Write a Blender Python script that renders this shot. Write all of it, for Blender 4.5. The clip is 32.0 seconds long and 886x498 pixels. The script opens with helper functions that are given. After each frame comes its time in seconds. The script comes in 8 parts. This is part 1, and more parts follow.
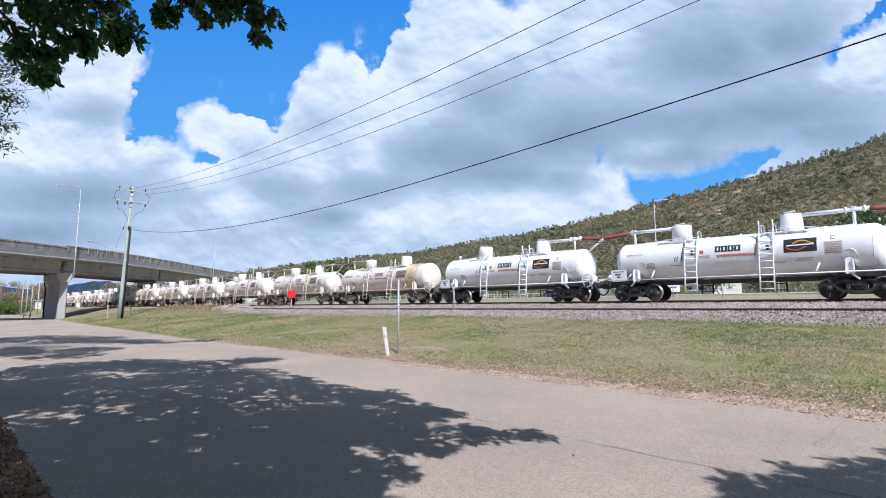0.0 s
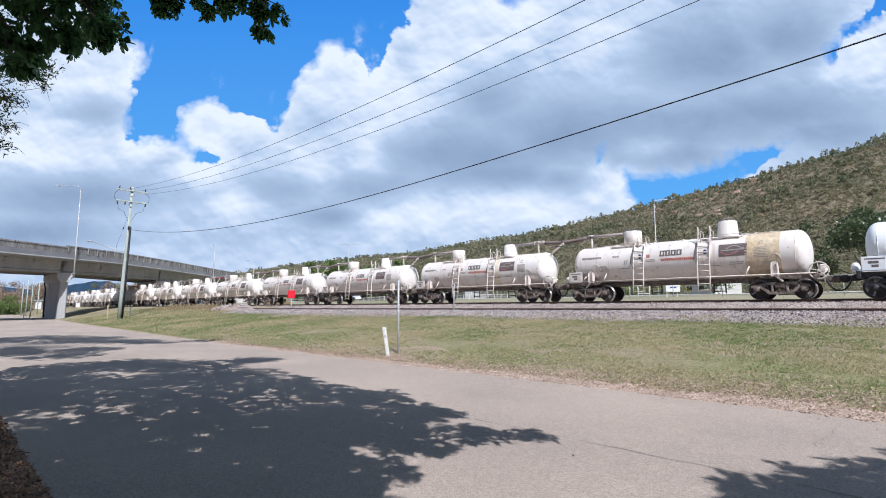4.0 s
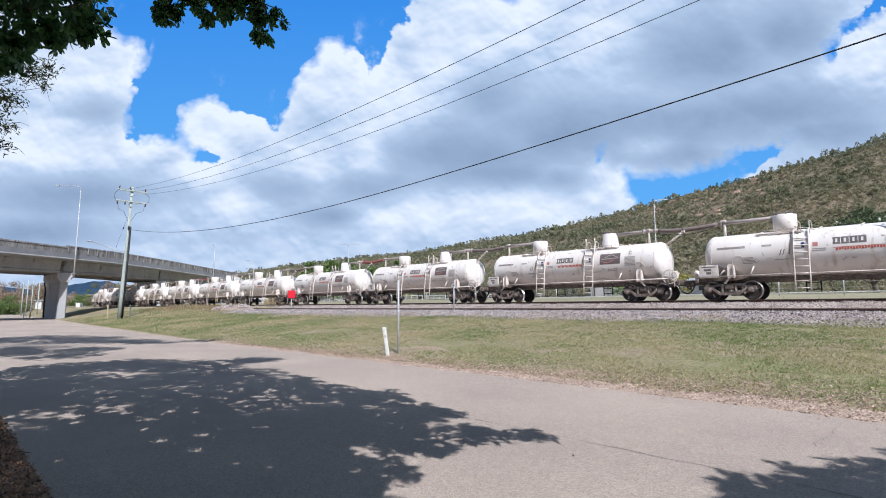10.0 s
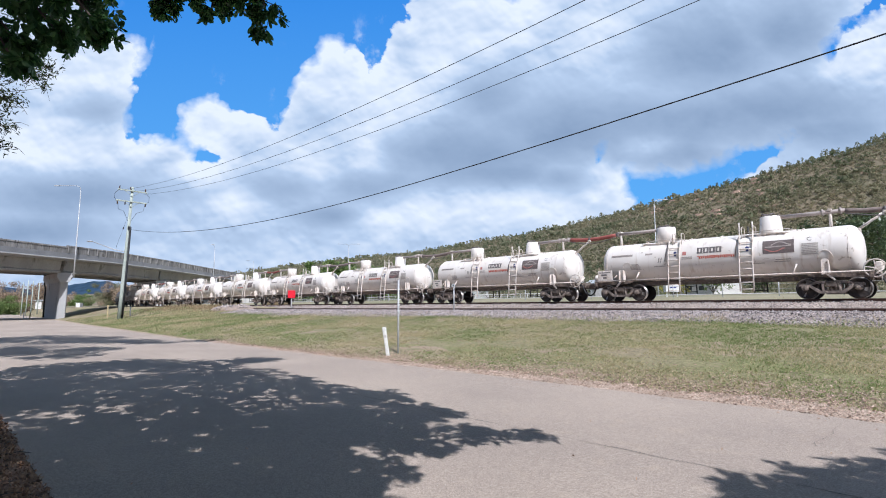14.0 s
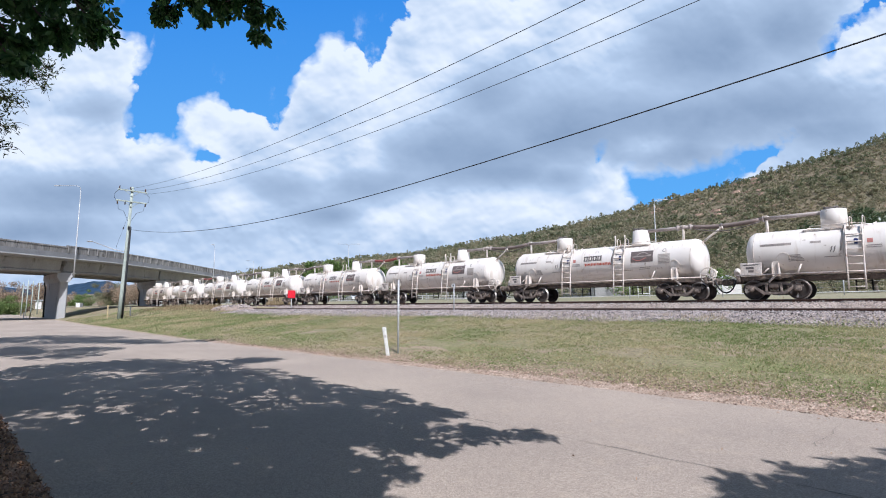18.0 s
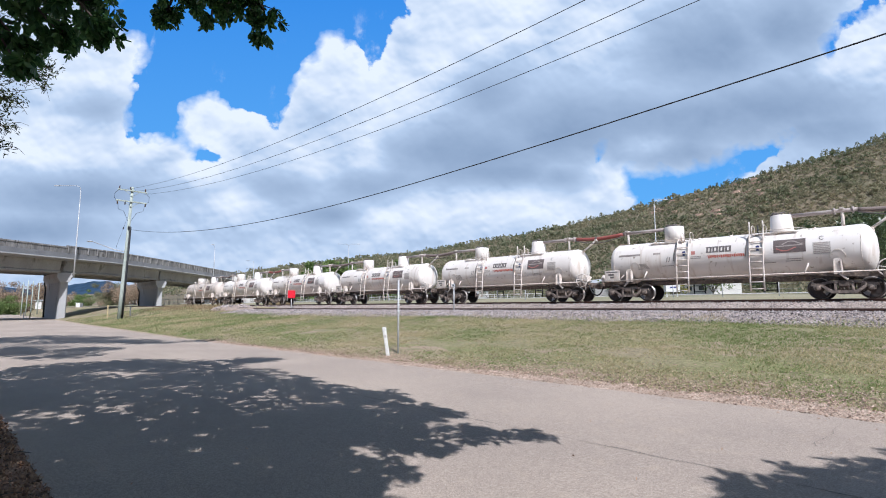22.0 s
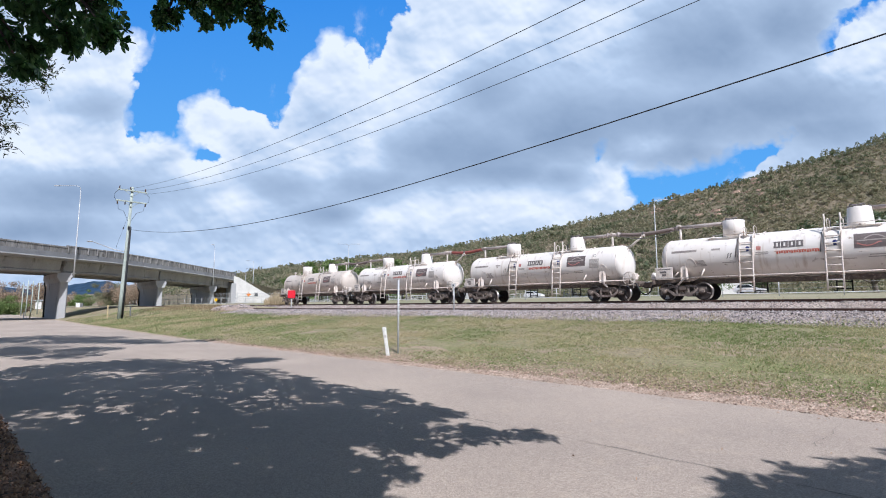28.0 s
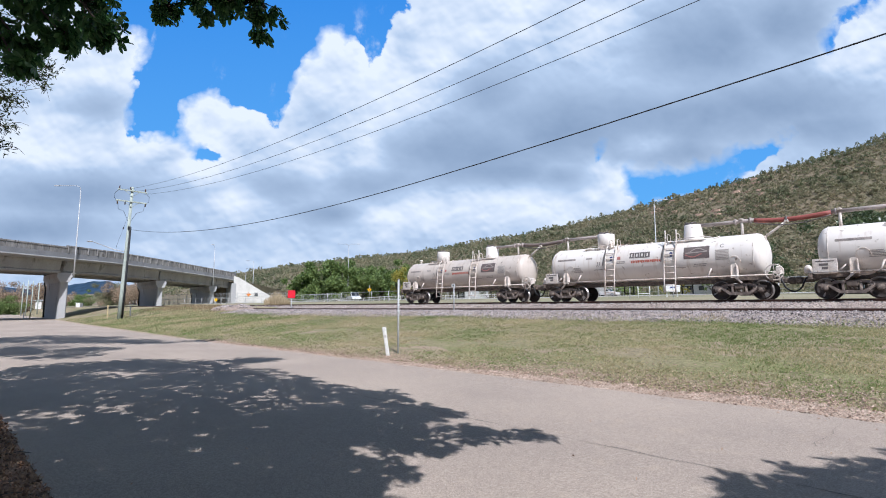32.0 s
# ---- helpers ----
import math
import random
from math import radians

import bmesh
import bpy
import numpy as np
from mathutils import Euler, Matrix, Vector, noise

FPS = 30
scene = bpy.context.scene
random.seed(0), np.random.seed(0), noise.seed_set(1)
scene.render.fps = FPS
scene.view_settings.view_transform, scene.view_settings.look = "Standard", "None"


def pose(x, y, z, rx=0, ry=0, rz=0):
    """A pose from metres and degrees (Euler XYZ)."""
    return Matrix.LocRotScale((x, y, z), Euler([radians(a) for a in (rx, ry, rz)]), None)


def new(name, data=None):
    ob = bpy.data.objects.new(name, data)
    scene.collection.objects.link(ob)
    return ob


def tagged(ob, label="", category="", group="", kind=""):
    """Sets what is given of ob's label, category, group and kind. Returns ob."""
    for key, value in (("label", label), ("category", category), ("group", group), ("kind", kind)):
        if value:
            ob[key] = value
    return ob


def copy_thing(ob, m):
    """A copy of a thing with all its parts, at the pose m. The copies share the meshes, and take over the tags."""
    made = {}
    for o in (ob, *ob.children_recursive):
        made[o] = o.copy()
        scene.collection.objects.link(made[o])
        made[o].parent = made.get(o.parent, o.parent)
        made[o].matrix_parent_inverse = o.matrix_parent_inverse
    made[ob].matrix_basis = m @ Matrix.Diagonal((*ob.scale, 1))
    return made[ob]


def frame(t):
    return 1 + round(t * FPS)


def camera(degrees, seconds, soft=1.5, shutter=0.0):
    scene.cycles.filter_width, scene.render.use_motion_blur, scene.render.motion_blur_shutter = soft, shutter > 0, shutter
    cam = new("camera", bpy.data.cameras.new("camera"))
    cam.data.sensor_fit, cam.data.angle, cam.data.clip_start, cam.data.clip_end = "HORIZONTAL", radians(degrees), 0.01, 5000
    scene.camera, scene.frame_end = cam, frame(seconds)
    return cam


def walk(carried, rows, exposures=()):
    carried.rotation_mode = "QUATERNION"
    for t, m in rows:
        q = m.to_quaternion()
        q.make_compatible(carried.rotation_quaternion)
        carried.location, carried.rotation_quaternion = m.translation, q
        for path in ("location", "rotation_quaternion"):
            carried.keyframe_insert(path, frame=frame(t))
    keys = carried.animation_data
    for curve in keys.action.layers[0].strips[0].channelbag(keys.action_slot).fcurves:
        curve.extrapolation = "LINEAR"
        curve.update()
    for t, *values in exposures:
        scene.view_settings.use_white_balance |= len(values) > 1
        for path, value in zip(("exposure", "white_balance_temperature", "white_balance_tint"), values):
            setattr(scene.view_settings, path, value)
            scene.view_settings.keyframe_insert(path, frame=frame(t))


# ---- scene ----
# World axes: +X along the railway, the way the train runs; +Y square to it, away from the road; z = 0 on the road.
cam = camera(82.13, 32.0, soft=1.0, shutter=0.0)
EYE = (0.0, 0.0, 1.55)
CAM = pose(0, 0, 1.55, 90 + 6.65, 0, 45)
walk(cam, [(0.0, CAM), (32.0, CAM)], [(0.0, 0.14, 5750, 10), (32.0, 0.14, 5750, 10)])

# ---- light ----
C45 = math.sqrt(0.5)
SHADOW = Vector((-0.906, 0.423, 0.0)).normalized()     # the way shadows fall on the ground
SUN_UP = radians(47)
sun_dir = (SHADOW * math.cos(SUN_UP) + Vector((0, 0, -math.sin(SUN_UP)))).normalized()


def make_light():
    w = bpy.data.worlds.new("sky")
    scene.world = w
    w.use_nodes = True
    nt = w.node_tree
    nt.nodes.clear()
    out = nt.nodes.new("ShaderNodeOutputWorld")
    bg = nt.nodes.new("ShaderNodeBackground")
    sky = nt.nodes.new("ShaderNodeTexSky")
    sky.sky_type = "NISHITA"
    sky.sun_disc = False
    sky.sun_elevation = SUN_UP
    sky.sun_rotation = math.atan2(-SHADOW.x, -SHADOW.y)
    sky.air_density, sky.dust_density, sky.ozone_density = 1.0, 0.8, 1.5
    # broken cumulus all round
    tc = nt.nodes.new("ShaderNodeTexCoord")
    mp = nt.nodes.new("ShaderNodeMapping")
    mp.inputs["Scale"].default_value = (2.2, 2.2, 4.5)
    nz = nt.nodes.new("ShaderNodeTexNoise")
    nz.inputs["Scale"].default_value, nz.inputs["Detail"].default_value = 1.3, 8
    rp = nt.nodes.new("ShaderNodeValToRGB")
    rp.color_ramp.elements[0].position, rp.color_ramp.elements[1].position = 0.44, 0.56
    mx = nt.nodes.new("ShaderNodeMix")
    mx.data_type = "RGBA"
    mx.inputs["B"].default_value = (4.1, 5.8, 8.6, 1)
    nt.links.new(tc.outputs["Generated"], mp.inputs["Vector"])
    nt.links.new(mp.outputs["Vector"], nz.inputs["Vector"])
    nt.links.new(nz.outputs["Fac"], rp.inputs["Fac"])
    nt.links.new(rp.outputs["Color"], mx.inputs["Factor"])
    nt.links.new(sky.outputs["Color"], mx.inputs["A"])
    nt.links.new(mx.outputs["Result"], bg.inputs["Color"])
    bg.inputs["Strength"].default_value = 0.05
    nt.links.new(bg.outputs["Background"], out.inputs["Surface"])
    ld = bpy.data.lights.new("sun", "SUN")
    ld.energy, ld.angle, ld.color = 5.0, radians(0.53), (1.0, 0.945, 0.905)
    s = new("sun", ld)
    s.rotation_euler = sun_dir.to_track_quat("-Z", "Y").to_euler()
    s.location = (0, 0, 60)


make_light()
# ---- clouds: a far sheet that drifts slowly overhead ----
LENS = 900.0
TILT = math.atan(105 / 900)


def sky_ray(x, y):
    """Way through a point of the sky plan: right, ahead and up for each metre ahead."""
    xc, yc = (x - 784) / LENS, (441 - y) / LENS
    f = math.cos(TILT) - yc * math.sin(TILT)
    return xc / f, (math.sin(TILT) + yc * math.cos(TILT)) / f


# outlines of the blue between the clouds, in the sky plan
BLUE_A = ((150, -80), (150, 40), (218, 82), (246, 92), (254, 110), (240, 132), (228, 152), (235, 168), (222, 188), (230, 218), (222, 246), (246, 256), (272, 250),
          (302, 258), (332, 270), (356, 286), (386, 292), (396, 280), (374, 268), (346, 262), (326, 248), (317, 234), (331, 214), (320, 204), (336, 195), (346, 181))
BLUE_B = ((380, 181), (402, 191), (430, 206), (470, 216), (490, 233), (505, 214), (515, 190), (511, 180), (525, 158), (540, 130), (560, 117), (571, 86), (590, 82), (616, 95),
          (640, 106), (655, 126), (675, 118), (684, 82), (700, 60), (722, 62), (727, 20), (742, 0), (745, -80))
BLUE_C = ((1108, 302), (1150, 308), (1200, 302), (1250, 291), (1290, 274), (1340, 259), (1398, 250), (1388, 276), (1345, 304), (1300, 350), (1120, 385), (1104, 345))
BLUE_D = ((1500, 45), (1530, 18), (1600, -30), (1700, -40), (1700, 10), (1570, 40), (1525, 62), (1490, 92), (1470, 130), (1464, 90))
BLUE_E = ((640, 246), (656, 236), (668, 246), (670, 268), (658, 282), (646, 266))
BLUE_F = ((1050, 262), (1064, 250), (1076, 262), (1070, 296), (1056, 306), (1046, 288))
BLUE_G = ((862, -20), (880, 8), (905, 14), (930, -2), (930, -30))
WHITES = ((590, 130, 50, 60), (640, 165, 60, 60), (700, 190, 80, 60), (830, 60, 60, 60), (400, 215, 80, 42), (230, 100, 34, 34), (250, 264, 40, 26), (1530, 110, 60, 55), (690, 388, 40, 22))
WHITES2 = ((900, 365, 110, 30), (1075, 335, 45, 40), (1060, 352, 26, 18), (960, 380, 90, 26), (340, 305, 50, 24), (410, 368, 36, 22), (150, 140, 80, 60), (90, 260, 110, 50), (640, 285, 40, 40), (770, 110, 40, 50), (900, 40, 80, 50), (1060, 75, 70, 40), (560, 300, 60, 40), (1150, 262, 40, 18), (740, 372, 60, 30))
GREYS = ((120, 345, 150, 34), (60, 415, 120, 26), (520, 332, 60, 26), (640, 330, 90, 30), (820, 270, 170, 50), (870, 310, 130, 26), (1010, 235, 180, 60), (1150, 225, 160, 50), (1260, 215, 160, 46))
GREYS2 = ((1380, 200, 180, 44), (1190, 275, 100, 26), (170, 195, 50, 30), (1460, 235, 120, 30), (1250, 110, 130, 60), (1400, 70, 90, 50), (1000, 320, 60, 22), (870, 180, 60, 40), (580, 385, 50, 18))


def blobs(rows, x, y, soft=1.0):
    t = 0.0
    for cx, cy, rx, ry in rows:
        d = ((x - cx) / rx) ** 2 + ((y - cy) / ry) ** 2
        if d < 6:
            t = max(t, math.exp(-d * soft))
    return t


def edge_distance(px, py, poly):
    """Distance to an outline, negative inside it, for arrays of points."""
    best = np.full(px.shape, 1e9)
    inside = np.zeros(px.shape, bool)
    n = len(poly)
    for i in range(n):
        (x0, y0), (x1, y1) = poly[i], poly[(i + 1) % n]
        dx, dy = x1 - x0, y1 - y0
        t = np.clip(((px - x0) * dx + (py - y0) * dy) / (dx * dx + dy * dy), 0, 1)
        best = np.minimum(best, np.hypot(px - x0 - t * dx, py - y0 - t * dy))
        if dy:
            cross = ((y0 > py) != (y1 > py)) & (px < dx * (py - y0) / dy + x0)
            inside ^= cross
    return np.where(inside, -best, best)


def build_clouds():
    verts, faces, pts, shade = [], [], [], []
    xs = [-180 + 8 * i for i in range(246)]
    ys = [-60 + 7 * j for j in range(94)]
    gx, gy = np.meshgrid(np.array(xs, float), np.array(ys, float))
    gap = np.full(gx.shape, 1e9)
    for poly, ease in ((BLUE_A + BLUE_B, 0), (BLUE_C, 4), (BLUE_D, 4), (BLUE_E, 9), (BLUE_F, 12), (BLUE_G, 2)):
        gap = np.minimum(gap, edge_distance(gx, gy, poly) + ease)
    dens = list(np.clip(gap / 60, -1.2, 2.5).ravel() + 0.5)
    for y in ys:
        for x in xs:
            r, u = sky_ray(x, y)
            e = max(275.0, 546 - y)
            f = 4500 * (275 / e) ** 2
            wx, wy = C45 * (r * f - f), C45 * (r * f + f)
            verts.append((wx, wy, 1.55 + u * f))
            pts.append((x / 100, y / 100, 0))
            g = max(blobs(GREYS, x, y, 0.6), blobs(GREYS2, x, y, 0.6))
            w = max(blobs(WHITES, x, y, 0.8), blobs(WHITES2, x, y, 0.8))
            shade.append(max(0, min(1, 0.34 + 0.60 * g - 0.48 * w)))
    w = len(xs)
    for j in range(len(ys) - 1):
        for i in range(w - 1):
            faces.append((j * w + i, (j + 1) * w + i, (j + 1) * w + i + 1, j * w + i + 1))
    me = bpy.data.meshes.new("cloud_backdrop")
    me.from_pydata(verts, [], faces)
    for name, kind, vals, key in (("plan", "FLOAT_VECTOR", [c for p in pts for c in p], "vector"), ("cover", "FLOAT", dens, "value"), ("shade", "FLOAT", shade, "value")):
        a = me.attributes.new(name, kind, "POINT")
        a.data.foreach_set(key, vals)
    m = bpy.data.materials.new("sky_with_cumulus")
    m.use_nodes = True
    nt = m.node_tree
    nt.nodes.clear()
    N, L = nt.nodes.new, nt.links.new

    def attr(n):
        a = N("ShaderNodeAttribute")
        a.attribute_name = n
        return a

    def math_(op, a, b=None, c=None):
        k = N("ShaderNodeMath")
        k.operation = op
        for i, v in enumerate((a, b, c)):
            if v is None:
                continue
            if isinstance(v, (int, float)):
                k.inputs[i].default_value = v
            else:
                L(v, k.inputs[i])
        return k.outputs[0]

    plan = attr("plan").outputs["Vector"]

    def fbm(scale, detail, shift=(0, 0, 0), rough=0.55, stretch=(1, 1.25, 1)):
        mp, n = N("ShaderNodeMapping"), N("ShaderNodeTexNoise")
        mp.inputs["Location"].default_value = shift
        mp.inputs["Scale"].default_value = stretch
        n.inputs["Scale"].default_value, n.inputs["Detail"].default_value, n.inputs["Roughness"].default_value = scale, detail, rough
        n.inputs["Distortion"].default_value = 0.25
        L(plan, mp.inputs[0])
        L(mp.outputs[0], n.inputs["Vector"])
        return n.outputs["Fac"]

    def span(v, a, b, c=0.0, d=1.0, smooth=True):
        r = N("ShaderNodeMapRange")
        r.interpolation_type = "SMOOTHSTEP" if smooth else "LINEAR"
        for key, val in (("From Min", a), ("From Max", b), ("To Min", c), ("To Max", d)):
            r.inputs[key].default_value = val
        L(v, r.inputs["Value"])
        return r.outputs["Result"]

    def mixc(fac, a, b):
        x = N("ShaderNodeMix")
        x.data_type = "RGBA"
        L(fac, x.inputs["Factor"])
        for key, v in (("A", a), ("B", b)):
            if isinstance(v, tuple):
                x.inputs[key].default_value = (*v, 1)
            else:
                L(v, x.inputs[key])
        return x.outputs["Result"]
    def billow(scale, shift=(0, 0, 0), detail=2.5, smooth=0.35, rough=0.5):
        """Heaped round puffs, high in the middle of each."""
        mp, v, wob = N("ShaderNodeMapping"), N("ShaderNodeTexVoronoi"), N("ShaderNodeTexNoise")
        mp.inputs["Location"].default_value = shift
        mp.inputs["Scale"].default_value = (1, 1.2, 1)
        wob.inputs["Scale"].default_value, wob.inputs["Detail"].default_value = 1.3, 1.5
        add = N("ShaderNodeVectorMath")
        add.operation = "MULTIPLY_ADD"
        add.inputs[1].default_value = (0.22, 0.22, 0)
        L(plan, mp.inputs[0])
        L(mp.outputs[0], wob.inputs["Vector"])
        L(wob.outputs["Color"], add.inputs[0])
        L(mp.outputs[0], add.inputs[2])
        v.feature, v.voronoi_dimensions, v.normalize = "SMOOTH_F1", "2D", True
        v.inputs["Scale"].default_value, v.inputs["Detail"].default_value = scale, detail
        v.inputs["Roughness"].default_value, v.inputs["Smoothness"].default_value = rough, smooth
        L(add.outputs[0], v.inputs["Vector"])
        return math_("SUBTRACT", 1.0, v.outputs["Distance"])

    heap = billow(2.2)
    soft_ = fbm(0.9, 2, (7, 3, 0), 0.5)
    shade_at = attr("shade").outputs["Fac"]
    cover = math_("MULTIPLY_ADD", math_("SUBTRACT", heap, 0.66), 0.75, attr("cover").outputs["Fac"])
    cover = math_("MULTIPLY_ADD", math_("SUBTRACT", fbm(7.0, 4, (1, 4, 0), 0.6), 0.5), 0.22, cover)
    # crisp heads in some places, ragged veils in others
    width = math_("ADD", span(soft_, 0.45, 0.62, 0.07, 0.4), span(shade_at, 0.45, 0.9, 0.0, 0.5))
    alpha = math_("DIVIDE", math_("ADD", math_("SUBTRACT", cover, 0.5), math_("MULTIPLY", width, 0.5)), width)
    clampn = N("ShaderNodeClamp")
    L(alpha, clampn.inputs[0])
    alpha = clampn.outputs[0]
    veil = math_("MULTIPLY", span(fbm(1.4, 6, (2, 9, 0), 0.62, (1.3, 0.8, 1)), 0.56, 0.74, 0.0, 0.55), span(cover, -0.5, 0.35))
    alpha = math_("MAXIMUM", alpha, veil)
    # light falls on the upper sides of the heaps, softly in the grey bases
    calm = span(shade_at, 0.25, 0.80, 1.0, 0.16)
    relief = math_("SUBTRACT", billow(1.1, (0.03, -0.13, 0), 1.2, 0.6, 0.45), billow(1.1, (0, 0, 0), 1.2, 0.6, 0.45))
    lump = math_("SUBTRACT", billow(3.2, (0.012, -0.05, 0), 1.0, 0.6, 0.45), billow(3.2, (0, 0, 0), 1.0, 0.6, 0.45))
    big = fbm(0.8, 4, (3, 1, 0), 0.5)
    sh = math_("MULTIPLY_ADD", math_("SUBTRACT", big, 0.5), 0.45, shade_at)
    sh = math_("MULTIPLY_ADD", math_("MULTIPLY", relief, calm), 1.15, sh)
    sh = math_("MULTIPLY_ADD", math_("MULTIPLY", lump, calm), 0.75, sh)
    sh = math_("MULTIPLY_ADD", math_("SUBTRACT", fbm(1.9, 5, (11, 4, 0), 0.5, (1, 1.6, 1)), 0.5), 0.18, sh)
    # thin bright heads where the cover ends
    sh = math_("MULTIPLY_ADD", span(cover, 0.5, 1.15, -0.24, 0.0), calm, sh)
    cloud = mixc(span(sh, -0.14, 0.40, smooth=False), (0.93, 0.955, 0.985), (0.565, 0.67, 0.815))
    cloud = mixc(span(sh, 0.38, 1.15, smooth=False), cloud, (0.25, 0.335, 0.47))
    sep = N("ShaderNodeSeparateXYZ")
    L(plan, sep.inputs[0])
    blue = mixc(span(sep.outputs[1], 0.0, 3.6, smooth=False), (0.062, 0.285, 0.77), (0.15, 0.45, 0.88))
    col = mixc(alpha, blue, cloud)
    em, out = N("ShaderNodeEmission"), N("ShaderNodeOutputMaterial")
    L(col, em.inputs["Color"])
    em.inputs["Strength"].default_value = 0.86
    L(em.outputs[0], out.inputs["Surface"])
    me.materials.append(m)
    ob = new("cloud_backdrop", me)
    tagged(ob, "blue sky with white and grey cumulus clouds", "sky", kind="structure")
    return ob


CLOUD_RISE = 72.0
CLOUDS = build_clouds()
# ---- materials ----
MATS = {}


def mat(name, col, col2=None, rough=0.7, metal=0.0, scale=3.0, bump=0.15, fine=40.0, spots=None, spot_at=0.62, detail=6, vary=0.0,
        stretch=(1, 1, 1), bump_dist=0.01, island=0.0, spec=0.5, grain=0.28, crisp=0.2):
    """A painted, mineral or metal surface: two colours by broad noise, fine grain, stains of a third colour, and relief."""
    if name in MATS:
        return MATS[name]
    m = bpy.data.materials.new(name)
    m.use_nodes = True
    nt = m.node_tree
    N, L = nt.nodes.new, nt.links.new
    b = nt.nodes["Principled BSDF"]
    tc = N("ShaderNodeTexCoord")
    mp = N("ShaderNodeMapping")
    mp.inputs["Scale"].default_value = stretch
    L(tc.outputs["Object"], mp.inputs["Vector"])
    n1, n2 = N("ShaderNodeTexNoise"), N("ShaderNodeTexNoise")
    for n, s, d in ((n1, scale, detail), (n2, fine, 4)):
        n.inputs["Scale"].default_value, n.inputs["Detail"].default_value = s, d
        L(mp.outputs["Vector"], n.inputs["Vector"])
    r1 = N("ShaderNodeValToRGB")
    r1.color_ramp.elements[0].position, r1.color_ramp.elements[1].position = 0.35, 0.65
    c2 = col2 or tuple(c * 0.8 for c in col)
    r1.color_ramp.elements[0].color, r1.color_ramp.elements[1].color = (*c2, 1), (*col, 1)
    L(n1.outputs["Fac"], r1.inputs["Fac"])
    cur = r1.outputs["Color"]
    # fine grain
    g = N("ShaderNodeMix")
    g.data_type, g.blend_type = "RGBA", "MULTIPLY"
    g.inputs["Factor"].default_value = 0.7
    gr = N("ShaderNodeMapRange")
    gr.inputs["From Min"].default_value, gr.inputs["From Max"].default_value = 0.5 - crisp, 0.5 + crisp
    gr.inputs["To Min"].default_value, gr.inputs["To Max"].default_value = 1 - grain, 1 + grain
    L(n2.outputs["Fac"], gr.inputs["Value"])
    L(cur, g.inputs["A"])
    L(gr.outputs["Result"], g.inputs["B"])
    cur = g.outputs["Result"]
    if spots:
        n3 = N("ShaderNodeTexNoise")
        n3.inputs["Scale"].default_value, n3.inputs["Detail"].default_value = scale * 2.3, 8
        L(mp.outputs["Vector"], n3.inputs["Vector"])
        r3 = N("ShaderNodeMapRange")
        r3.inputs["From Min"].default_value, r3.inputs["From Max"].default_value = spot_at, spot_at + 0.08
        L(n3.outputs["Fac"], r3.inputs["Value"])
        s = N("ShaderNodeMix")
        s.data_type = "RGBA"
        s.inputs["B"].default_value = (*spots, 1)
        L(r3.outputs["Result"], s.inputs["Factor"])
        L(cur, s.inputs["A"])
        cur = s.outputs["Result"]
    if vary or island:
        rnd = N("ShaderNodeNewGeometry").outputs["Random Per Island"] if island else N("ShaderNodeObjectInfo").outputs["Random"]
        amt = island or vary
        vr = N("ShaderNodeMapRange")
        vr.inputs["To Min"].default_value, vr.inputs["To Max"].default_value = 1 - amt, 1 + amt
        L(rnd, vr.inputs["Value"])
        v = N("ShaderNodeMix")
        v.data_type, v.blend_type = "RGBA", "MULTIPLY"
        v.inputs["Factor"].default_value = 1.0
        L(cur, v.inputs["A"])
        L(vr.outputs["Result"], v.inputs["B"])
        cur = v.outputs["Result"]
    L(cur, b.inputs["Base Color"])
    rr = N("ShaderNodeMapRange")
    rr.inputs["To Min"].default_value, rr.inputs["To Max"].default_value = max(0, rough - 0.12), min(1, rough + 0.12)
    L(n1.outputs["Fac"], rr.inputs["Value"])
    L(rr.outputs["Result"], b.inputs["Roughness"])
    b.inputs["Metallic"].default_value = metal
    b.inputs["Specular IOR Level"].default_value = spec
    if bump:
        bp = N("ShaderNodeBump")
        bp.inputs["Strength"].default_value, bp.inputs["Distance"].default_value = bump, bump_dist
        L(n2.outputs["Fac"], bp.inputs["Height"])
        L(bp.outputs["Normal"], b.inputs["Normal"])
    MATS[name] = m
    return m


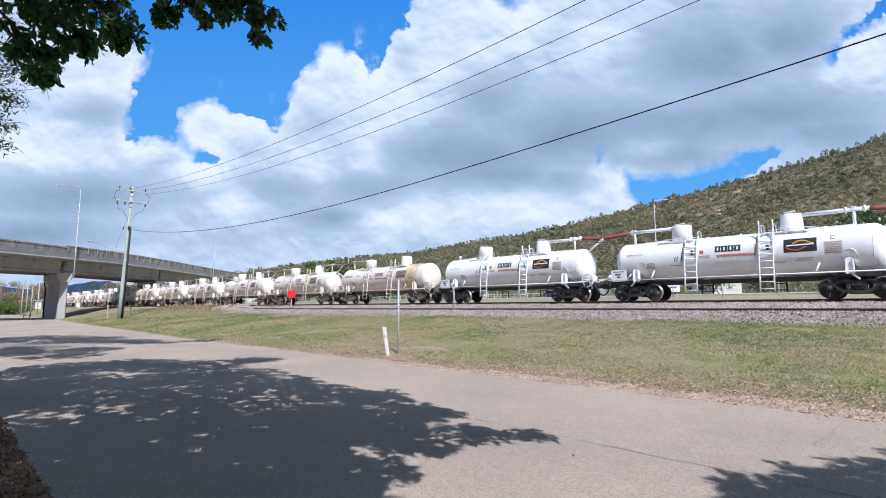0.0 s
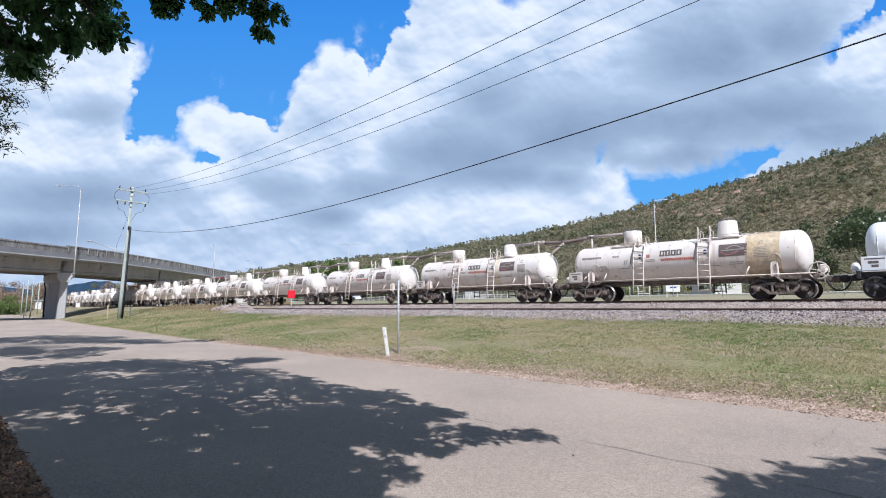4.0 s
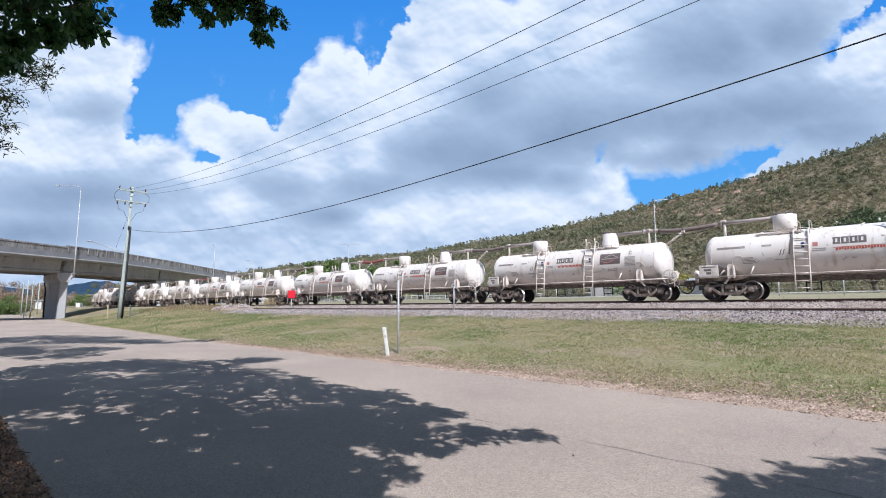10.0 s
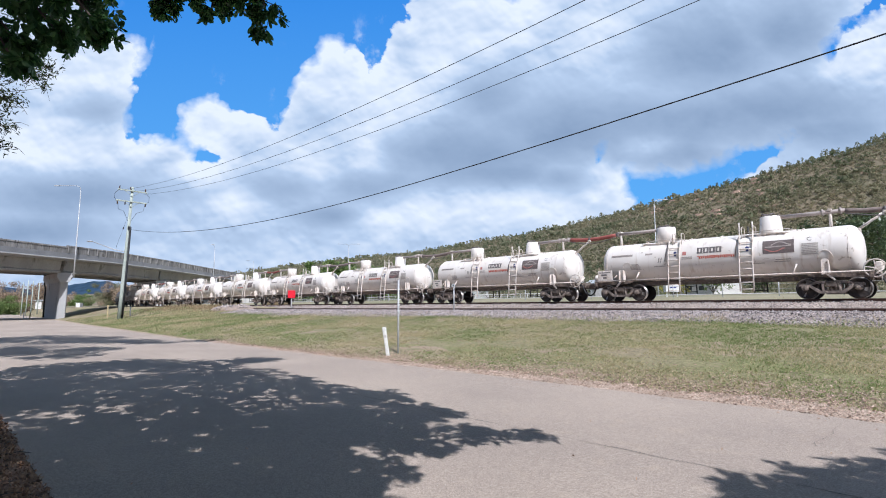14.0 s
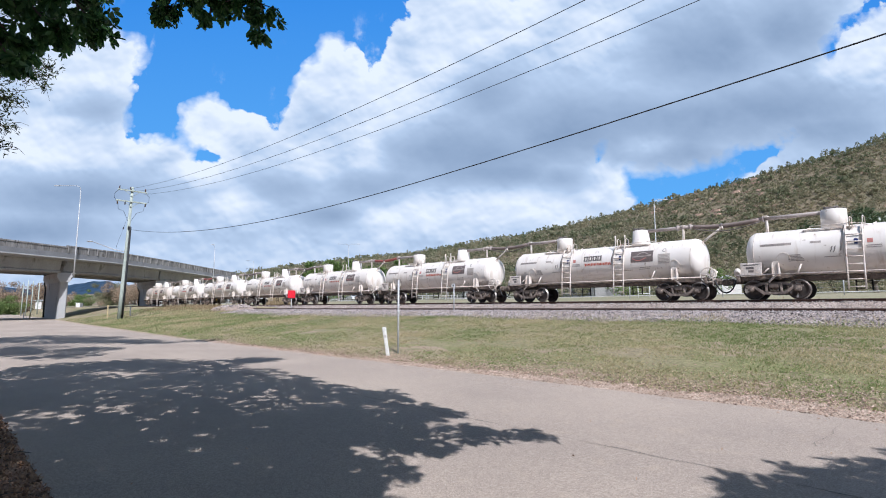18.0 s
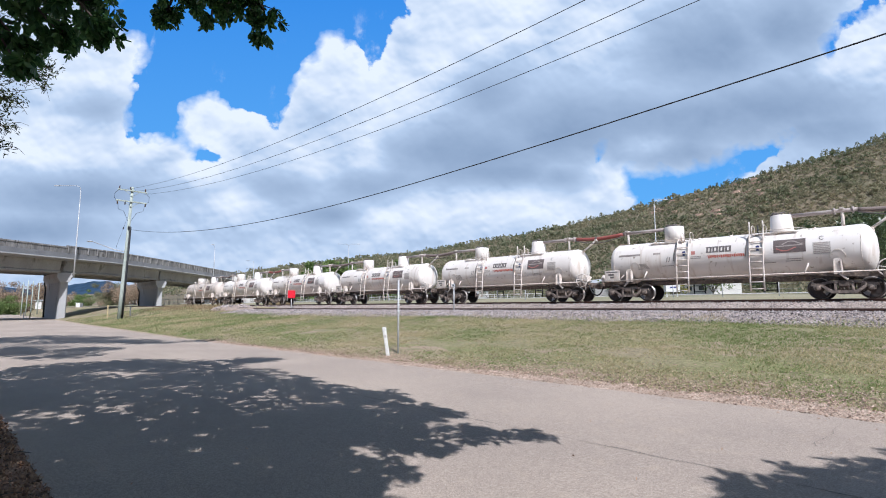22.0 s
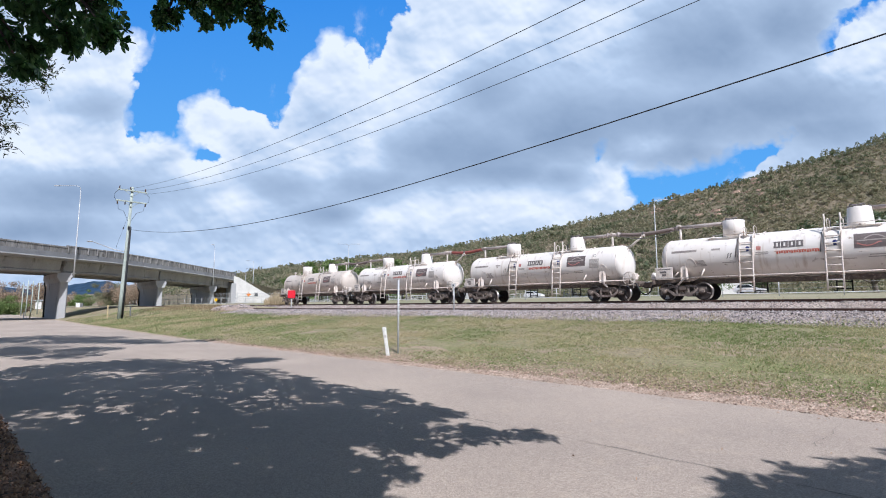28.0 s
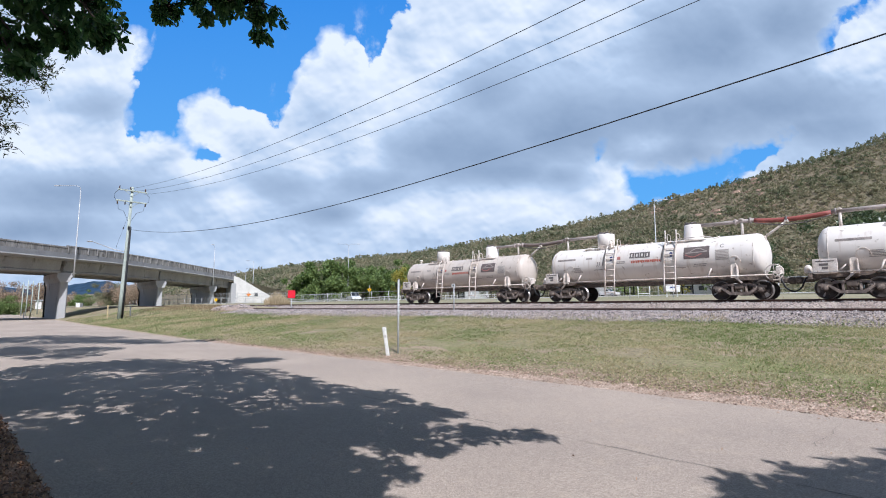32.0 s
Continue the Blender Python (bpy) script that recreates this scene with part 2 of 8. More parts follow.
def sealed_road(name):
    """Worn spray seal: single stones of many greys in tan binder, broad dusty patches."""
    m = bpy.data.materials.new(name)
    m.use_nodes = True
    nt = m.node_tree
    N, L = nt.nodes.new, nt.links.new
    b = nt.nodes["Principled BSDF"]
    tc = N("ShaderNodeTexCoord")

    def tex(kind, scale, detail=0):
        t = N(kind)
        t.inputs["Scale"].default_value = scale
        if detail:
            t.inputs["Detail"].default_value = detail
        L(tc.outputs["Object"], t.inputs["Vector"])
        return t

    def ramp(v, a, c, lo, hi):
        r = N("ShaderNodeMapRange")
        for key, val in (("From Min", a), ("From Max", c), ("To Min", lo), ("To Max", hi)):
            r.inputs[key].default_value = val
        L(v, r.inputs["Value"])
        return r.outputs["Result"]

    def mix(kind, fac, a, c):
        x = N("ShaderNodeMix")
        x.data_type, x.blend_type = "RGBA", kind
        for key, v in (("Factor", fac), ("A", a), ("B", c)):
            if isinstance(v, (tuple, float)):
                x.inputs[key].default_value = (*v, 1) if isinstance(v, tuple) else v
            else:
                L(v, x.inputs[key])
        return x.outputs["Result"]
    broad = tex("ShaderNodeTexNoise", 0.3, 6).outputs["Fac"]
    mid = tex("ShaderNodeTexNoise", 2.6, 5).outputs["Fac"]
    base = mix("MIX", ramp(broad, 0.36, 0.64, 0.0, 1.0), (0.385, 0.316, 0.263), (0.462, 0.377, 0.308))
    base = mix("MIX", ramp(mid, 0.56, 0.74, 0.0, 0.4), base, (0.49, 0.39, 0.30))
    cells = tex("ShaderNodeTexVoronoi", 150)
    sep = N("ShaderNodeSeparateColor")
    L(cells.outputs["Color"], sep.inputs[0])
    base = mix("MULTIPLY", 1.0, base, ramp(sep.outputs[0], 0.0, 1.0, 0.70, 1.28))
    base = mix("MULTIPLY", 1.0, base, ramp(tex("ShaderNodeTexNoise", 34, 3).outputs["Fac"], 0.34, 0.66, 0.91, 1.09))
    base = mix("MIX", ramp(sep.outputs[1], 0.975, 0.98, 0.0, 0.6), base, (0.66, 0.60, 0.53))
    base = mix("MIX", ramp(sep.outputs[2], 0.93, 0.94, 0.0, 0.7), base, (0.16, 0.135, 0.12))
    L(base, b.inputs["Base Color"])
    b.inputs["Roughness"].default_value, b.inputs["Specular IOR Level"].default_value = 0.95, 0.06
    bp = N("ShaderNodeBump")
    bp.inputs["Strength"].default_value, bp.inputs["Distance"].default_value = 0.7, 0.005
    L(cells.outputs["Distance"], bp.inputs["Height"])
    L(bp.outputs["Normal"], b.inputs["Normal"])
    MATS[name] = m
    return m


def leaf_mat(name, a, b_, rough=0.5, through_light=0.25, patch=0.0):
    """Leaves: colour by leaf, a little light passes through."""
    if name in MATS:
        return MATS[name]
    m = bpy.data.materials.new(name)
    m.use_nodes = True
    nt = m.node_tree
    N, L = nt.nodes.new, nt.links.new
    p = nt.nodes["Principled BSDF"]
    geo = N("ShaderNodeNewGeometry")
    rp = N("ShaderNodeValToRGB")
    rp.color_ramp.elements[0].color, rp.color_ramp.elements[1].color = (*a, 1), (*b_, 1)
    if patch:
        tc, nz, ad = N("ShaderNodeTexCoord"), N("ShaderNodeTexNoise"), N("ShaderNodeMath")
        nz.inputs["Scale"].default_value, nz.inputs["Detail"].default_value = patch, 4
        L(tc.outputs["Object"], nz.inputs["Vector"])
        mr = N("ShaderNodeMapRange")
        mr.inputs["From Min"].default_value, mr.inputs["From Max"].default_value = 0.38, 0.62
        mr.inputs["To Min"].default_value, mr.inputs["To Max"].default_value = -0.35, 0.35
        L(nz.outputs["Fac"], mr.inputs["Value"])
        ad.operation = "ADD"
        L(geo.outputs["Random Per Island"], ad.inputs[0])
        L(mr.outputs["Result"], ad.inputs[1])
        L(ad.outputs[0], rp.inputs["Fac"])
    else:
        L(geo.outputs["Random Per Island"], rp.inputs["Fac"])
    L(rp.outputs["Color"], p.inputs["Base Color"])
    p.inputs["Roughness"].default_value = rough
    tr = N("ShaderNodeBsdfTranslucent")
    L(rp.outputs["Color"], tr.inputs["Color"])
    mx = N("ShaderNodeMixShader")
    mx.inputs["Fac"].default_value = through_light
    L(p.outputs["BSDF"], mx.inputs[1])
    L(tr.outputs["BSDF"], mx.inputs[2])
    L(mx.outputs["Shader"], nt.nodes["Material Output"].inputs["Surface"])
    MATS[name] = m
    return m


ASPHALT = sealed_road("old_asphalt")
SOIL = mat("dry_soil", (0.42, 0.265, 0.18), (0.20, 0.125, 0.085), 0.95, scale=5, fine=45, grain=0.6, bump=1.0, bump_dist=0.03, spec=0.1)
GRASSY = mat("mown_grass_ground", (0.225, 0.218, 0.105), (0.31, 0.248, 0.165), 0.95, scale=0.55, fine=26, stretch=(0.45, 1, 1), bump=1.0, bump_dist=0.03, grain=0.5, crisp=0.12, spots=(0.36, 0.275, 0.20), spot_at=0.555, spec=0.1)
FIELD = mat("dry_field", (0.265, 0.25, 0.155), (0.345, 0.305, 0.205), 0.95, scale=0.06, fine=5, bump=0.5, bump_dist=0.05, spec=0.1)
BALLAST = mat("ballast_bed", (0.40, 0.335, 0.29), (0.28, 0.225, 0.195), 0.95, scale=1.5, fine=22, grain=0.75, crisp=0.09, bump=1.0, bump_dist=0.04, spec=0.1)
STONE = mat("ballast_stone", (0.42, 0.37, 0.35), (0.27, 0.235, 0.225), 0.9, scale=6, fine=60, bump=0.3, island=0.7, spec=0.2)
GRAVEL = mat("roadside_gravel", (0.46, 0.33, 0.255), (0.29, 0.21, 0.16), 0.9, scale=5, fine=50, bump=0.3, island=0.4, spec=0.2)
RAIL = mat("rusty_rail", (0.115, 0.062, 0.045), (0.075, 0.042, 0.035), 0.8, metal=0.3, scale=8, fine=60)
RAILTOP = mat("worn_rail_head", (0.40, 0.38, 0.36), (0.28, 0.26, 0.24), 0.35, metal=0.9, scale=8, fine=60)
RAIL_DULL = mat("dull_rail_head", (0.20, 0.135, 0.105), (0.13, 0.085, 0.07), 0.6, metal=0.4, scale=8, fine=60)
SLEEPER = mat("grey_sleeper", (0.28, 0.24, 0.21), (0.19, 0.155, 0.13), 0.9, scale=3, fine=30, vary=0.2)
CONCRETE = mat("bridge_concrete", (0.48, 0.476, 0.474), (0.40, 0.396, 0.394), 0.85, scale=0.35, fine=9, grain=0.08, spots=(0.24, 0.22, 0.20), spot_at=0.63, stretch=(1, 1, 0.5), bump=0.2)
CONCRETE_D = mat("weathered_parapet", (0.33, 0.315, 0.30), (0.19, 0.18, 0.172), 0.9, scale=1.6, fine=9, spots=(0.11, 0.10, 0.095), spot_at=0.60, stretch=(1, 1, 0.22), bump=0.2)
WHITEWALL = mat("whitewashed_wall", (0.66, 0.64, 0.60), (0.56, 0.54, 0.50), 0.85, scale=0.5, fine=12)
WHITE = mat("fresh_white_paint", (0.88, 0.88, 0.88), (0.84, 0.845, 0.85), 0.45, scale=0.9, fine=3, bump=0.0, grain=0.06)
GREYPAINT = mat("galvanised_steel", (0.52, 0.52, 0.52), (0.43, 0.43, 0.43), 0.5, metal=0.15, scale=3, fine=30)
POSTWHITE = mat("white_plastic_post", (0.78, 0.77, 0.74), (0.70, 0.68, 0.64), 0.5, scale=5, fine=30, bump=0.05)
POLEWOOD = mat("weathered_pole_wood", (0.47, 0.52, 0.46), (0.33, 0.37, 0.33), 0.85, scale=1.5, fine=25, stretch=(6, 6, 0.5), bump=0.0)
BLACK = mat("black_rubber", (0.025, 0.025, 0.027), (0.015, 0.015, 0.016), 0.6, scale=5, fine=30)
BOGIE = mat("grimy_bogie_and_shaded_sill", (0.20, 0.155, 0.125), (0.10, 0.08, 0.068), 0.75, metal=0.2, scale=4, fine=25, spots=(0.30, 0.23, 0.175), spot_at=0.56)
BLACK_AND_SHADE = mat("black_bogie_and_shade", (0.06, 0.057, 0.058), (0.032, 0.03, 0.032), 0.6, metal=0.3, scale=4, fine=25)
WHEEL = mat("dark_wheel_steel", (0.075, 0.06, 0.053), (0.04, 0.034, 0.032), 0.6, metal=0.4, scale=5, fine=25)
RIM_AND_GLINT = mat("bright_rim_and_glint", (0.50, 0.47, 0.44), (0.30, 0.26, 0.23), 0.35, metal=0.8, scale=3, fine=20)
REDSIGN = mat("red_sign_paint", (0.72, 0.02, 0.04), (0.62, 0.015, 0.03), 0.4, scale=2, fine=20, bump=0.0)
YELLOW = mat("yellow_sign_paint", (0.80, 0.47, 0.01), (0.70, 0.40, 0.01), 0.4, scale=2, fine=20, bump=0.0)
INK = mat("black_sign_paint", (0.03, 0.03, 0.03), (0.022, 0.022, 0.022), 0.5, bump=0.0)
BARK = mat("grey_bark", (0.16, 0.13, 0.105), (0.09, 0.075, 0.06), 0.9, scale=4, fine=30, stretch=(3, 3, 0.7), bump=0.8)
LEAF = leaf_mat("glossy_dark_leaf", (0.042, 0.115, 0.040), (0.15, 0.29, 0.10), 0.26, 0.42)
LEAF_DARK = leaf_mat("deep_green_leaf", (0.045, 0.072, 0.03), (0.115, 0.15, 0.06), 0.4, 0.25)
LEAF_FINE = leaf_mat("fine_olive_leaf", (0.05, 0.07, 0.025), (0.085, 0.11, 0.04), 0.5, 0.25)
LEAF_FAR = leaf_mat("green_tree_leaf", (0.088, 0.148, 0.04), (0.25, 0.325, 0.10), 0.6, 0.35)
LEAF_HILL = leaf_mat("hill_scrub_leaf", (0.14, 0.172, 0.088), (0.38, 0.335, 0.21), 0.8, 0.5, patch=0.02)
LEAF_YEL = leaf_mat("yellowish_shrub_leaf", (0.24, 0.24, 0.04), (0.40, 0.34, 0.06), 0.7, 0.2)
LEAF_DRY = leaf_mat("dry_reddish_leaf", (0.20, 0.15, 0.105), (0.50, 0.375, 0.26), 0.8, 0.2)
STRAW = leaf_mat("pale_straw", (0.38, 0.30, 0.18), (0.66, 0.55, 0.37), 0.8, 0.15)
BLADE = leaf_mat("grass_blade", (0.20, 0.28, 0.085), (0.62, 0.50, 0.31), 0.9, 0.5, patch=0.28)
LITTER = leaf_mat("fallen_leaf", (0.22, 0.115, 0.06), (0.60, 0.37, 0.22), 0.8, 0.05)
# ---- mesh helpers ----


def bm_new():
    return bmesh.new()


def box(bm, c, s, rot=None, bevel=0.0):
    """A box about c of size s, turned by rot (a Matrix), its edges bevelled."""
    b2 = bmesh.new()
    bmesh.ops.create_cube(b2, size=1.0)
    for v in b2.verts:
        v.co = Vector((v.co.x * s[0], v.co.y * s[1], v.co.z * s[2]))
    if bevel:
        bmesh.ops.bevel(b2, geom=b2.edges[:], offset=bevel, segments=1, affect="EDGES")
    m = Matrix.Translation(c) @ (rot.to_4x4() if rot else Matrix())
    merge(bm, b2, m)


def merge(bm, b2, m=None):
    vs = [bm.verts.new(m @ v.co if m else v.co) for v in b2.verts]
    b2.verts.index_update()
    for f in b2.faces:
        try:
            bm.faces.new([vs[v.index] for v in f.verts]).smooth = f.smooth
        except ValueError:
            pass
    b2.free()


def tube(bm, pts, r, seg=8, closed=False, r1=None, caps=True):
    """A round bar along the points; r to r1 along its length."""
    pts = [Vector(p) for p in pts]
    n = len(pts)
    rings = []
    for i, p in enumerate(pts):
        if closed:
            d = pts[(i + 1) % n] - pts[i - 1]
        else:
            d = pts[min(i + 1, n - 1)] - pts[max(i - 1, 0)]
        d = d.normalized()
        ref = Vector((0, 0, 1)) if abs(d.z) < 0.95 else Vector((1, 0, 0))
        a = d.cross(ref).normalized()
        b = a.cross(d)
        rr = r if r1 is None else r + (r1 - r) * i / max(1, n - 1)
        rings.append([bm.verts.new(p + (a * math.cos(2 * math.pi * k / seg) + b * math.sin(2 * math.pi * k / seg)) * rr) for k in range(seg)])
    for i in range(n if closed else n - 1):
        A, B = rings[i], rings[(i + 1) % n]
        for k in range(seg):
            bm.faces.new((A[k], B[k], B[(k + 1) % seg], A[(k + 1) % seg])).smooth = True
    if caps and not closed:
        bm.faces.new(rings[0])
        bm.faces.new(rings[-1][::-1])


def arc(c, r, axis, n=20, a0=0.0, a1=360.0):
    """Points of a circle about c, square to the axis 'x', 'y' or 'z'."""
    out = []
    for i in range(n):
        a = radians(a0 + (a1 - a0) * i / (n if a1 - a0 == 360 else n - 1))
        u, v = r * math.cos(a), r * math.sin(a)
        o = {"x": (0, u, v), "y": (u, 0, v), "z": (u, v, 0)}[axis]
        out.append(Vector(c) + Vector(o))
    return out


def spin(bm, c, profile, axis="z", seg=24, caps=True):
    """A turned body: profile rows (along the axis, radius) about c."""
    rings = []
    for h, r in profile:
        ring = []
        for k in range(seg):
            a = 2 * math.pi * k / seg
            u, v = r * math.cos(a), r * math.sin(a)
            o = {"x": (h, u, v), "y": (v, h, u), "z": (u, v, h)}[axis]
            ring.append(bm.verts.new(Vector(c) + Vector(o)))
        rings.append(ring)
    for A, B in zip(rings, rings[1:]):
        for k in range(seg):
            bm.faces.new((A[k], A[(k + 1) % seg], B[(k + 1) % seg], B[k])).smooth = True
    if caps:
        bm.faces.new(rings[0][::-1])
        bm.faces.new(rings[-1])


def prism(bm, poly, axis, lo, hi):
    """A flat outline pushed from lo to hi along the axis."""
    def place(u, v, h):
        return {"x": (h, u, v), "y": (u, h, v), "z": (u, v, h)}[axis]
    A = [bm.verts.new(place(u, v, lo)) for u, v in poly]
    B = [bm.verts.new(place(u, v, hi)) for u, v in poly]
    n = len(poly)
    for i in range(n):
        bm.faces.new((A[i], A[(i + 1) % n], B[(i + 1) % n], B[i]))
    bm.faces.new(A[::-1])
    bm.faces.new(B)


def finish(name, bm, material):
    bmesh.ops.recalc_face_normals(bm, faces=bm.faces[:])
    me = bpy.data.meshes.new(name)
    bm.to_mesh(me)
    bm.free()
    me.materials.append(material)
    return me


def part(name, bm, material, parent=None, label=""):
    ob = new(name, finish(name, bm, material))
    if parent:
        ob.parent = parent
    if label:
        ob["label"] = label
    return ob


def thing(name, label, category, group="", at=None, kind=""):
    ob = new(name)
    ob.empty_display_size = 0.2
    if at is not None:
        ob.matrix_basis = at if isinstance(at, Matrix) else Matrix.Translation(at)
    return tagged(ob, label, category, group, kind)


def mesh_from(name, verts, faces, material, smooth=False):
    me = bpy.data.meshes.new(name)
    me.from_pydata(verts, [], faces)
    me.materials.append(material)
    if smooth:
        me.polygons.foreach_set("use_smooth", [True] * len(me.polygons))
    return me


def cam_to_world(r, f):
    """Right of and ahead of the viewpoint, in the world's X and Y."""
    return C45 * (r - f), C45 * (r + f)


def lerp_rows(rows, x):
    if x <= rows[0][0]:
        return rows[0][1]
    for (x0, a), (x1, b) in zip(rows, rows[1:]):
        if x <= x1:
            k = (x - x0) / (x1 - x0)
            return a + (b - a) * k
    return rows[-1][1]
# ---- the lie of the land ----
BANK = ((-60, 0.05), (0.2, 0.05), (0.8, 0.0), (9.3, -0.02), (10.2, 0.10), (19.3, 1.16), (20.6, 1.30), (23.4, 1.32), (24.4, 1.70), (27.6, 1.72), (29.0, 1.72), (32, 2.10),
        (36, 2.28), (60, 2.95), (90, 3.7), (150, 5.2), (400, 8.0), (4800, 8.0))


ROAD_EDGE = ((-400, 21), (-150, 14.5), (-92, 12.2), (-60, 10.4), (-30, 9.35), (-10, 9.4), (60, 9.2))


def land(x, y):
    if x < -26 and 9.3 < y < 19.3:
        e = min(15.5, lerp_rows(ROAD_EDGE, x))
        y = 9.3 + 10.0 * max(0.0, (y - e) / (19.3 - e))
    z = lerp_rows(BANK, y)
    if 10.5 < y < 19.5:
        z += 0.06 * noise.noise(Vector((x * 0.25, y * 0.25, 0)))
    if y > 60 and x < -90 and z > 1.7:
        z += (1.7 - z) * min(1.0, (-90 - x) / 50)
    if x < -46 and 16 < y < 24.4:
        z += (lerp_rows(((16, 0.80), (19.3, 1.30), (22, 1.62), (24.4, 1.80)), y) - z) * min(1.0, (-46 - x) / 6)
    if y > 32:
        z += 0.15 * noise.noise(Vector((x * 0.05, y * 0.05, 3)))
    return z


def road_far_edge(x):
    e = lerp_rows(ROAD_EDGE, x)
    return e + 0.10 * noise.noise(Vector((x * 0.7, 0, 0))) + 0.05 * noise.noise(Vector((x * 3.1, 5, 0)))


def road_near_edge(x):
    return 0.82 + 0.05 * noise.noise(Vector((x * 1.3, 9, 0))) + 0.03 * noise.noise(Vector((x * 5.0, 2, 0)))


def grid_sheet(name, xs, ys, height, material, smooth=True):
    verts = [(x, y, height(x, y)) for y in ys for x in xs]
    w = len(xs)
    faces = [(j * w + i, j * w + i + 1, (j + 1) * w + i + 1, (j + 1) * w + i) for j in range(len(ys) - 1) for i in range(w - 1)]
    return new(name, mesh_from(name, verts, faces, material, smooth))


def steps(*spans):
    """Numbers from spans (start, end, step), joined."""
    out = []
    for a, b, s in spans:
        n = max(1, round((b - a) / s))
        out += [a + (b - a) * i / n for i in range(n)]
    return out + [spans[-1][1]]


def build_ground():
    xs = steps((-4700, -400, 400), (-400, -80, 12), (-80, 14, 0.9), (14, 60, 6), (60, 4700, 500))
    ys = steps((-4700, -60, 600), (-60, -6, 9), (-6, -1.2, 0.8), (-1.2, 0.8, 0.2), (0.8, 1.0, 0.1), (1.0, 9.4, 2.1), (9.4, 29, 0.45), (29, 60, 2.0), (60, 400, 14), (400, 4700, 500))

    def h(x, y):
        z = land(x, y)
        if road_near_edge(x) < y < road_far_edge(x) - 0.25 and -400 < x < 60:
            z = min(z, 0) - 0.05
        elif y < 0.9:
            z += 0.05 * noise.noise(Vector((x * 1.5, y * 1.5, 7))) + 0.03 * noise.noise(Vector((x * 4.5, y * 4.5, 2)))
        elif y < 16 and x < -60:
            z = min(z, 0.7)
        return z
    g = grid_sheet("ground", xs, ys, h, GRASSY)
    tagged(g, "mown, patchy green and straw coloured grass bank", "ground", kind="structure")
    g.data.materials.append(SOIL)
    g.data.materials.append(FIELD)
    for p in g.data.polygons:
        c = p.center
        if c.y < 1.2 and c.y > -30:
            p.material_index = 1
        elif c.y > 29 or c.y < -30:
            p.material_index = 2


def build_road():
    xs = steps((-400, -80, 8), (-80, 14, 0.5), (14, 60, 4))
    verts, faces = [], []
    cols = 9
    for x in xs:
        a, b = road_near_edge(x), road_far_edge(x)
        for k in range(cols):
            y = a + (b - a) * k / (cols - 1)
            crown = 0.05 * (1 - ((k / (cols - 1)) * 2 - 1) ** 2)
            verts.append((x, y, crown + 0.006 * noise.noise(Vector((x, y, 0)))))
        verts += [(x, b, 0.0), (x, b + 0.01, -0.08), (x, a - 0.01, -0.08), (x, a, 0.0)]
    w = cols + 4
    for i in range(len(xs) - 1):
        for k in [*range(cols - 1), cols, cols + 2]:
            faces.append((i * w + k, (i + 1) * w + k, (i + 1) * w + k + 1, i * w + k + 1))
    r = new("road", mesh_from("road", verts, faces, ASPHALT, True))
    tagged(r, "worn pale grey-brown sealed road with fine cracks", "road", kind="structure")
    # joint along the middle and hairline cracks, sealed with bitumen
    seal = mat("crack_seal", (0.10, 0.092, 0.085), (0.06, 0.055, 0.05), 0.8, scale=8, fine=60, bump=0.2)
    rnd = random.Random(3)

    def crack(name, pts, w0):
        bm = bm_new()
        prev = None
        for p in pts:
            wv = w0 * rnd.uniform(0.3, 1.3)
            zc = 0.052 - 0.05 * ((p[1] - 5.1) / 4.2) ** 2 + 0.004
            a = bm.verts.new((p[0] - p[3] * wv, p[1] - p[2] * wv, zc))
            b = bm.verts.new((p[0] + p[3] * wv, p[1] + p[2] * wv, zc))
            if prev:
                bm.faces.new((prev[0], a, b, prev[1]))
            prev = (a, b)
        part(name, bm, seal, r)
    x, pts = -34.0, []
    while x < 8:
        pts.append((x, 5.35 + 0.05 * noise.noise(Vector((x * 0.8, 1, 1))) + 0.02 * rnd.uniform(-1, 1), 1, 0))
        x += 0.22
    crack("road_joint", pts, 0.006)
    for cx, cy, ln in ((-3.4, 6.2, 1.6), (-6.5, 7.2, 1.2), (-10.5, 6.3, 2.0), (-1.2, 7.0, 1.8), (-15, 7.4, 1.5)):
        pts = []
        y = cy
        while y < cy + ln:
            pts.append((cx + 0.10 * noise.noise(Vector((cx, y * 2.7, 3))), y, 0, 1))
            y += 0.08
        crack("road_crack", pts, 0.0022)
    # faded edge line far along the road
    bm = bm_new()
    box(bm, (-84, 8.2, 0.038), (2.6, 0.12, 0.012))
    box(bm, (-96, 8.6, 0.036), (2.6, 0.12, 0.012))
    part("lane_dash", bm, POSTWHITE, r, "faded white lane dash")


# ---- railway ----
def rail_profile():
    return ((-0.065, 0), (0.065, 0), (0.065, 0.012), (0.012, 0.03), (0.009, 0.115), (0.034, 0.125), (0.034, 0.155), (-0.034, 0.155), (-0.034, 0.125), (-0.009, 0.115), (-0.012, 0.03), (-0.065, 0.012))


def build_track(name, yc, top, x0, x1, label):
    tr = thing(name, label, "railway track", at=(0, yc, top), kind="structure")
    for side in (-1, 1):
        bm = bm_new()
        prism(bm, [(u + side * 0.57, v - 0.16) for u, v in rail_profile()], "x", x0, x1)
        ob = part("rail", bm, RAIL, tr, "rusty steel rail with a worn head")
        bm = bm_new()
        box(bm, ((x0 + x1) / 2, side * 0.57, -0.0025), (x1 - x0, 0.05, 0.005))
        part("rail_head", bm, RAILTOP if yc > 25 else RAIL_DULL, tr, "worn running surface")
    return tr


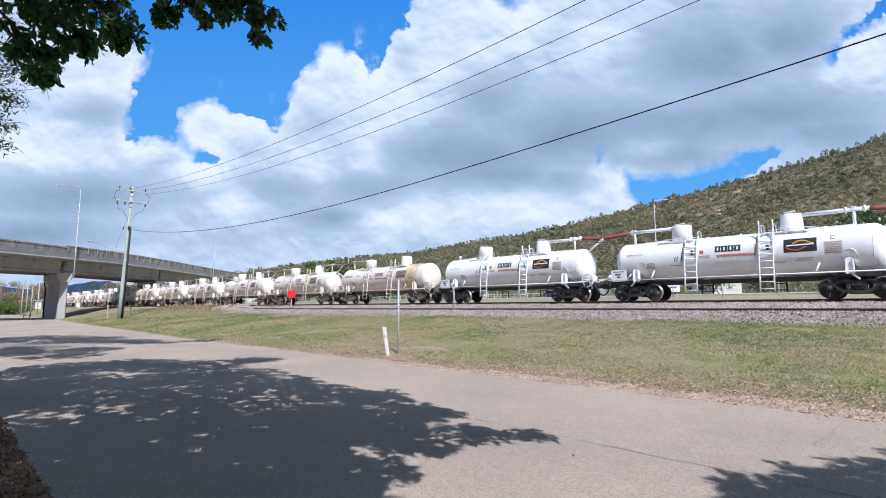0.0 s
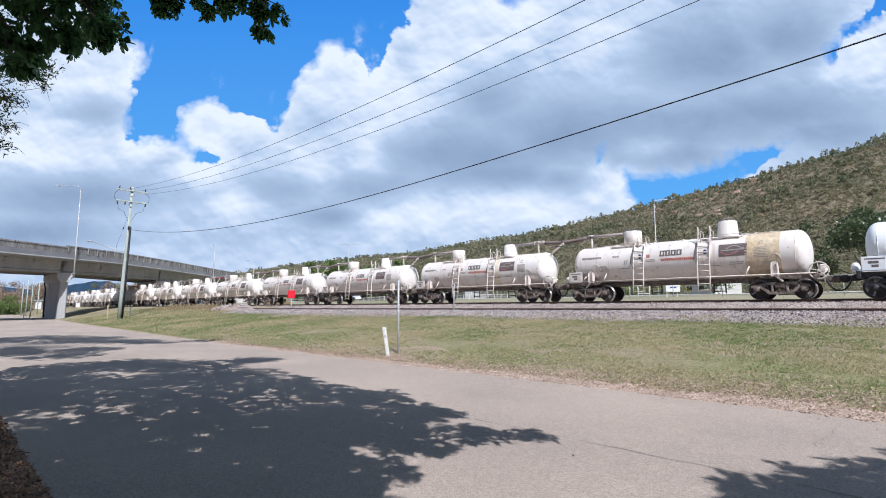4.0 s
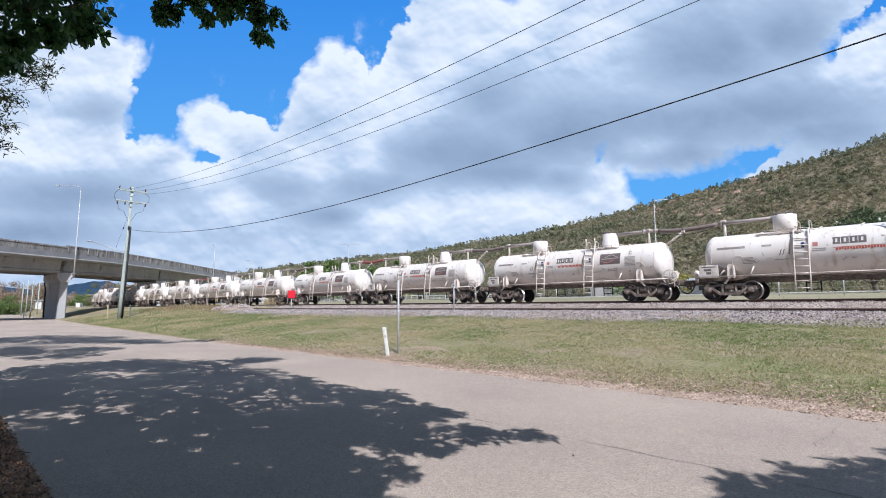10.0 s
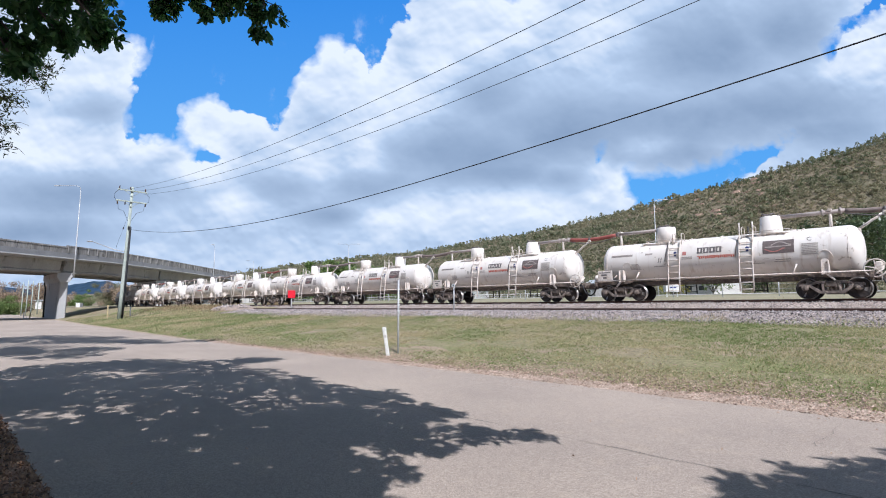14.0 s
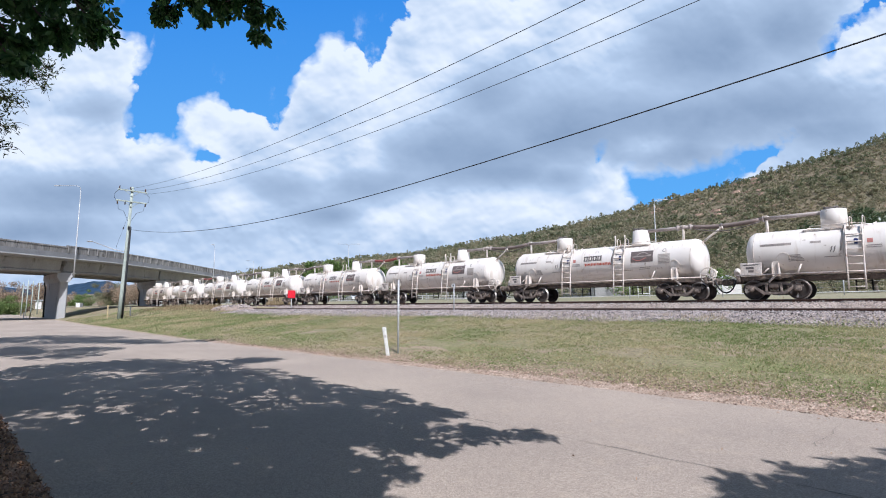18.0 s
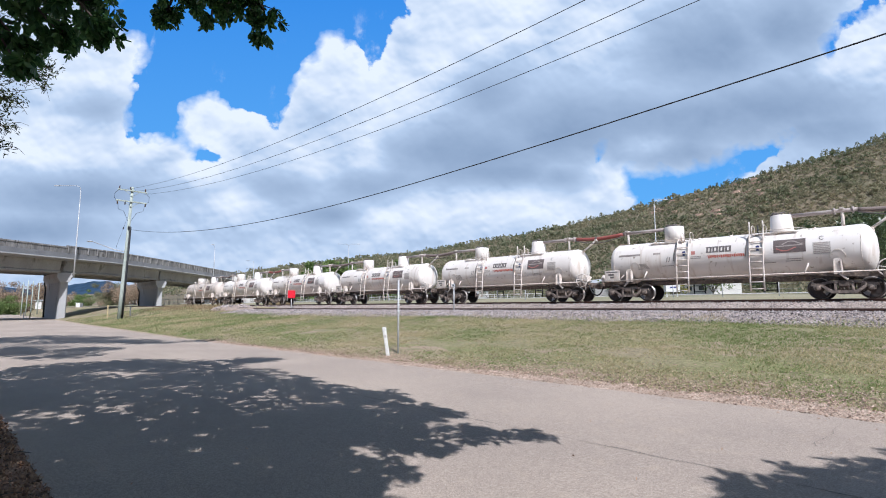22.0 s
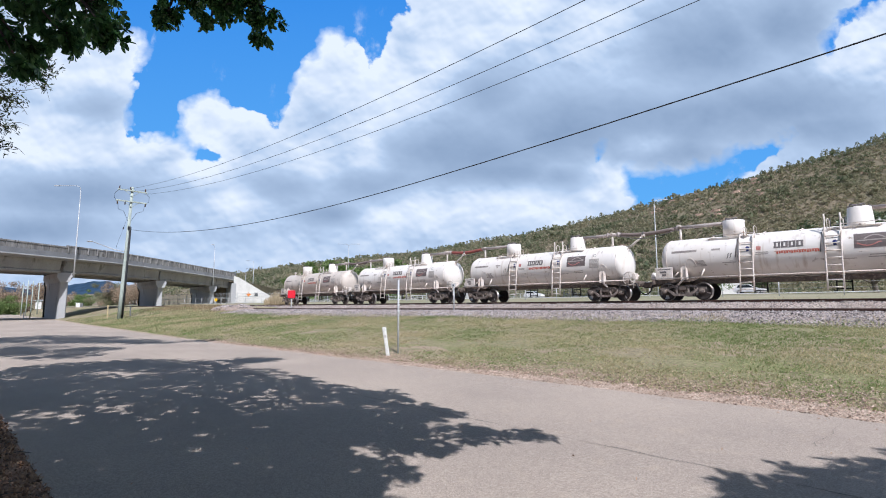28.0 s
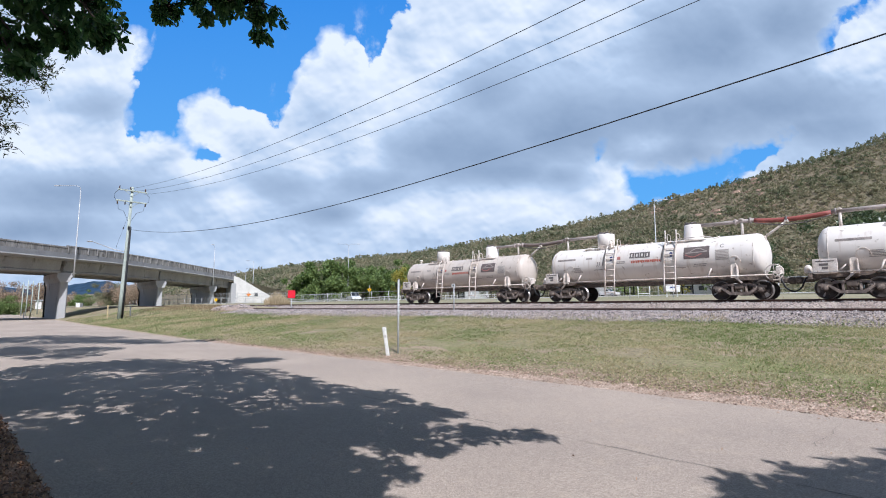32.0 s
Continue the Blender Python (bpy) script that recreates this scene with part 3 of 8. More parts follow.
def add_sleepers(tr, x0, x1):
    bm = bm_new()
    box(bm, (0, 0, -0.235), (0.24, 2.0, 0.14), bevel=0.012)
    me = finish("sleeper", bm, SLEEPER)
    bm = bm_new()
    for s in (-1, 1):
        for e in (-1, 1):
            box(bm, (0, s * 0.57 + e * 0.085, -0.15), (0.09, 0.04, 0.035), bevel=0.006)
    clip = finish("rail_fastening", bm, RAIL)
    n = int((x1 - x0) / 0.68)
    for i in range(n):
        s = new("sleeper", me)
        s.parent = tr
        s.location = (x0 + i * 0.68, 0.02 * random.uniform(-1, 1), 0)
        s.rotation_euler = (0, 0, radians(random.uniform(-0.6, 0.6)))
        c = new("rail_fastening", clip)
        c.parent = s


def build_ballast():
    xs = steps((-260, -60, 4), (-60, 14, 0.35), (14, 50, 3))
    ys = [17.9, 18.6, 19.6, 20.1, 20.6, 21.0, 22.3, 23.5, 23.8, 24.3, 24.6, 25.8, 27.2, 27.6, 28.2, 28.9]
    base = ((17.9, 0.90), (18.5, 1.12), (19.5, 1.24), (20.55, 1.425), (23.55, 1.45), (24.45, 1.80), (27.3, 1.80), (28.9, 1.55))

    def h(x, y):
        return lerp_rows(base, y) + 0.035 * noise.noise(Vector((x * 2.3, y * 2.3, 1))) + (0.05 * noise.noise(Vector((x * 0.6, y * 0.3, 4))) if y < 20.3 else 0)
    def h2(x, y):
        return h(x, y) - (1.2 * min(1.0, max(0.0, (-47 - x) / 3)) if y < 24.2 else 0)
    b = grid_sheet("ballast", xs, ys, h2, BALLAST, False)
    tagged(b, "grey-brown crushed stone ballast under the rails", "ballast", kind="structure")
    # loose stones
    rng = np.random.default_rng(5)
    verts, faces = [], []
    base_v = np.array([(1, 0, 0), (-1, 0, 0), (0, 1, 0), (0, -1, 0), (0, 0, 1), (0, 0, -1)], float)
    base_f = [(0, 2, 4), (2, 1, 4), (1, 3, 4), (3, 0, 4), (2, 0, 5), (1, 2, 5), (3, 1, 5), (0, 3, 5)]
    for i in range(44000):
        x = 12 - 66 * rng.random() ** 1.4
        y = 18.9 + rng.random() * 5.8 if i % 2 else 18.0 + rng.random() * 2.8
        if x < -47 and y < 24.2:
            continue
        s = rng.uniform(0.015, 0.042)
        q = Euler(rng.uniform(0, 6.28, 3)).to_matrix()
        n0 = len(verts)
        zz = h(x, y) + s * 0.3
        for v in base_v * rng.uniform(0.6, 1.3, (6, 1)) * s:
            p = q @ Vector(v)
            verts.append((x + p.x, y + p.y, zz + p.z))
        faces += [tuple(n0 + k for k in f) for f in base_f]
    st = new("ballast_stones", mesh_from("ballast_stones", verts, faces, STONE))
    tagged(st, "loose angular grey ballast stones", "ballast stones", kind="stuff")


# ---- hill and distance ----
RIDGE = ((-1500, 1700, 10), (-700, 1300, 30), (-387, 1050, 56), (-285, 980, 73), (-58, 820, 81), (87, 680, 90), (195, 560, 102), (268, 470, 113), (346, 400, 131), (520, 330, 168), (900, 300, 190))


def hill_height(r, f):
    """Height of the hillside r right of and f ahead of the viewpoint: it rises from a foot line to the ridge."""
    fr = lerp_rows([(a, b) for a, b, c in RIDGE], r)
    hr = lerp_rows([(a, c) for a, b, c in RIDGE], r)
    foot = fr * 0.36
    k = (f - foot) / (fr - foot)
    if k < 0:
        return -3
    nz = noise.fractal(Vector((r * 0.006, f * 0.006, 2)), 1.0, 2.0, 4)
    if k <= 1:
        z = hr * (0.25 * k + 0.75 * k * k * (3 - 2 * k)) + 9 * nz * min(1, k * 2) * (1 - 0.75 * k)
    else:
        z = hr * max(0.2, 1 - (k - 1) * 0.9) + 6 * nz * 0.3
    return 4 + z + 0.8 * noise.noise(Vector((r * 0.08, f * 0.08, 1)))


def build_hill():
    verts, faces = [], []
    cols, rows = 230, 90
    for j in range(rows):
        for i in range(cols):
            a = -1.05 + 2.35 * i / (cols - 1)         # r / f
            f = 110 + 1500 * (j / (rows - 1)) ** 1.7
            r = a * f
            x, y = cam_to_world(r, f)
            verts.append((x, y, hill_height(r, f)))
    for j in range(rows - 1):
        for i in range(cols - 1):
            q = (j * cols + i, j * cols + i + 1, (j + 1) * cols + i + 1, (j + 1) * cols + i)
            if max(verts[k][2] for k in q) > 0:
                faces.append(q)
    m = mat("dry_hillside", (0.21, 0.17, 0.118), (0.155, 0.138, 0.088), 0.95, scale=0.03, fine=0.5, bump=0.7, bump_dist=0.6, spots=(0.30, 0.21, 0.155), spot_at=0.64, spec=0.1)
    h = new("hill", mesh_from("hill", verts, faces, m, True))
    tagged(h, "long rocky hill with dry grass and open scrub", "hill", kind="structure")


def build_mountains():
    """Far blue range beyond the bridge."""
    bm = bm_new()
    prev = None
    for i in range(120):
        a = -1.25 + 1.1 * i / 119
        f = 4300.0
        e = 0.043 + 0.016 * noise.noise(Vector((a * 5, 0, 0))) + 0.010 * noise.noise(Vector((a * 14, 3, 0))) + 0.004 * noise.noise(Vector((a * 45, 3, 0)))
        e *= min(1, (a + 1.6) * 2) * (1 if a < -0.45 else max(0.2, 1 - (a + 0.45) * 3))
        x, y = cam_to_world(a * f, f)
        x2, y2 = cam_to_world(a * (f - 700), f - 700)
        x3, y3 = cam_to_world(a * (f - 300), f - 300)
        row = [bm.verts.new((x2, y2, -5)), bm.verts.new((x3, y3, f * e * 0.55)), bm.verts.new((x, y, f * e))]
        if prev:
            for k in (0, 1):
                bm.faces.new((prev[k], row[k], row[k + 1], prev[k + 1])).smooth = True
        prev = row
    m = mat("hazy_blue_range", (0.13, 0.195, 0.275), (0.105, 0.165, 0.235), 1.0, scale=0.004, fine=0.02, bump=0.0, spec=0.0)
    ob = part("distant_mountains", bm, m)
    tagged(ob, "distant hazy blue mountain range", "mountains", kind="structure")


build_ground()
build_road()
build_ballast()
TRACK_NEAR = build_track("siding_track", 22.4, 1.55, -49, 50, "rusty railway track on ballast in front of the train")
TRACK_FAR = build_track("main_track", 25.85, 1.93, -260, 50, "raised railway track that carries the train")
build_hill()
build_mountains()
# ---- the train ----
TANK_R, TANK_Z = 0.98, 1.96


def cream(name, stain, a=(0.87, 0.81, 0.75), b_=(0.78, 0.705, 0.635)):
    """White tank paint gone cream with road dust; rust runs and grime have their own shapes."""
    if name in MATS:
        return MATS[name]
    m = bpy.data.materials.new(name)
    m.use_nodes = True
    nt = m.node_tree
    N, L = nt.nodes.new, nt.links.new
    b = nt.nodes["Principled BSDF"]
    tc, oi = N("ShaderNodeTexCoord"), N("ShaderNodeObjectInfo")
    off = N("ShaderNodeVectorMath")
    off.operation = "MULTIPLY_ADD"
    off.inputs[1].default_value = (1, 1, 1)
    cmb = N("ShaderNodeCombineXYZ")
    mul = N("ShaderNodeMath")
    mul.operation, mul.inputs[1].default_value = "MULTIPLY", 60
    L(oi.outputs["Random"], mul.inputs[0])
    L(mul.outputs[0], cmb.inputs[0])
    L(tc.outputs["Object"], off.inputs[0])
    L(cmb.outputs[0], off.inputs[2])

    def nz(scale, detail, stretch=(1, 1, 1)):
        mp, n = N("ShaderNodeMapping"), N("ShaderNodeTexNoise")
        mp.inputs["Scale"].default_value = stretch
        n.inputs["Scale"].default_value, n.inputs["Detail"].default_value = scale, detail
        L(off.outputs[0], mp.inputs[0])
        L(mp.outputs[0], n.inputs["Vector"])
        return n.outputs["Fac"]

    def ramp(v, a, bb):
        r = N("ShaderNodeMapRange")
        r.inputs["From Min"].default_value, r.inputs["From Max"].default_value = a, bb
        L(v, r.inputs["Value"])
        return r.outputs["Result"]

    def mix(fac, a, col):
        x = N("ShaderNodeMix")
        x.data_type = "RGBA"
        L(fac, x.inputs["Factor"])
        if isinstance(a, tuple):
            x.inputs["A"].default_value = (*a, 1)
        else:
            L(a, x.inputs["A"])
        x.inputs["B"].default_value = (*col, 1)
        return x.outputs["Result"]
    base = mix(ramp(nz(0.8, 5), 0.35, 0.7), a, b_)
    runs = mix(ramp(nz(2.2, 6, (2.2, 1, 0.16)), 0.57, 0.76), base, stain)
    grime = mix(ramp(nz(5, 8), 0.64, 0.74), runs, (0.40, 0.32, 0.25))
    L(grime, b.inputs["Base Color"])
    b.inputs["Roughness"].default_value = 0.5
    MATS[name] = m
    return m


CREAM = cream("dusty_cream_tank", (0.62, 0.52, 0.43))
GRIMED = cream("grimy_tan_tank", (0.46, 0.38, 0.31), (0.68, 0.60, 0.53), (0.55, 0.47, 0.40))
FRAME = mat("dusty_side_frame_iron", (0.27, 0.215, 0.18), (0.13, 0.105, 0.09), 0.8, metal=0.1, scale=5, fine=25, spots=(0.46, 0.37, 0.30), spot_at=0.56)
DUSTY = mat("dusty_white_steelwork", (0.76, 0.69, 0.63), (0.60, 0.51, 0.43), 0.6, scale=3, fine=25, spots=(0.33, 0.22, 0.15), spot_at=0.62, bump=0.1)
TAN = mat("tan_stained_tank", (0.62, 0.47, 0.29), (0.70, 0.58, 0.42), 0.5, scale=1.5, fine=8, bump=0.0)
PIPE = mat("grey_pipe_paint", (0.42, 0.36, 0.33), (0.33, 0.27, 0.245), 0.6, scale=3, fine=20, bump=0.1)
HOSE_RED = mat("red_oxide_hose", (0.36, 0.10, 0.08), (0.27, 0.075, 0.06), 0.6, scale=4, fine=25, bump=0.1)
HOSE_GREY = mat("grey_brown_hose", (0.26, 0.20, 0.175), (0.19, 0.145, 0.125), 0.65, scale=4, fine=25, bump=0.1)
BOARD_OLD = mat("faded_dark_board", (0.17, 0.135, 0.125), (0.13, 0.10, 0.095), 0.6, scale=4, fine=25, bump=0.0)
INK_OLD = mat("faded_black_lettering", (0.17, 0.145, 0.135), (0.11, 0.095, 0.09), 0.6, scale=4, fine=25, bump=0.0)
GREY_OLD = mat("dust_grey_patch", (0.40, 0.345, 0.31), (0.33, 0.28, 0.25), 0.6, scale=4, fine=25, bump=0.0)
DATA_GREY = mat("pale_grey_panel", (0.60, 0.55, 0.50), (0.54, 0.49, 0.44), 0.6, scale=4, fine=25, bump=0.0)
RED_OLD = mat("red_lettering", (0.55, 0.10, 0.06), (0.50, 0.13, 0.08), 0.6, scale=4, fine=25, bump=0.0)
RED_PALE = mat("faded_red_line", (0.50, 0.20, 0.17), (0.42, 0.18, 0.15), 0.6, scale=4, fine=25, bump=0.0)
GOLD = mat("yellow_emblem", (0.80, 0.42, 0.03), (0.75, 0.40, 0.03), 0.5, bump=0.0)
BLUEMARK = mat("blue_mark", (0.05, 0.06, 0.20), (0.04, 0.05, 0.16), 0.5, bump=0.0)


def side(x, a, off=0.004):
    """A point on the tank's near side: x along the wagon, a along the shell above its middle."""
    ph = a / TANK_R
    return Vector((x, -(TANK_R + off) * math.cos(ph), TANK_Z + (TANK_R + off) * math.sin(ph)))


def decal(bm, x0, x1, a0, a1, off=0.004, n=4):
    """A painted or plated panel that follows the shell."""
    prev = None
    for i in range(n + 1):
        a = a0 + (a1 - a0) * i / n
        row = (bm.verts.new(side(x0, a, off)), bm.verts.new(side(x1, a, off)))
        if prev:
            bm.faces.new((prev[0], prev[1], row[1], row[0]))
        prev = row


def stroke(bm, pts, w, off=0.006, closed=False):
    """A painted line through (x, a) points on the shell, as one strip."""
    n = len(pts)
    rows = []
    for i in range(n):
        p, q = (pts[i - 1], pts[(i + 1) % n]) if closed else (pts[max(0, i - 1)], pts[min(n - 1, i + 1)])
        d = Vector((q[0] - p[0], q[1] - p[1]))
        nrm = Vector((-d.y, d.x)).normalized() * w / 2 * (1.414 if closed else 1.0)
        rows.append([bm.verts.new(side(pts[i][0] + e * nrm.x, pts[i][1] + e * nrm.y, off)) for e in (1, -1)])
    for a, b in zip(rows, rows[1:] + rows[:1] if closed else rows[1:]):
        bm.faces.new((a[0], a[1], b[1], b[0]))


def words(text, size, x, a, material, parent, label, off=0.006):
    """Lettering in the built-in font, laid on the shell from x, its foot at a."""
    cu = bpy.data.curves.new("lettering", "FONT")
    cu.body, cu.size, cu.resolution_u = text, size, 2
    ob = bpy.data.objects.new("tmp", cu)
    scene.collection.objects.link(ob)
    dg = bpy.context.evaluated_depsgraph_get()
    src = ob.evaluated_get(dg).to_mesh()
    verts = [tuple(side(x + v.co.x, a + v.co.y, off)) for v in src.vertices]
    faces = [tuple(p.vertices) for p in src.polygons]
    ob.evaluated_get(dg).to_mesh_clear()
    bpy.data.objects.remove(ob)
    me = mesh_from("lettering", verts, faces, material)
    o = new("lettering", me)
    o.parent = parent
    o["label"] = label
    return o


def make_wheelset(parent, x, wheel_mat):
    bm = bm_new()
    tube(bm, [(0, -0.8, 0), (0, 0.8, 0)], 0.075, 10)
    for s in (-1, 1):
        spin(bm, (0, s * 0.565, 0), [(-s * 0.075, 0.432), (-s * 0.05, 0.432), (-s * 0.045, 0.405), (s * 0.05, 0.40), (s * 0.06, 0.345), (s * 0.025, 0.315), (s * 0.02, 0.16), (s * 0.06, 0.12), (s * 0.06, 0.02)], "y", 28)
        spin(bm, (0, s * 0.70, 0), [(-0.08 * s, 0.10), (0.06 * s, 0.10), (0.09 * s, 0.06)], "y", 12)
        # cast lightening marks on the disc, so that its turning shows
        for k in range(3):
            a = k * 2.09
            box(bm, (math.cos(a) * 0.25, s * (0.565 + 0.027), math.sin(a) * 0.25), (0.12, 0.012, 0.06), Matrix.Rotation(-a, 3, "Y"))
    ob = part("wheelset", bm, wheel_mat, parent, "steel wheels on one axle with bright worn rims and painted sun glints")
    ob.data.materials.append(RIM_AND_GLINT)
    for p in ob.data.polygons:
        c = p.center
        rr = math.hypot(c.x, c.z)
        a = math.degrees(math.atan2(c.z, c.x)) % 360
        if 0.372 < rr:
            p.material_index = 1
        # wedges of bright steel: sun glints on the disc, put into its colour
        elif 0.17 < rr < 0.36 and (30 < a < 58 or 200 < a < 216):
            p.material_index = 1
    ob.location = (x, 0, 0.405)
    return ob


def make_bogie(wagon, x, iron, wheel_mat):
    bm = bm_new()
    box(bm, (0, 0, 0.58), (0.36, 1.9, 0.24), bevel=0.03)
    box(bm, (0, 0, 0.74), (0.5, 0.5, 0.1), bevel=0.02)
    bog = part("bogie", bm, iron, wagon, "grimy two-axle freight bogie")
    bog.location = (x, 0, 0)
    for s in (-1, 1):
        bm = bm_new()
        y = s * 0.86
        prism(bm, [(-1.05, 0.50), (-1.03, 0.60), (-0.75, 0.615), (-0.45, 0.70), (0.45, 0.70), (0.75, 0.615), (1.03, 0.60), (1.05, 0.50), (0.72, 0.52), (0.42, 0.60), (-0.42, 0.60), (-0.72, 0.52)], "y", y - 0.06, y + 0.06)
        prism(bm, [(-0.78, 0.52), (-0.66, 0.54), (-0.34, 0.31), (0.34, 0.31), (0.66, 0.54), (0.78, 0.52), (0.40, 0.20), (-0.40, 0.20)], "y", y - 0.06, y + 0.06)
        for e in (-1, 1):
            box(bm, (e * 0.27, y, 0.45), (0.09, 0.13, 0.32), bevel=0.015)
            prism(bm, [(e * 0.72, 0.54), (e * 0.74, 0.36), (e * 0.79, 0.33), (e * 0.91, 0.33), (e * 0.96, 0.36), (e * 0.98, 0.54)], "y", y - 0.08, y + 0.06)
        part("side_frame", bm, FRAME if iron is BOGIE else iron, bog, "cast side frame with dusty edges")
        bm = bm_new()
        for dx in (-0.13, 0.0, 0.13):
            pts = [(dx + 0.052 * math.cos(a), y + 0.052 * math.sin(a), 0.31 + 0.27 * a / (2 * math.pi * 5)) for a in [2 * math.pi * 5 * i / 40 for i in range(41)]]
            tube(bm, pts, 0.014, 5)
        part("coil_spring", bm, iron, bog)
        for e in (-1, 1):
            bm = bm_new()
            spin(bm, (e * 0.82, y + s * 0.05, 0.405), [(0, 0.10), (s * 0.06, 0.10), (s * 0.08, 0.07), (s * 0.085, 0.0)], "y", 12)
            part("axle_cap", bm, iron, bog)
        bm = bm_new()
        tube(bm, [(-0.5, y - s * 0.14, 0.30), (0.5, y - s * 0.14, 0.36)], 0.022, 6)
        for e in (-1, 1):
            box(bm, (e * 0.42, y - s * 0.2, 0.40), (0.08, 0.16, 0.30), Matrix.Rotation(e * 0.25, 3, "Y"), bevel=0.015)
        part("brake_rigging", bm, iron, bog)
    for e in (-1, 1):
        make_wheelset(bog, e * 0.82, wheel_mat)
    return bog


def make_ladder(wagon, x, s, material, top):
    """Ladder on side s (-1 near, +1 far) from under the frame up over the shell."""
    path = [(s * 1.13, 0.34), (s * 1.10, 1.0), (s * 1.04, 1.75), (s * 1.0, 2.28), (s * 0.76, 2.78), (s * 0.56, 2.94)]
    if top:
        path = path[:-1] + [(s * 0.72, 3.10), (s * 0.71, 3.40)]
    up = [(b, a) for a, b in path]
    bm = bm_new()
    tube(bm, [(x - 0.26, y, z) for y, z in path], 0.032, 6)
    lad = part("ladder", bm, material, wagon, "steel side ladder with eight rungs")
    bm = bm_new()
    tube(bm, [(x + 0.26, y, z) for y, z in path], 0.032, 6)
    part("ladder_rail", bm, material, lad)
    z = 0.44
    while z < 2.75:
        y = lerp_rows(up, z)
        bm = bm_new()
        tube(bm, [(x - 0.26, y, z), (x + 0.26, y, z)], 0.024, 6)
        part("rung", bm, material, lad)
        z += 0.29
    for z in (1.05, 1.9):
        y = lerp_rows(up, z)
        for e in (-0.26, 0.26):
            bm = bm_new()
            tube(bm, [(x + e, y, z), (x + e, s * 0.9, z - 0.03)], 0.02, 6)
            part("ladder_bracket", bm, material, lad)


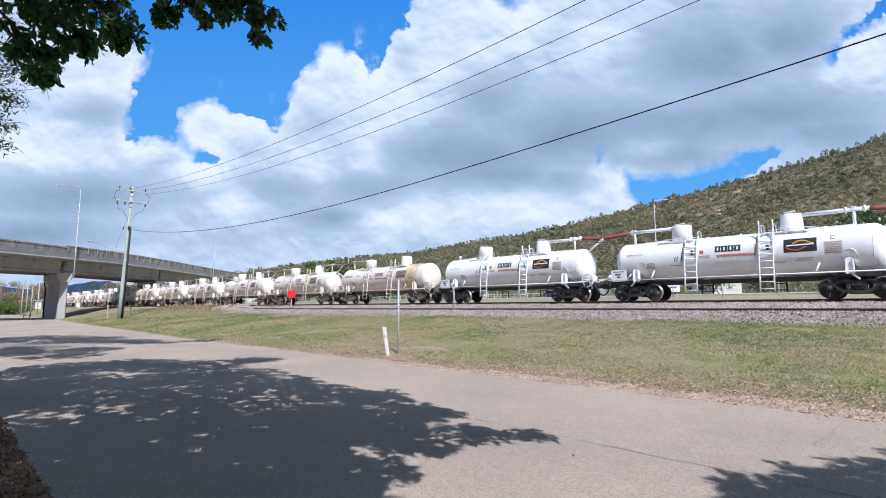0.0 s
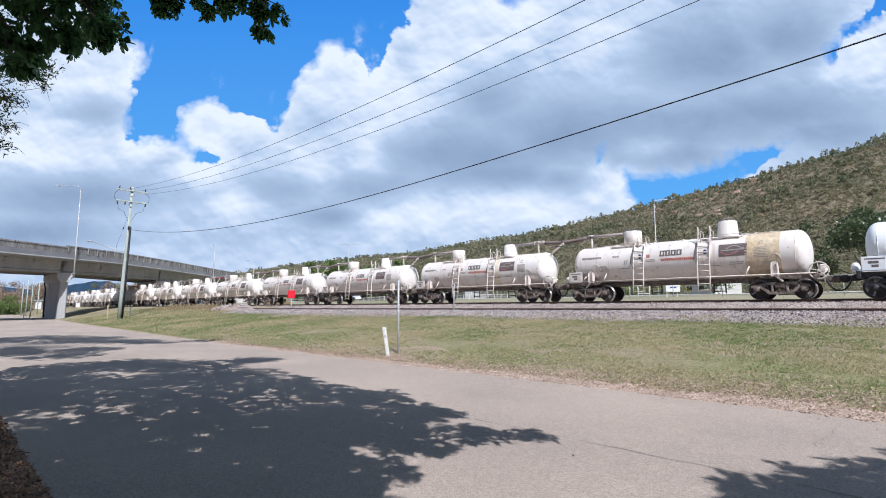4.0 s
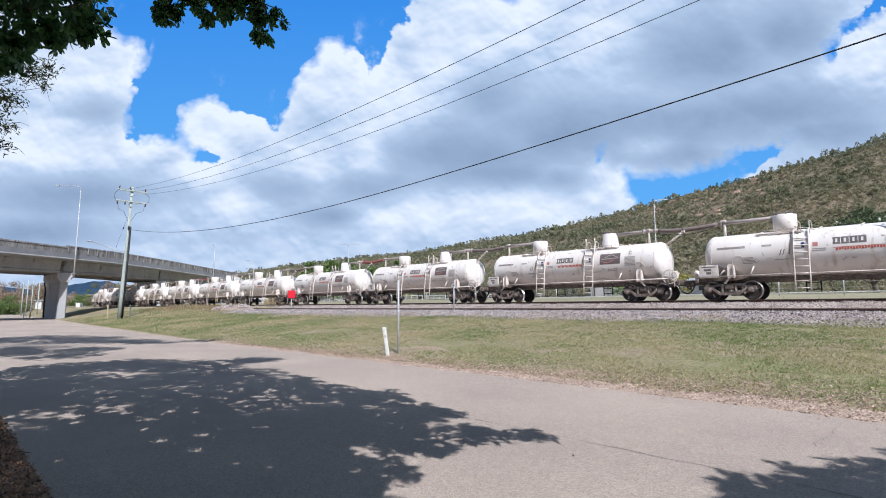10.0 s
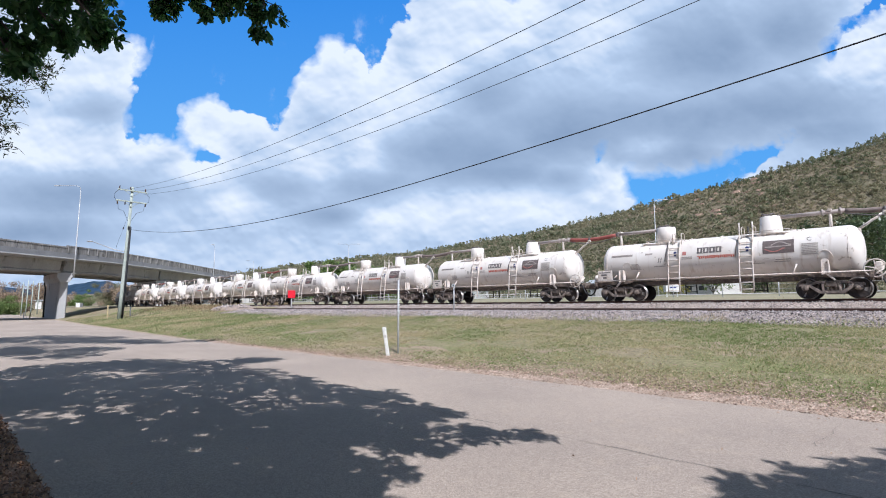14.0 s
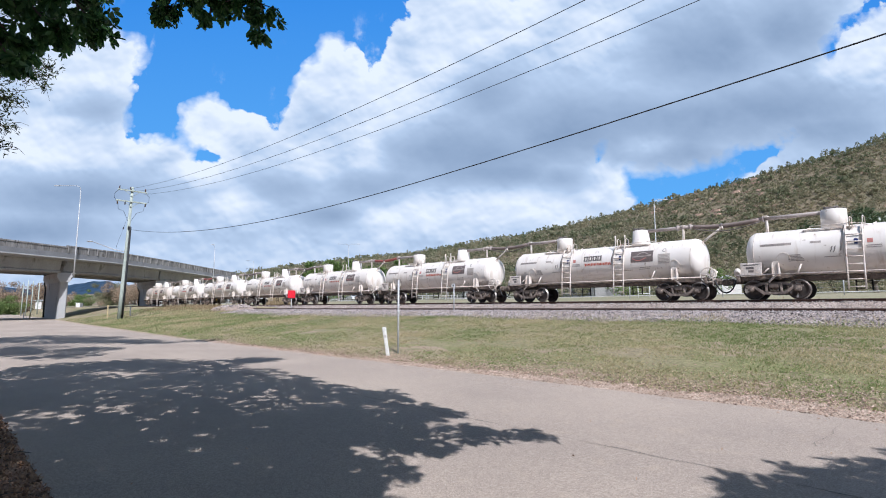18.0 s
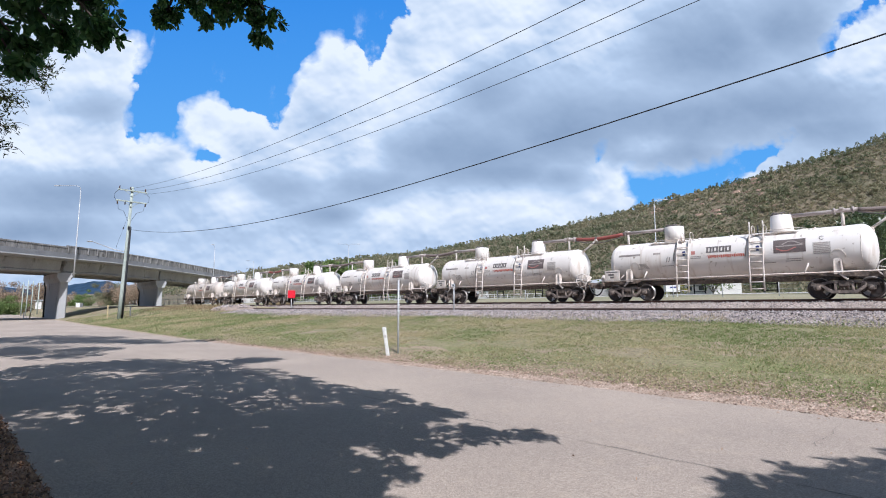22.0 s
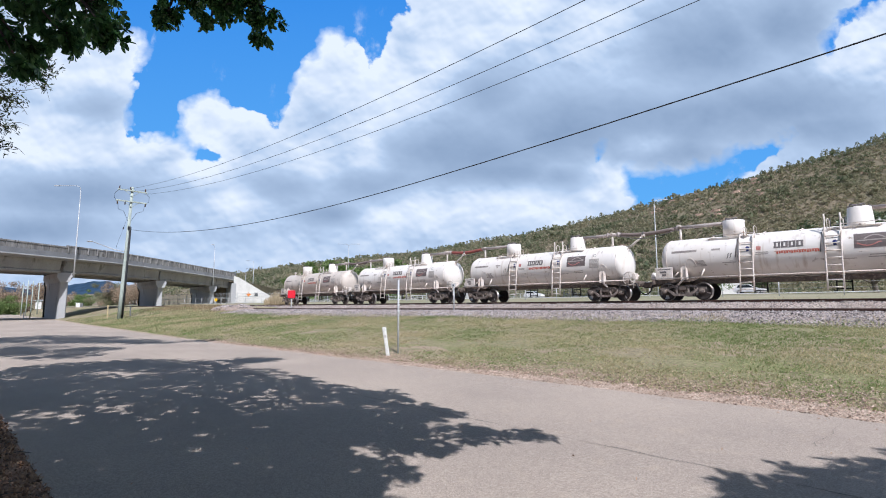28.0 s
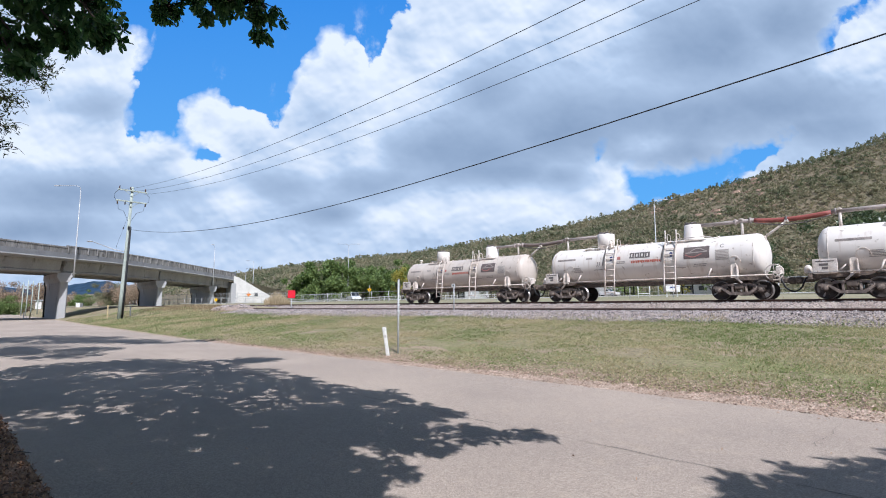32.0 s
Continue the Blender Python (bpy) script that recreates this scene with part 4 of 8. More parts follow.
def make_wagon(style, left_hose, right_hose, hose_red):
    clean = style == "clean"
    paint, steel = (WHITE, WHITE) if clean else ((GRIMED if style == "grimy" else CREAM), DUSTY)
    iron, wheel = (BLACK_AND_SHADE, BLACK_AND_SHADE) if clean else (BOGIE, WHEEL)
    lab = {"clean": "freshly painted white acid tank wagon with black bogies", "tan": "white tank wagon with a tan-stained end and grimy bogies",
           "streaked": "dusty cream-white acid tank wagon with a tan streak beside the ladder",
           "grimy": "grimy grey-tan acid tank wagon at the tail of the train",
           "dusty": "dusty cream-white acid tank wagon with brown grimy bogies"}[style]
    w = thing("tank_wagon", lab, "tank wagon", "tank wagons of the train")
    bm = bm_new()
    prof = []
    for i in range(9):
        a = math.pi / 2 * i / 8
        prof.append((-4.98 - 0.44 * math.cos(a), max(0.02, TANK_R * math.sin(a) ** 0.75)))
    for x in (-3.2, -1.95, -1.9, 1.15, 1.2, 3.4, 4.5, 4.56):
        prof.append((x, TANK_R - (0.006 if x in (-1.95, 1.15, 4.5) else 0.0)))
    for i in range(8, -1, -1):
        a = math.pi / 2 * i / 8
        prof.append((4.98 + 0.44 * math.cos(a), max(0.02, TANK_R * math.sin(a) ** 0.75)))
    spin(bm, (0, 0, TANK_Z), prof, "x", 48)
    tank = part("tank", bm, paint, w, "long cylindrical tank with dished ends")
    if style == "streaked":
        bm = bm_new()
        spin(bm, (0, 0, TANK_Z), [(1.62, TANK_R + 0.003), (1.98, TANK_R + 0.003)], "x", 48, caps=False)
        part("stained_band", bm, mat("pale_tan_stain", (0.74, 0.62, 0.42), (0.78, 0.70, 0.56), 0.5, scale=2.5, fine=8, bump=0.0), tank, "pale tan streak down the shell")
    if style == "tan":
        bm = bm_new()
        spin(bm, (0, 0, TANK_Z), [(3.15, TANK_R + 0.005), (3.9, TANK_R + 0.005), (4.45, TANK_R + 0.005)], "x", 48, caps=False)
        part("stained_band", bm, TAN, tank, "tan stained band of the shell")
    for x in (-5.0, -1.93, 1.17, 4.98):
        bm = bm_new()
        tube(bm, arc((x, 0, TANK_Z), TANK_R + 0.003, "x", 40), 0.010, 5, closed=True)
        part("weld_seam", bm, steel, tank)
    # underframe, in the dark bogie iron: shade below the tank put into colour
    bm = bm_new()
    box(bm, (0, 0, 0.86), (11.7, 0.42, 0.20), bevel=0.02)
    for e in (-1, 1):
        box(bm, (e * 5.62, 0, 0.90), (0.14, 2.2, 0.28), bevel=0.02)
        box(bm, (e * 4.35, 0, 0.92), (0.5, 1.8, 0.16), bevel=0.02)
        prism(bm, [(e * 5.55, 1.0), (e * 3.5, 1.0), (e * 3.8, 0.88), (e * 5.55, 0.80)], "y", -0.95, -0.90)
        prism(bm, [(e * 5.55, 1.0), (e * 3.5, 1.0), (e * 3.8, 0.88), (e * 5.55, 0.80)], "y", 0.90, 0.95)
    part("underframe", bm, iron, w, "steel centre sill and end beams")
    for s in (-1, 1):
        bm = bm_new()
        tube(bm, [(-5.65, s * 1.08, 1.03), (5.65, s * 1.08, 1.03)], 0.026, 7)
        part("side_rail", bm, steel, w, "thin white side rail")
        for x in (-3.45, 3.15):
            bm = bm_new()
            tube(bm, [(x, s * 1.08, 1.03), (x + 0.13, s * 0.93, 1.42)], 0.035, 6)
            part("rail_strut", bm, steel, w)
        for e in (-1, 1):
            bm = bm_new()
            xx = e * 4.22
            prism(bm, [(xx - 0.14, 0.95), (xx + 0.14, 0.95), (xx + 0.12, 1.52), (xx + 0.07, 1.58), (xx - 0.07, 1.58), (xx - 0.12, 1.52)], "y", s * 0.95, s * 1.0)
            prism(bm, [(xx - 0.14, 0.95), (xx - 0.11, 0.95), (xx - 0.09, 1.50), (xx - 0.12, 1.50)], "y", s * 0.80, s * 1.06)
            prism(bm, [(xx + 0.14, 0.95), (xx + 0.11, 0.95), (xx + 0.09, 1.50), (xx + 0.12, 1.50)], "y", s * 0.80, s * 1.06)
            tube(bm, [(xx, s * 1.0, 1.0), (xx + e * 0.28, s * 0.98, 0.72)], 0.045, 6)
            part("saddle_bracket", bm, steel, w, "upright saddle bracket that holds the tank")
            bm = bm_new()
            tube(bm, [side(xx + (0.02 if e > 0 else 0.30) + 0.25 * math.cos(a), -0.38 + 0.34 * math.sin(a), 0.01) if s < 0 else
                      side(xx + 0.25 * math.cos(a), -0.38 + 0.34 * math.sin(a), 0.01) * Vector((1, -1, 1)) for a in [math.pi * i / 10 for i in range(11)]], 0.012, 5)
            part("reinforcing_pad", bm, steel, w)
    for x, s in ((-1.58, -1), (1.47, -1), (-1.58, 1), (1.47, 1)):
        # far ladders get black iron: the tank's shade is put into their colour
        make_ladder(w, x, s, steel if s < 0 else BLACK_AND_SHADE, x > 0)
    # domes with walkways
    for x, name in ((-2.25, "valve_dome"), (2.28, "manway_dome")):
        bm = bm_new()
        r1 = 0.45 if x < 0 else 0.39
        rows = [(0, 0.45), (0.79, 0.445), (0.815, 0.42), (0.82, 0.04)] if x < 0 else [(0, 0.50), (0.14, 0.44), (0.78, 0.395), (0.81, 0.36), (0.82, 0.04)]
        spin(bm, (x, 0, TANK_Z + 0.86), rows, "z", 28)
        d = part(name, bm, steel if clean else CREAM, w, "upright white dome on the tank top")
        for k in range(8):
            a = k * math.pi / 4 + 0.3
            bm = bm_new()
            spin(bm, (x + r1 * 0.92 * math.cos(a), r1 * 0.92 * math.sin(a), TANK_Z + 1.66), [(0, 0.028), (0.07, 0.028)], "z", 6)
            part("lid_bolt", bm, INK_OLD if not clean else GREYPAINT, d)
        bm = bm_new()
        tube(bm, [(x - 0.30, -0.18, TANK_Z + 1.66), (x - 0.26, -0.2, TANK_Z + 1.78), (x - 0.05, -0.2, TANK_Z + 1.74), (x + 0.16, -0.12, TANK_Z + 1.79), (x + 0.2, -0.1, TANK_Z + 1.66)], 0.035, 6)
        box(bm, (x - 0.12, -0.22, TANK_Z + 1.72), (0.16, 0.12, 0.10), bevel=0.02)
        part("lid_fitting", bm, INK_OLD if not clean else GREYPAINT, d, "dark pipe fitting on the lid")
        bm = bm_new()
        for k in range(5):
            box(bm, (x - 0.15, -0.62 + 0.09 * k, TANK_Z + 0.86 - 0.0), (1.7, 0.06, 0.02))
        for xx in (x - 0.9, x - 0.1, x + 0.6):
            box(bm, (xx, -0.44, TANK_Z + 0.835), (0.05, 0.45, 0.04))
            tube(bm, [(xx, -0.62, TANK_Z + 0.84), (xx, -0.58, TANK_Z + 0.70)], 0.018, 5)
        part("walkway", bm, steel, w, "narrow slatted walkway beside the dome")
        bm = bm_new()
        for xx in ((x - 1.0, x - 0.55) if x > 0 else (x + 0.55, x + 0.95)):
            tube(bm, [(xx, -0.66, TANK_Z + 0.62), (xx, -0.66, TANK_Z + 1.22), (xx + 0.02, -0.55, TANK_Z + 1.26), (xx + 0.05, -0.40, TANK_Z + 1.20), (xx + 0.05, -0.40, TANK_Z + 0.8)], 0.02, 6)
        tube(bm, [(x - 0.75, -0.64, TANK_Z + 0.98), (x + 0.6, -0.64, TANK_Z + 1.0), (x + 0.95, -0.5, TANK_Z + 0.95), (x + 1.15, -0.45, TANK_Z + 0.83)], 0.018, 6)
        part("handrail", bm, steel, w, "bent tube handrail")
    for x in (-3.1, 0.35, 3.45, -1.0):
        bm = bm_new()
        tube(bm, [(x, -0.45, TANK_Z + 0.80), (x, -0.42, TANK_Z + 0.92), (x + 0.08, -0.3, TANK_Z + 0.97)], 0.03, 6)
        part("lifting_lug", bm, steel, w)
    if clean or style == "tan":
        bm = bm_new()
        tube(bm, [(-4.55, -0.32, TANK_Z + 0.95), (-2.8, -0.32, TANK_Z + 0.97)], 0.022, 6)
        tube(bm, [(-4.55, -0.32, TANK_Z + 0.95), (-4.6, -0.3, TANK_Z + 0.86)], 0.022, 6)
        part("top_rail", bm, steel, w, "thin grab rail along the tank top")
        bm = bm_new()
        tube(bm, [(2.9, -0.32, TANK_Z + 0.97), (4.4, -0.32, TANK_Z + 0.95), (4.45, -0.3, TANK_Z + 0.86)], 0.022, 6)
        part("top_rail", bm, steel, w, "thin grab rail along the tank top")
    # overhead transfer pipes
    pz = TANK_Z + 1.60
    pipe_m = WHITE if clean else PIPE
    if right_hose or clean:
        bm = bm_new()
        tube(bm, [(2.55, 0, pz), (4.9, 0, pz)], 0.085, 10)
        for x in (4.15, 4.75):
            spin(bm, (x, 0, pz), [(-0.03, 0.14), (0.03, 0.14)], "x", 14)
        part("transfer_pipe", bm, pipe_m, w, "overhead pipe from the dome")
        bm = bm_new()
        tube(bm, [(4.4, 0, TANK_Z + 0.9), (4.4, 0, pz + 0.05)], 0.06, 7)
        box(bm, (4.4, 0, pz + 0.08), (0.14, 0.3, 0.08), bevel=0.01)
        part("pipe_post", bm, steel, w)
        bm = bm_new()
        tube(bm, [(5.2, -0.12, TANK_Z + 0.72), (6.1, -0.06, pz - 0.22)], 0.055, 7)
        box(bm, (5.25, -0.12, TANK_Z + 0.70), (0.2, 0.2, 0.2), bevel=0.02)
        box(bm, (6.12, -0.05, pz - 0.2), (0.16, 0.16, 0.14), bevel=0.02)
        part("hose_arm", bm, steel, w, "slanting white bracket arm over the coupling")
    if left_hose:
        bm = bm_new()
        tube(bm, [(-2.5, 0, pz), (-4.9, 0, pz)], 0.085, 10)
        spin(bm, (-4.75, 0, pz), [(-0.03, 0.14), (0.03, 0.14)], "x", 14)
        part("transfer_pipe", bm, pipe_m, w, "overhead pipe from the dome")
        bm = bm_new()
        tube(bm, [(-4.62, 0, TANK_Z + 0.9), (-4.62, 0, pz + 0.05)], 0.06, 7)
        box(bm, (-4.62, 0, pz + 0.08), (0.14, 0.3, 0.08), bevel=0.01)
        part("pipe_post", bm, steel, w)
    else:
        bm = bm_new()
        tube(bm, [(-4.6, 0, TANK_Z + 0.9), (-4.6, 0, TANK_Z + 1.18)], 0.07, 8)
        spin(bm, (-4.6, 0, TANK_Z + 1.15), [(0, 0.13), (0.06, 0.13), (0.12, 0.07)], "z", 12)
        part("vent_valve", bm, steel, w, "small capped vent on the tank top")
    if right_hose:
        bm = bm_new()
        L_ = WAGON_PITCH
        pts = [(4.9 + (L_ - 9.8) * t, 0.03 * math.sin(6 * t), pz - 0.03 - 0.09 * math.sin(math.pi * t)) for t in [i / 14 for i in range(15)]]
        tube(bm, pts, 0.105, 9)
        part("transfer_hose", bm, HOSE_RED if hose_red else HOSE_GREY, w, "red hose between wagons" if hose_red else "grey-brown hose between wagons")
        bm = bm_new()
        tube(bm, [(p[0] * 1.0, -0.12, p[2] - 0.10 - 0.14 * math.sin(math.pi * i / 14)) for i, p in enumerate(pts)], 0.022, 5)
        spin(bm, (6.12, 0, pz - 0.12), [(-0.04, 0.14), (0.04, 0.14)], "x", 12)
        part("air_line", bm, INK_OLD, w)
    for x in (-4.35, 4.35):
        make_bogie(w, x, iron, wheel)
    # ends
    for e in (-1, 1):
        bm = bm_new()
        box(bm, (e * 5.88, 0, 0.80), (0.48, 0.18, 0.2), bevel=0.03)
        box(bm, (e * 6.16, 0.03 * e, 0.80), (0.27, 0.26, 0.3), bevel=0.05)
        part("coupler", bm, iron, w, "knuckle coupler")
        bm = bm_new()
        tube(bm, [(e * 5.65, -0.5, 0.92), (e * 5.85, -0.52, 0.86), (e * 6.0, -0.5, 0.50), (e * 6.14, -0.47, 0.36), (e * 6.29, -0.45, 0.31)], 0.035, 7)
        part("brake_hose", bm, BLACK, w, "hanging black air hose")
    bm = bm_new()
    tube(bm, arc((5.74, -1.06, 1.12), 0.33, "y", 26), 0.028, 6, closed=True)
    for k in range(5):
        a = 2 * math.pi * k / 5 + 0.4
        tube(bm, [(5.74, -1.03, 1.12), (5.74 + 0.33 * math.cos(a), -1.06, 1.12 + 0.33 * math.sin(a))], 0.018, 5)
    spin(bm, (5.74, -1.0, 1.12), [(-0.06, 0.05), (0.03, 0.06), (0.10, 0.05)], "y", 10)
    part("handbrake_wheel", bm, steel, w, "spoked white handbrake wheel")
    bm = bm_new()
    box(bm, (5.82, -0.55, 1.22), (0.22, 0.3, 0.34), bevel=0.04)
    tube(bm, [(5.7, -0.9, 0.9), (5.95, -0.7, 1.1), (5.95, -0.4, 1.3), (5.75, -0.2, 1.25)], 0.025, 6)
    tube(bm, [(5.66, -1.0, 0.72), (5.66, -1.0, 1.0), (5.9, -0.95, 1.0), (5.9, -0.95, 0.62)], 0.02, 6)
    part("brake_gear_box", bm, steel, w, "handbrake gear and grab rails at the wagon end")
    bm = bm_new()
    box(bm, (-5.12, -1.0, 1.27), (0.80, 0.06, 0.58), bevel=0.01)
    tube(bm, [(-4.7, -1.02, 1.05), (-4.45, -1.04, 1.30)], 0.03, 6)
    ip = part("information_plate", bm, steel, w, "pale plate with number bars")
    bm = bm_new()
    box(bm, (-5.12, -1.034, 1.47), (0.60, 0.006, 0.04))
    box(bm, (-5.16, -1.034, 1.34), (0.30, 0.006, 0.09))
    box(bm, (-5.12, -1.034, 1.20), (0.20, 0.006, 0.09))
    part("number_bars", bm, INK_OLD, ip)
    bm = bm_new()
    spin(bm, (-5.72, -0.7, 1.0), [(0, 0.09), (0.05, 0.14), (0.22, 0.15), (0.32, 0.11), (0.37, 0.05)], "z", 14)
    part("reservoir_cap", bm, steel, w, "round white fitting at the wagon end")
    # markings
    board_m, ink, red = (INK, INK, RED_OLD) if clean else (BOARD_OLD, INK_OLD, RED_OLD)
    bm = bm_new()
    decal(bm, 2.11, 3.24, -0.05, 0.53, 0.006)
    board = part("name_board", bm, board_m, w, "dark board with a swoosh emblem")
    bm = bm_new()
    stroke(bm, [(2.42 + 0.72 * t, 0.30 + 0.14 * math.sin(math.pi * min(1, t * 1.15))) for t in [i / 10 for i in range(11)]], 0.045, 0.010)
    part("upper_swoosh", bm, GOLD if clean else GREY_OLD, board)
    bm = bm_new()
    stroke(bm, [(2.20 + 0.72 * t, 0.15 - 0.12 * math.sin(math.pi * min(1, t * 1.1))) for t in [i / 10 for i in range(11)]], 0.045, 0.010)
    part("lower_swoosh", bm, RED_OLD if clean else RED_PALE, board)
    bm = bm_new()
    stroke(bm, [(2.2, 0.23), (3.14, 0.25)], 0.05, 0.012)
    part("name_bar", bm, WHITE if clean else GREY_OLD, board)
    for k in range(4):
        bm = bm_new()
        x0 = -0.50 + 0.265 * k
        stroke(bm, [(x0, 0.205), (x0 + 0.16, 0.205), (x0 + 0.16, 0.435), (x0, 0.435)], 0.075, 0.005, True)
        part("maker_block", bm, ink, w, "dark hollow block of a maker's mark")
    bm = bm_new()
    decal(bm, -0.53, 1.0, 0.03, 0.05)
    for k in range(17):
        decal(bm, -0.45 + 0.088 * k, -0.45 + 0.088 * k + 0.062, -0.08 + 0.015 * (k % 3), 0.02)
    tagged(part("red_line_bars", bm, red, w, "red line of illegible lettering under the mark"), kind="stuff")
    bm = bm_new()
    decal(bm, -1.19, -1.02, 0.14, 0.31)
    part("warning_label", bm, RED_OLD if clean else RED_PALE, w, "small square warning label")
    bm = bm_new()
    for a in (0.02, -0.05):
        decal(bm, -1.22, -0.76, a, a + 0.035)
    part("stencil_bars", bm, GREY_OLD, w, "grey bars of illegible stencilling")
    for x, a, n in ((-3.75, -0.42, 5), (-2.55, -0.33, 1), (1.6, -0.45, 1), (2.55, -0.33, 1), (2.5, -0.42, 1)):
        for k in range(n):
            bm = bm_new()
            decal(bm, x, x + 0.55 - 0.03 * k, a + 0.06 * k, a + 0.06 * k + 0.03)
            part("stencil_bar", bm, GREY_OLD, w)
    bm = bm_new()
    decal(bm, 3.47, 4.05, -0.18, 0.30, 0.003)
    dp = part("data_panel", bm, DATA_GREY, w, "pale grey panel of small data lines")
    for k in range(7):
        bm = bm_new()
        decal(bm, 3.5, 4.02 - 0.04 * (k % 2), -0.16 + 0.068 * k, -0.16 + 0.068 * k + 0.03, 0.007)
        part("data_line", bm, GREY_OLD, dp)
    words("C", 0.26, 3.66, 0.40, ink, w, "letter C in dark paint")
    if not clean:
        bm = bm_new()
        decal(bm, -4.75, -3.62, 0.26, 0.37, 0.003)
        part("dusty_patch", bm, GREY_OLD, w)
        bm = bm_new()
        decal(bm, -2.98, -2.62, 0.27, 0.36, 0.003)
        part("dusty_patch", bm, GREY_OLD, w)
    words("SULPHURIC ACID", 0.105, -4.68, 0.275, INK_OLD if clean else ink, w, "SULPHURIC ACID in dark capitals")
    bm = bm_new()
    for x in (-2.35, -2.24):
        stroke(bm, [(x, -0.14), (x + 0.05, -0.05), (x + 0.06, 0.06), (x + 0.1, 0.09)], 0.03)
    part("scrawl", bm, ink, w)
    for x in (-1.58, 1.47):
        bm = bm_new()
        spin(bm, side(x + 0.06, 0.28, 0.0), [(-0.012, 0.07), (0.0, 0.07)], "y", 12)
        box(bm, side(x + 0.06, 0.16, 0.0), (0.10, 0.02, 0.08))
        part("round_plate", bm, BLUEMARK, w, "small dark blue disc behind the ladder")
        bm = bm_new()
        tube(bm, [side(x - 0.33, 1.2, 0.02), side(x - 0.36, 0.75, 0.02), side(x - 0.38, 0.3, 0.02), side(x - 0.42, -0.1, 0.02)], 0.018, 5)
        part("drip_line", bm, INK_OLD, w)
    return w


# distance of the first wagon's board along the track, from the run of the whole train
RUN = (78.705, 76.100, -5.226, 2.316, 0.598, 0.0945)
WAGON_PITCH = 12.58
BOARD_AT = 2.675


def run_at(t):
    q = (t - 16) / 16
    return 1.016 * sum(c * q ** k for k, c in enumerate(RUN)) + 0.23 - BOARD_AT


WAGONS = []


def build_train():
    styles = [("clean", True, True, True), ("clean", False, True, True), ("tan", True, False, False), ("streaked", True, True, False)]
    styles += [("dusty", True, True, k in (7, 10, 13)) for k in range(4, 14)] + [("grimy", False, True, False)]
    made = {}
    for i, st in enumerate(styles):
        m = Matrix.Translation((run_at(0) - i * WAGON_PITCH, 25.85, 1.93))
        if st in made:
            w = copy_thing(made[st], m)
        else:
            w = make_wagon(*st)
            w.matrix_basis = m
            made[st] = w
        WAGONS.append(w)


build_train()
# ---- road bridge over the railway ----
R_EDGE = -52.0           # near edge of the deck, right of the viewpoint; the deck runs straight ahead


def deck_z(f):
    """Top of the deck slab along the bridge."""
    return lerp_rows(((20, 7.2), (40, 8.2), (59, 8.85), (80, 9.42), (96, 9.5), (122, 9.38), (160, 8.6), (240, 6.2)), f)


DECK_EDGE = mat("grey_deck_concrete", (0.30, 0.30, 0.31), (0.235, 0.235, 0.243), 0.85, scale=0.35, fine=9, grain=0.12, spots=(0.20, 0.19, 0.18), spot_at=0.62, stretch=(1, 1, 0.5), bump=0.2)
GIRDER = mat("stained_girder_concrete", (0.36, 0.34, 0.31), (0.28, 0.262, 0.238), 0.85, scale=0.4, fine=9, grain=0.12, spots=(0.19, 0.175, 0.155), spot_at=0.60, stretch=(1, 1, 0.6), bump=0.2)


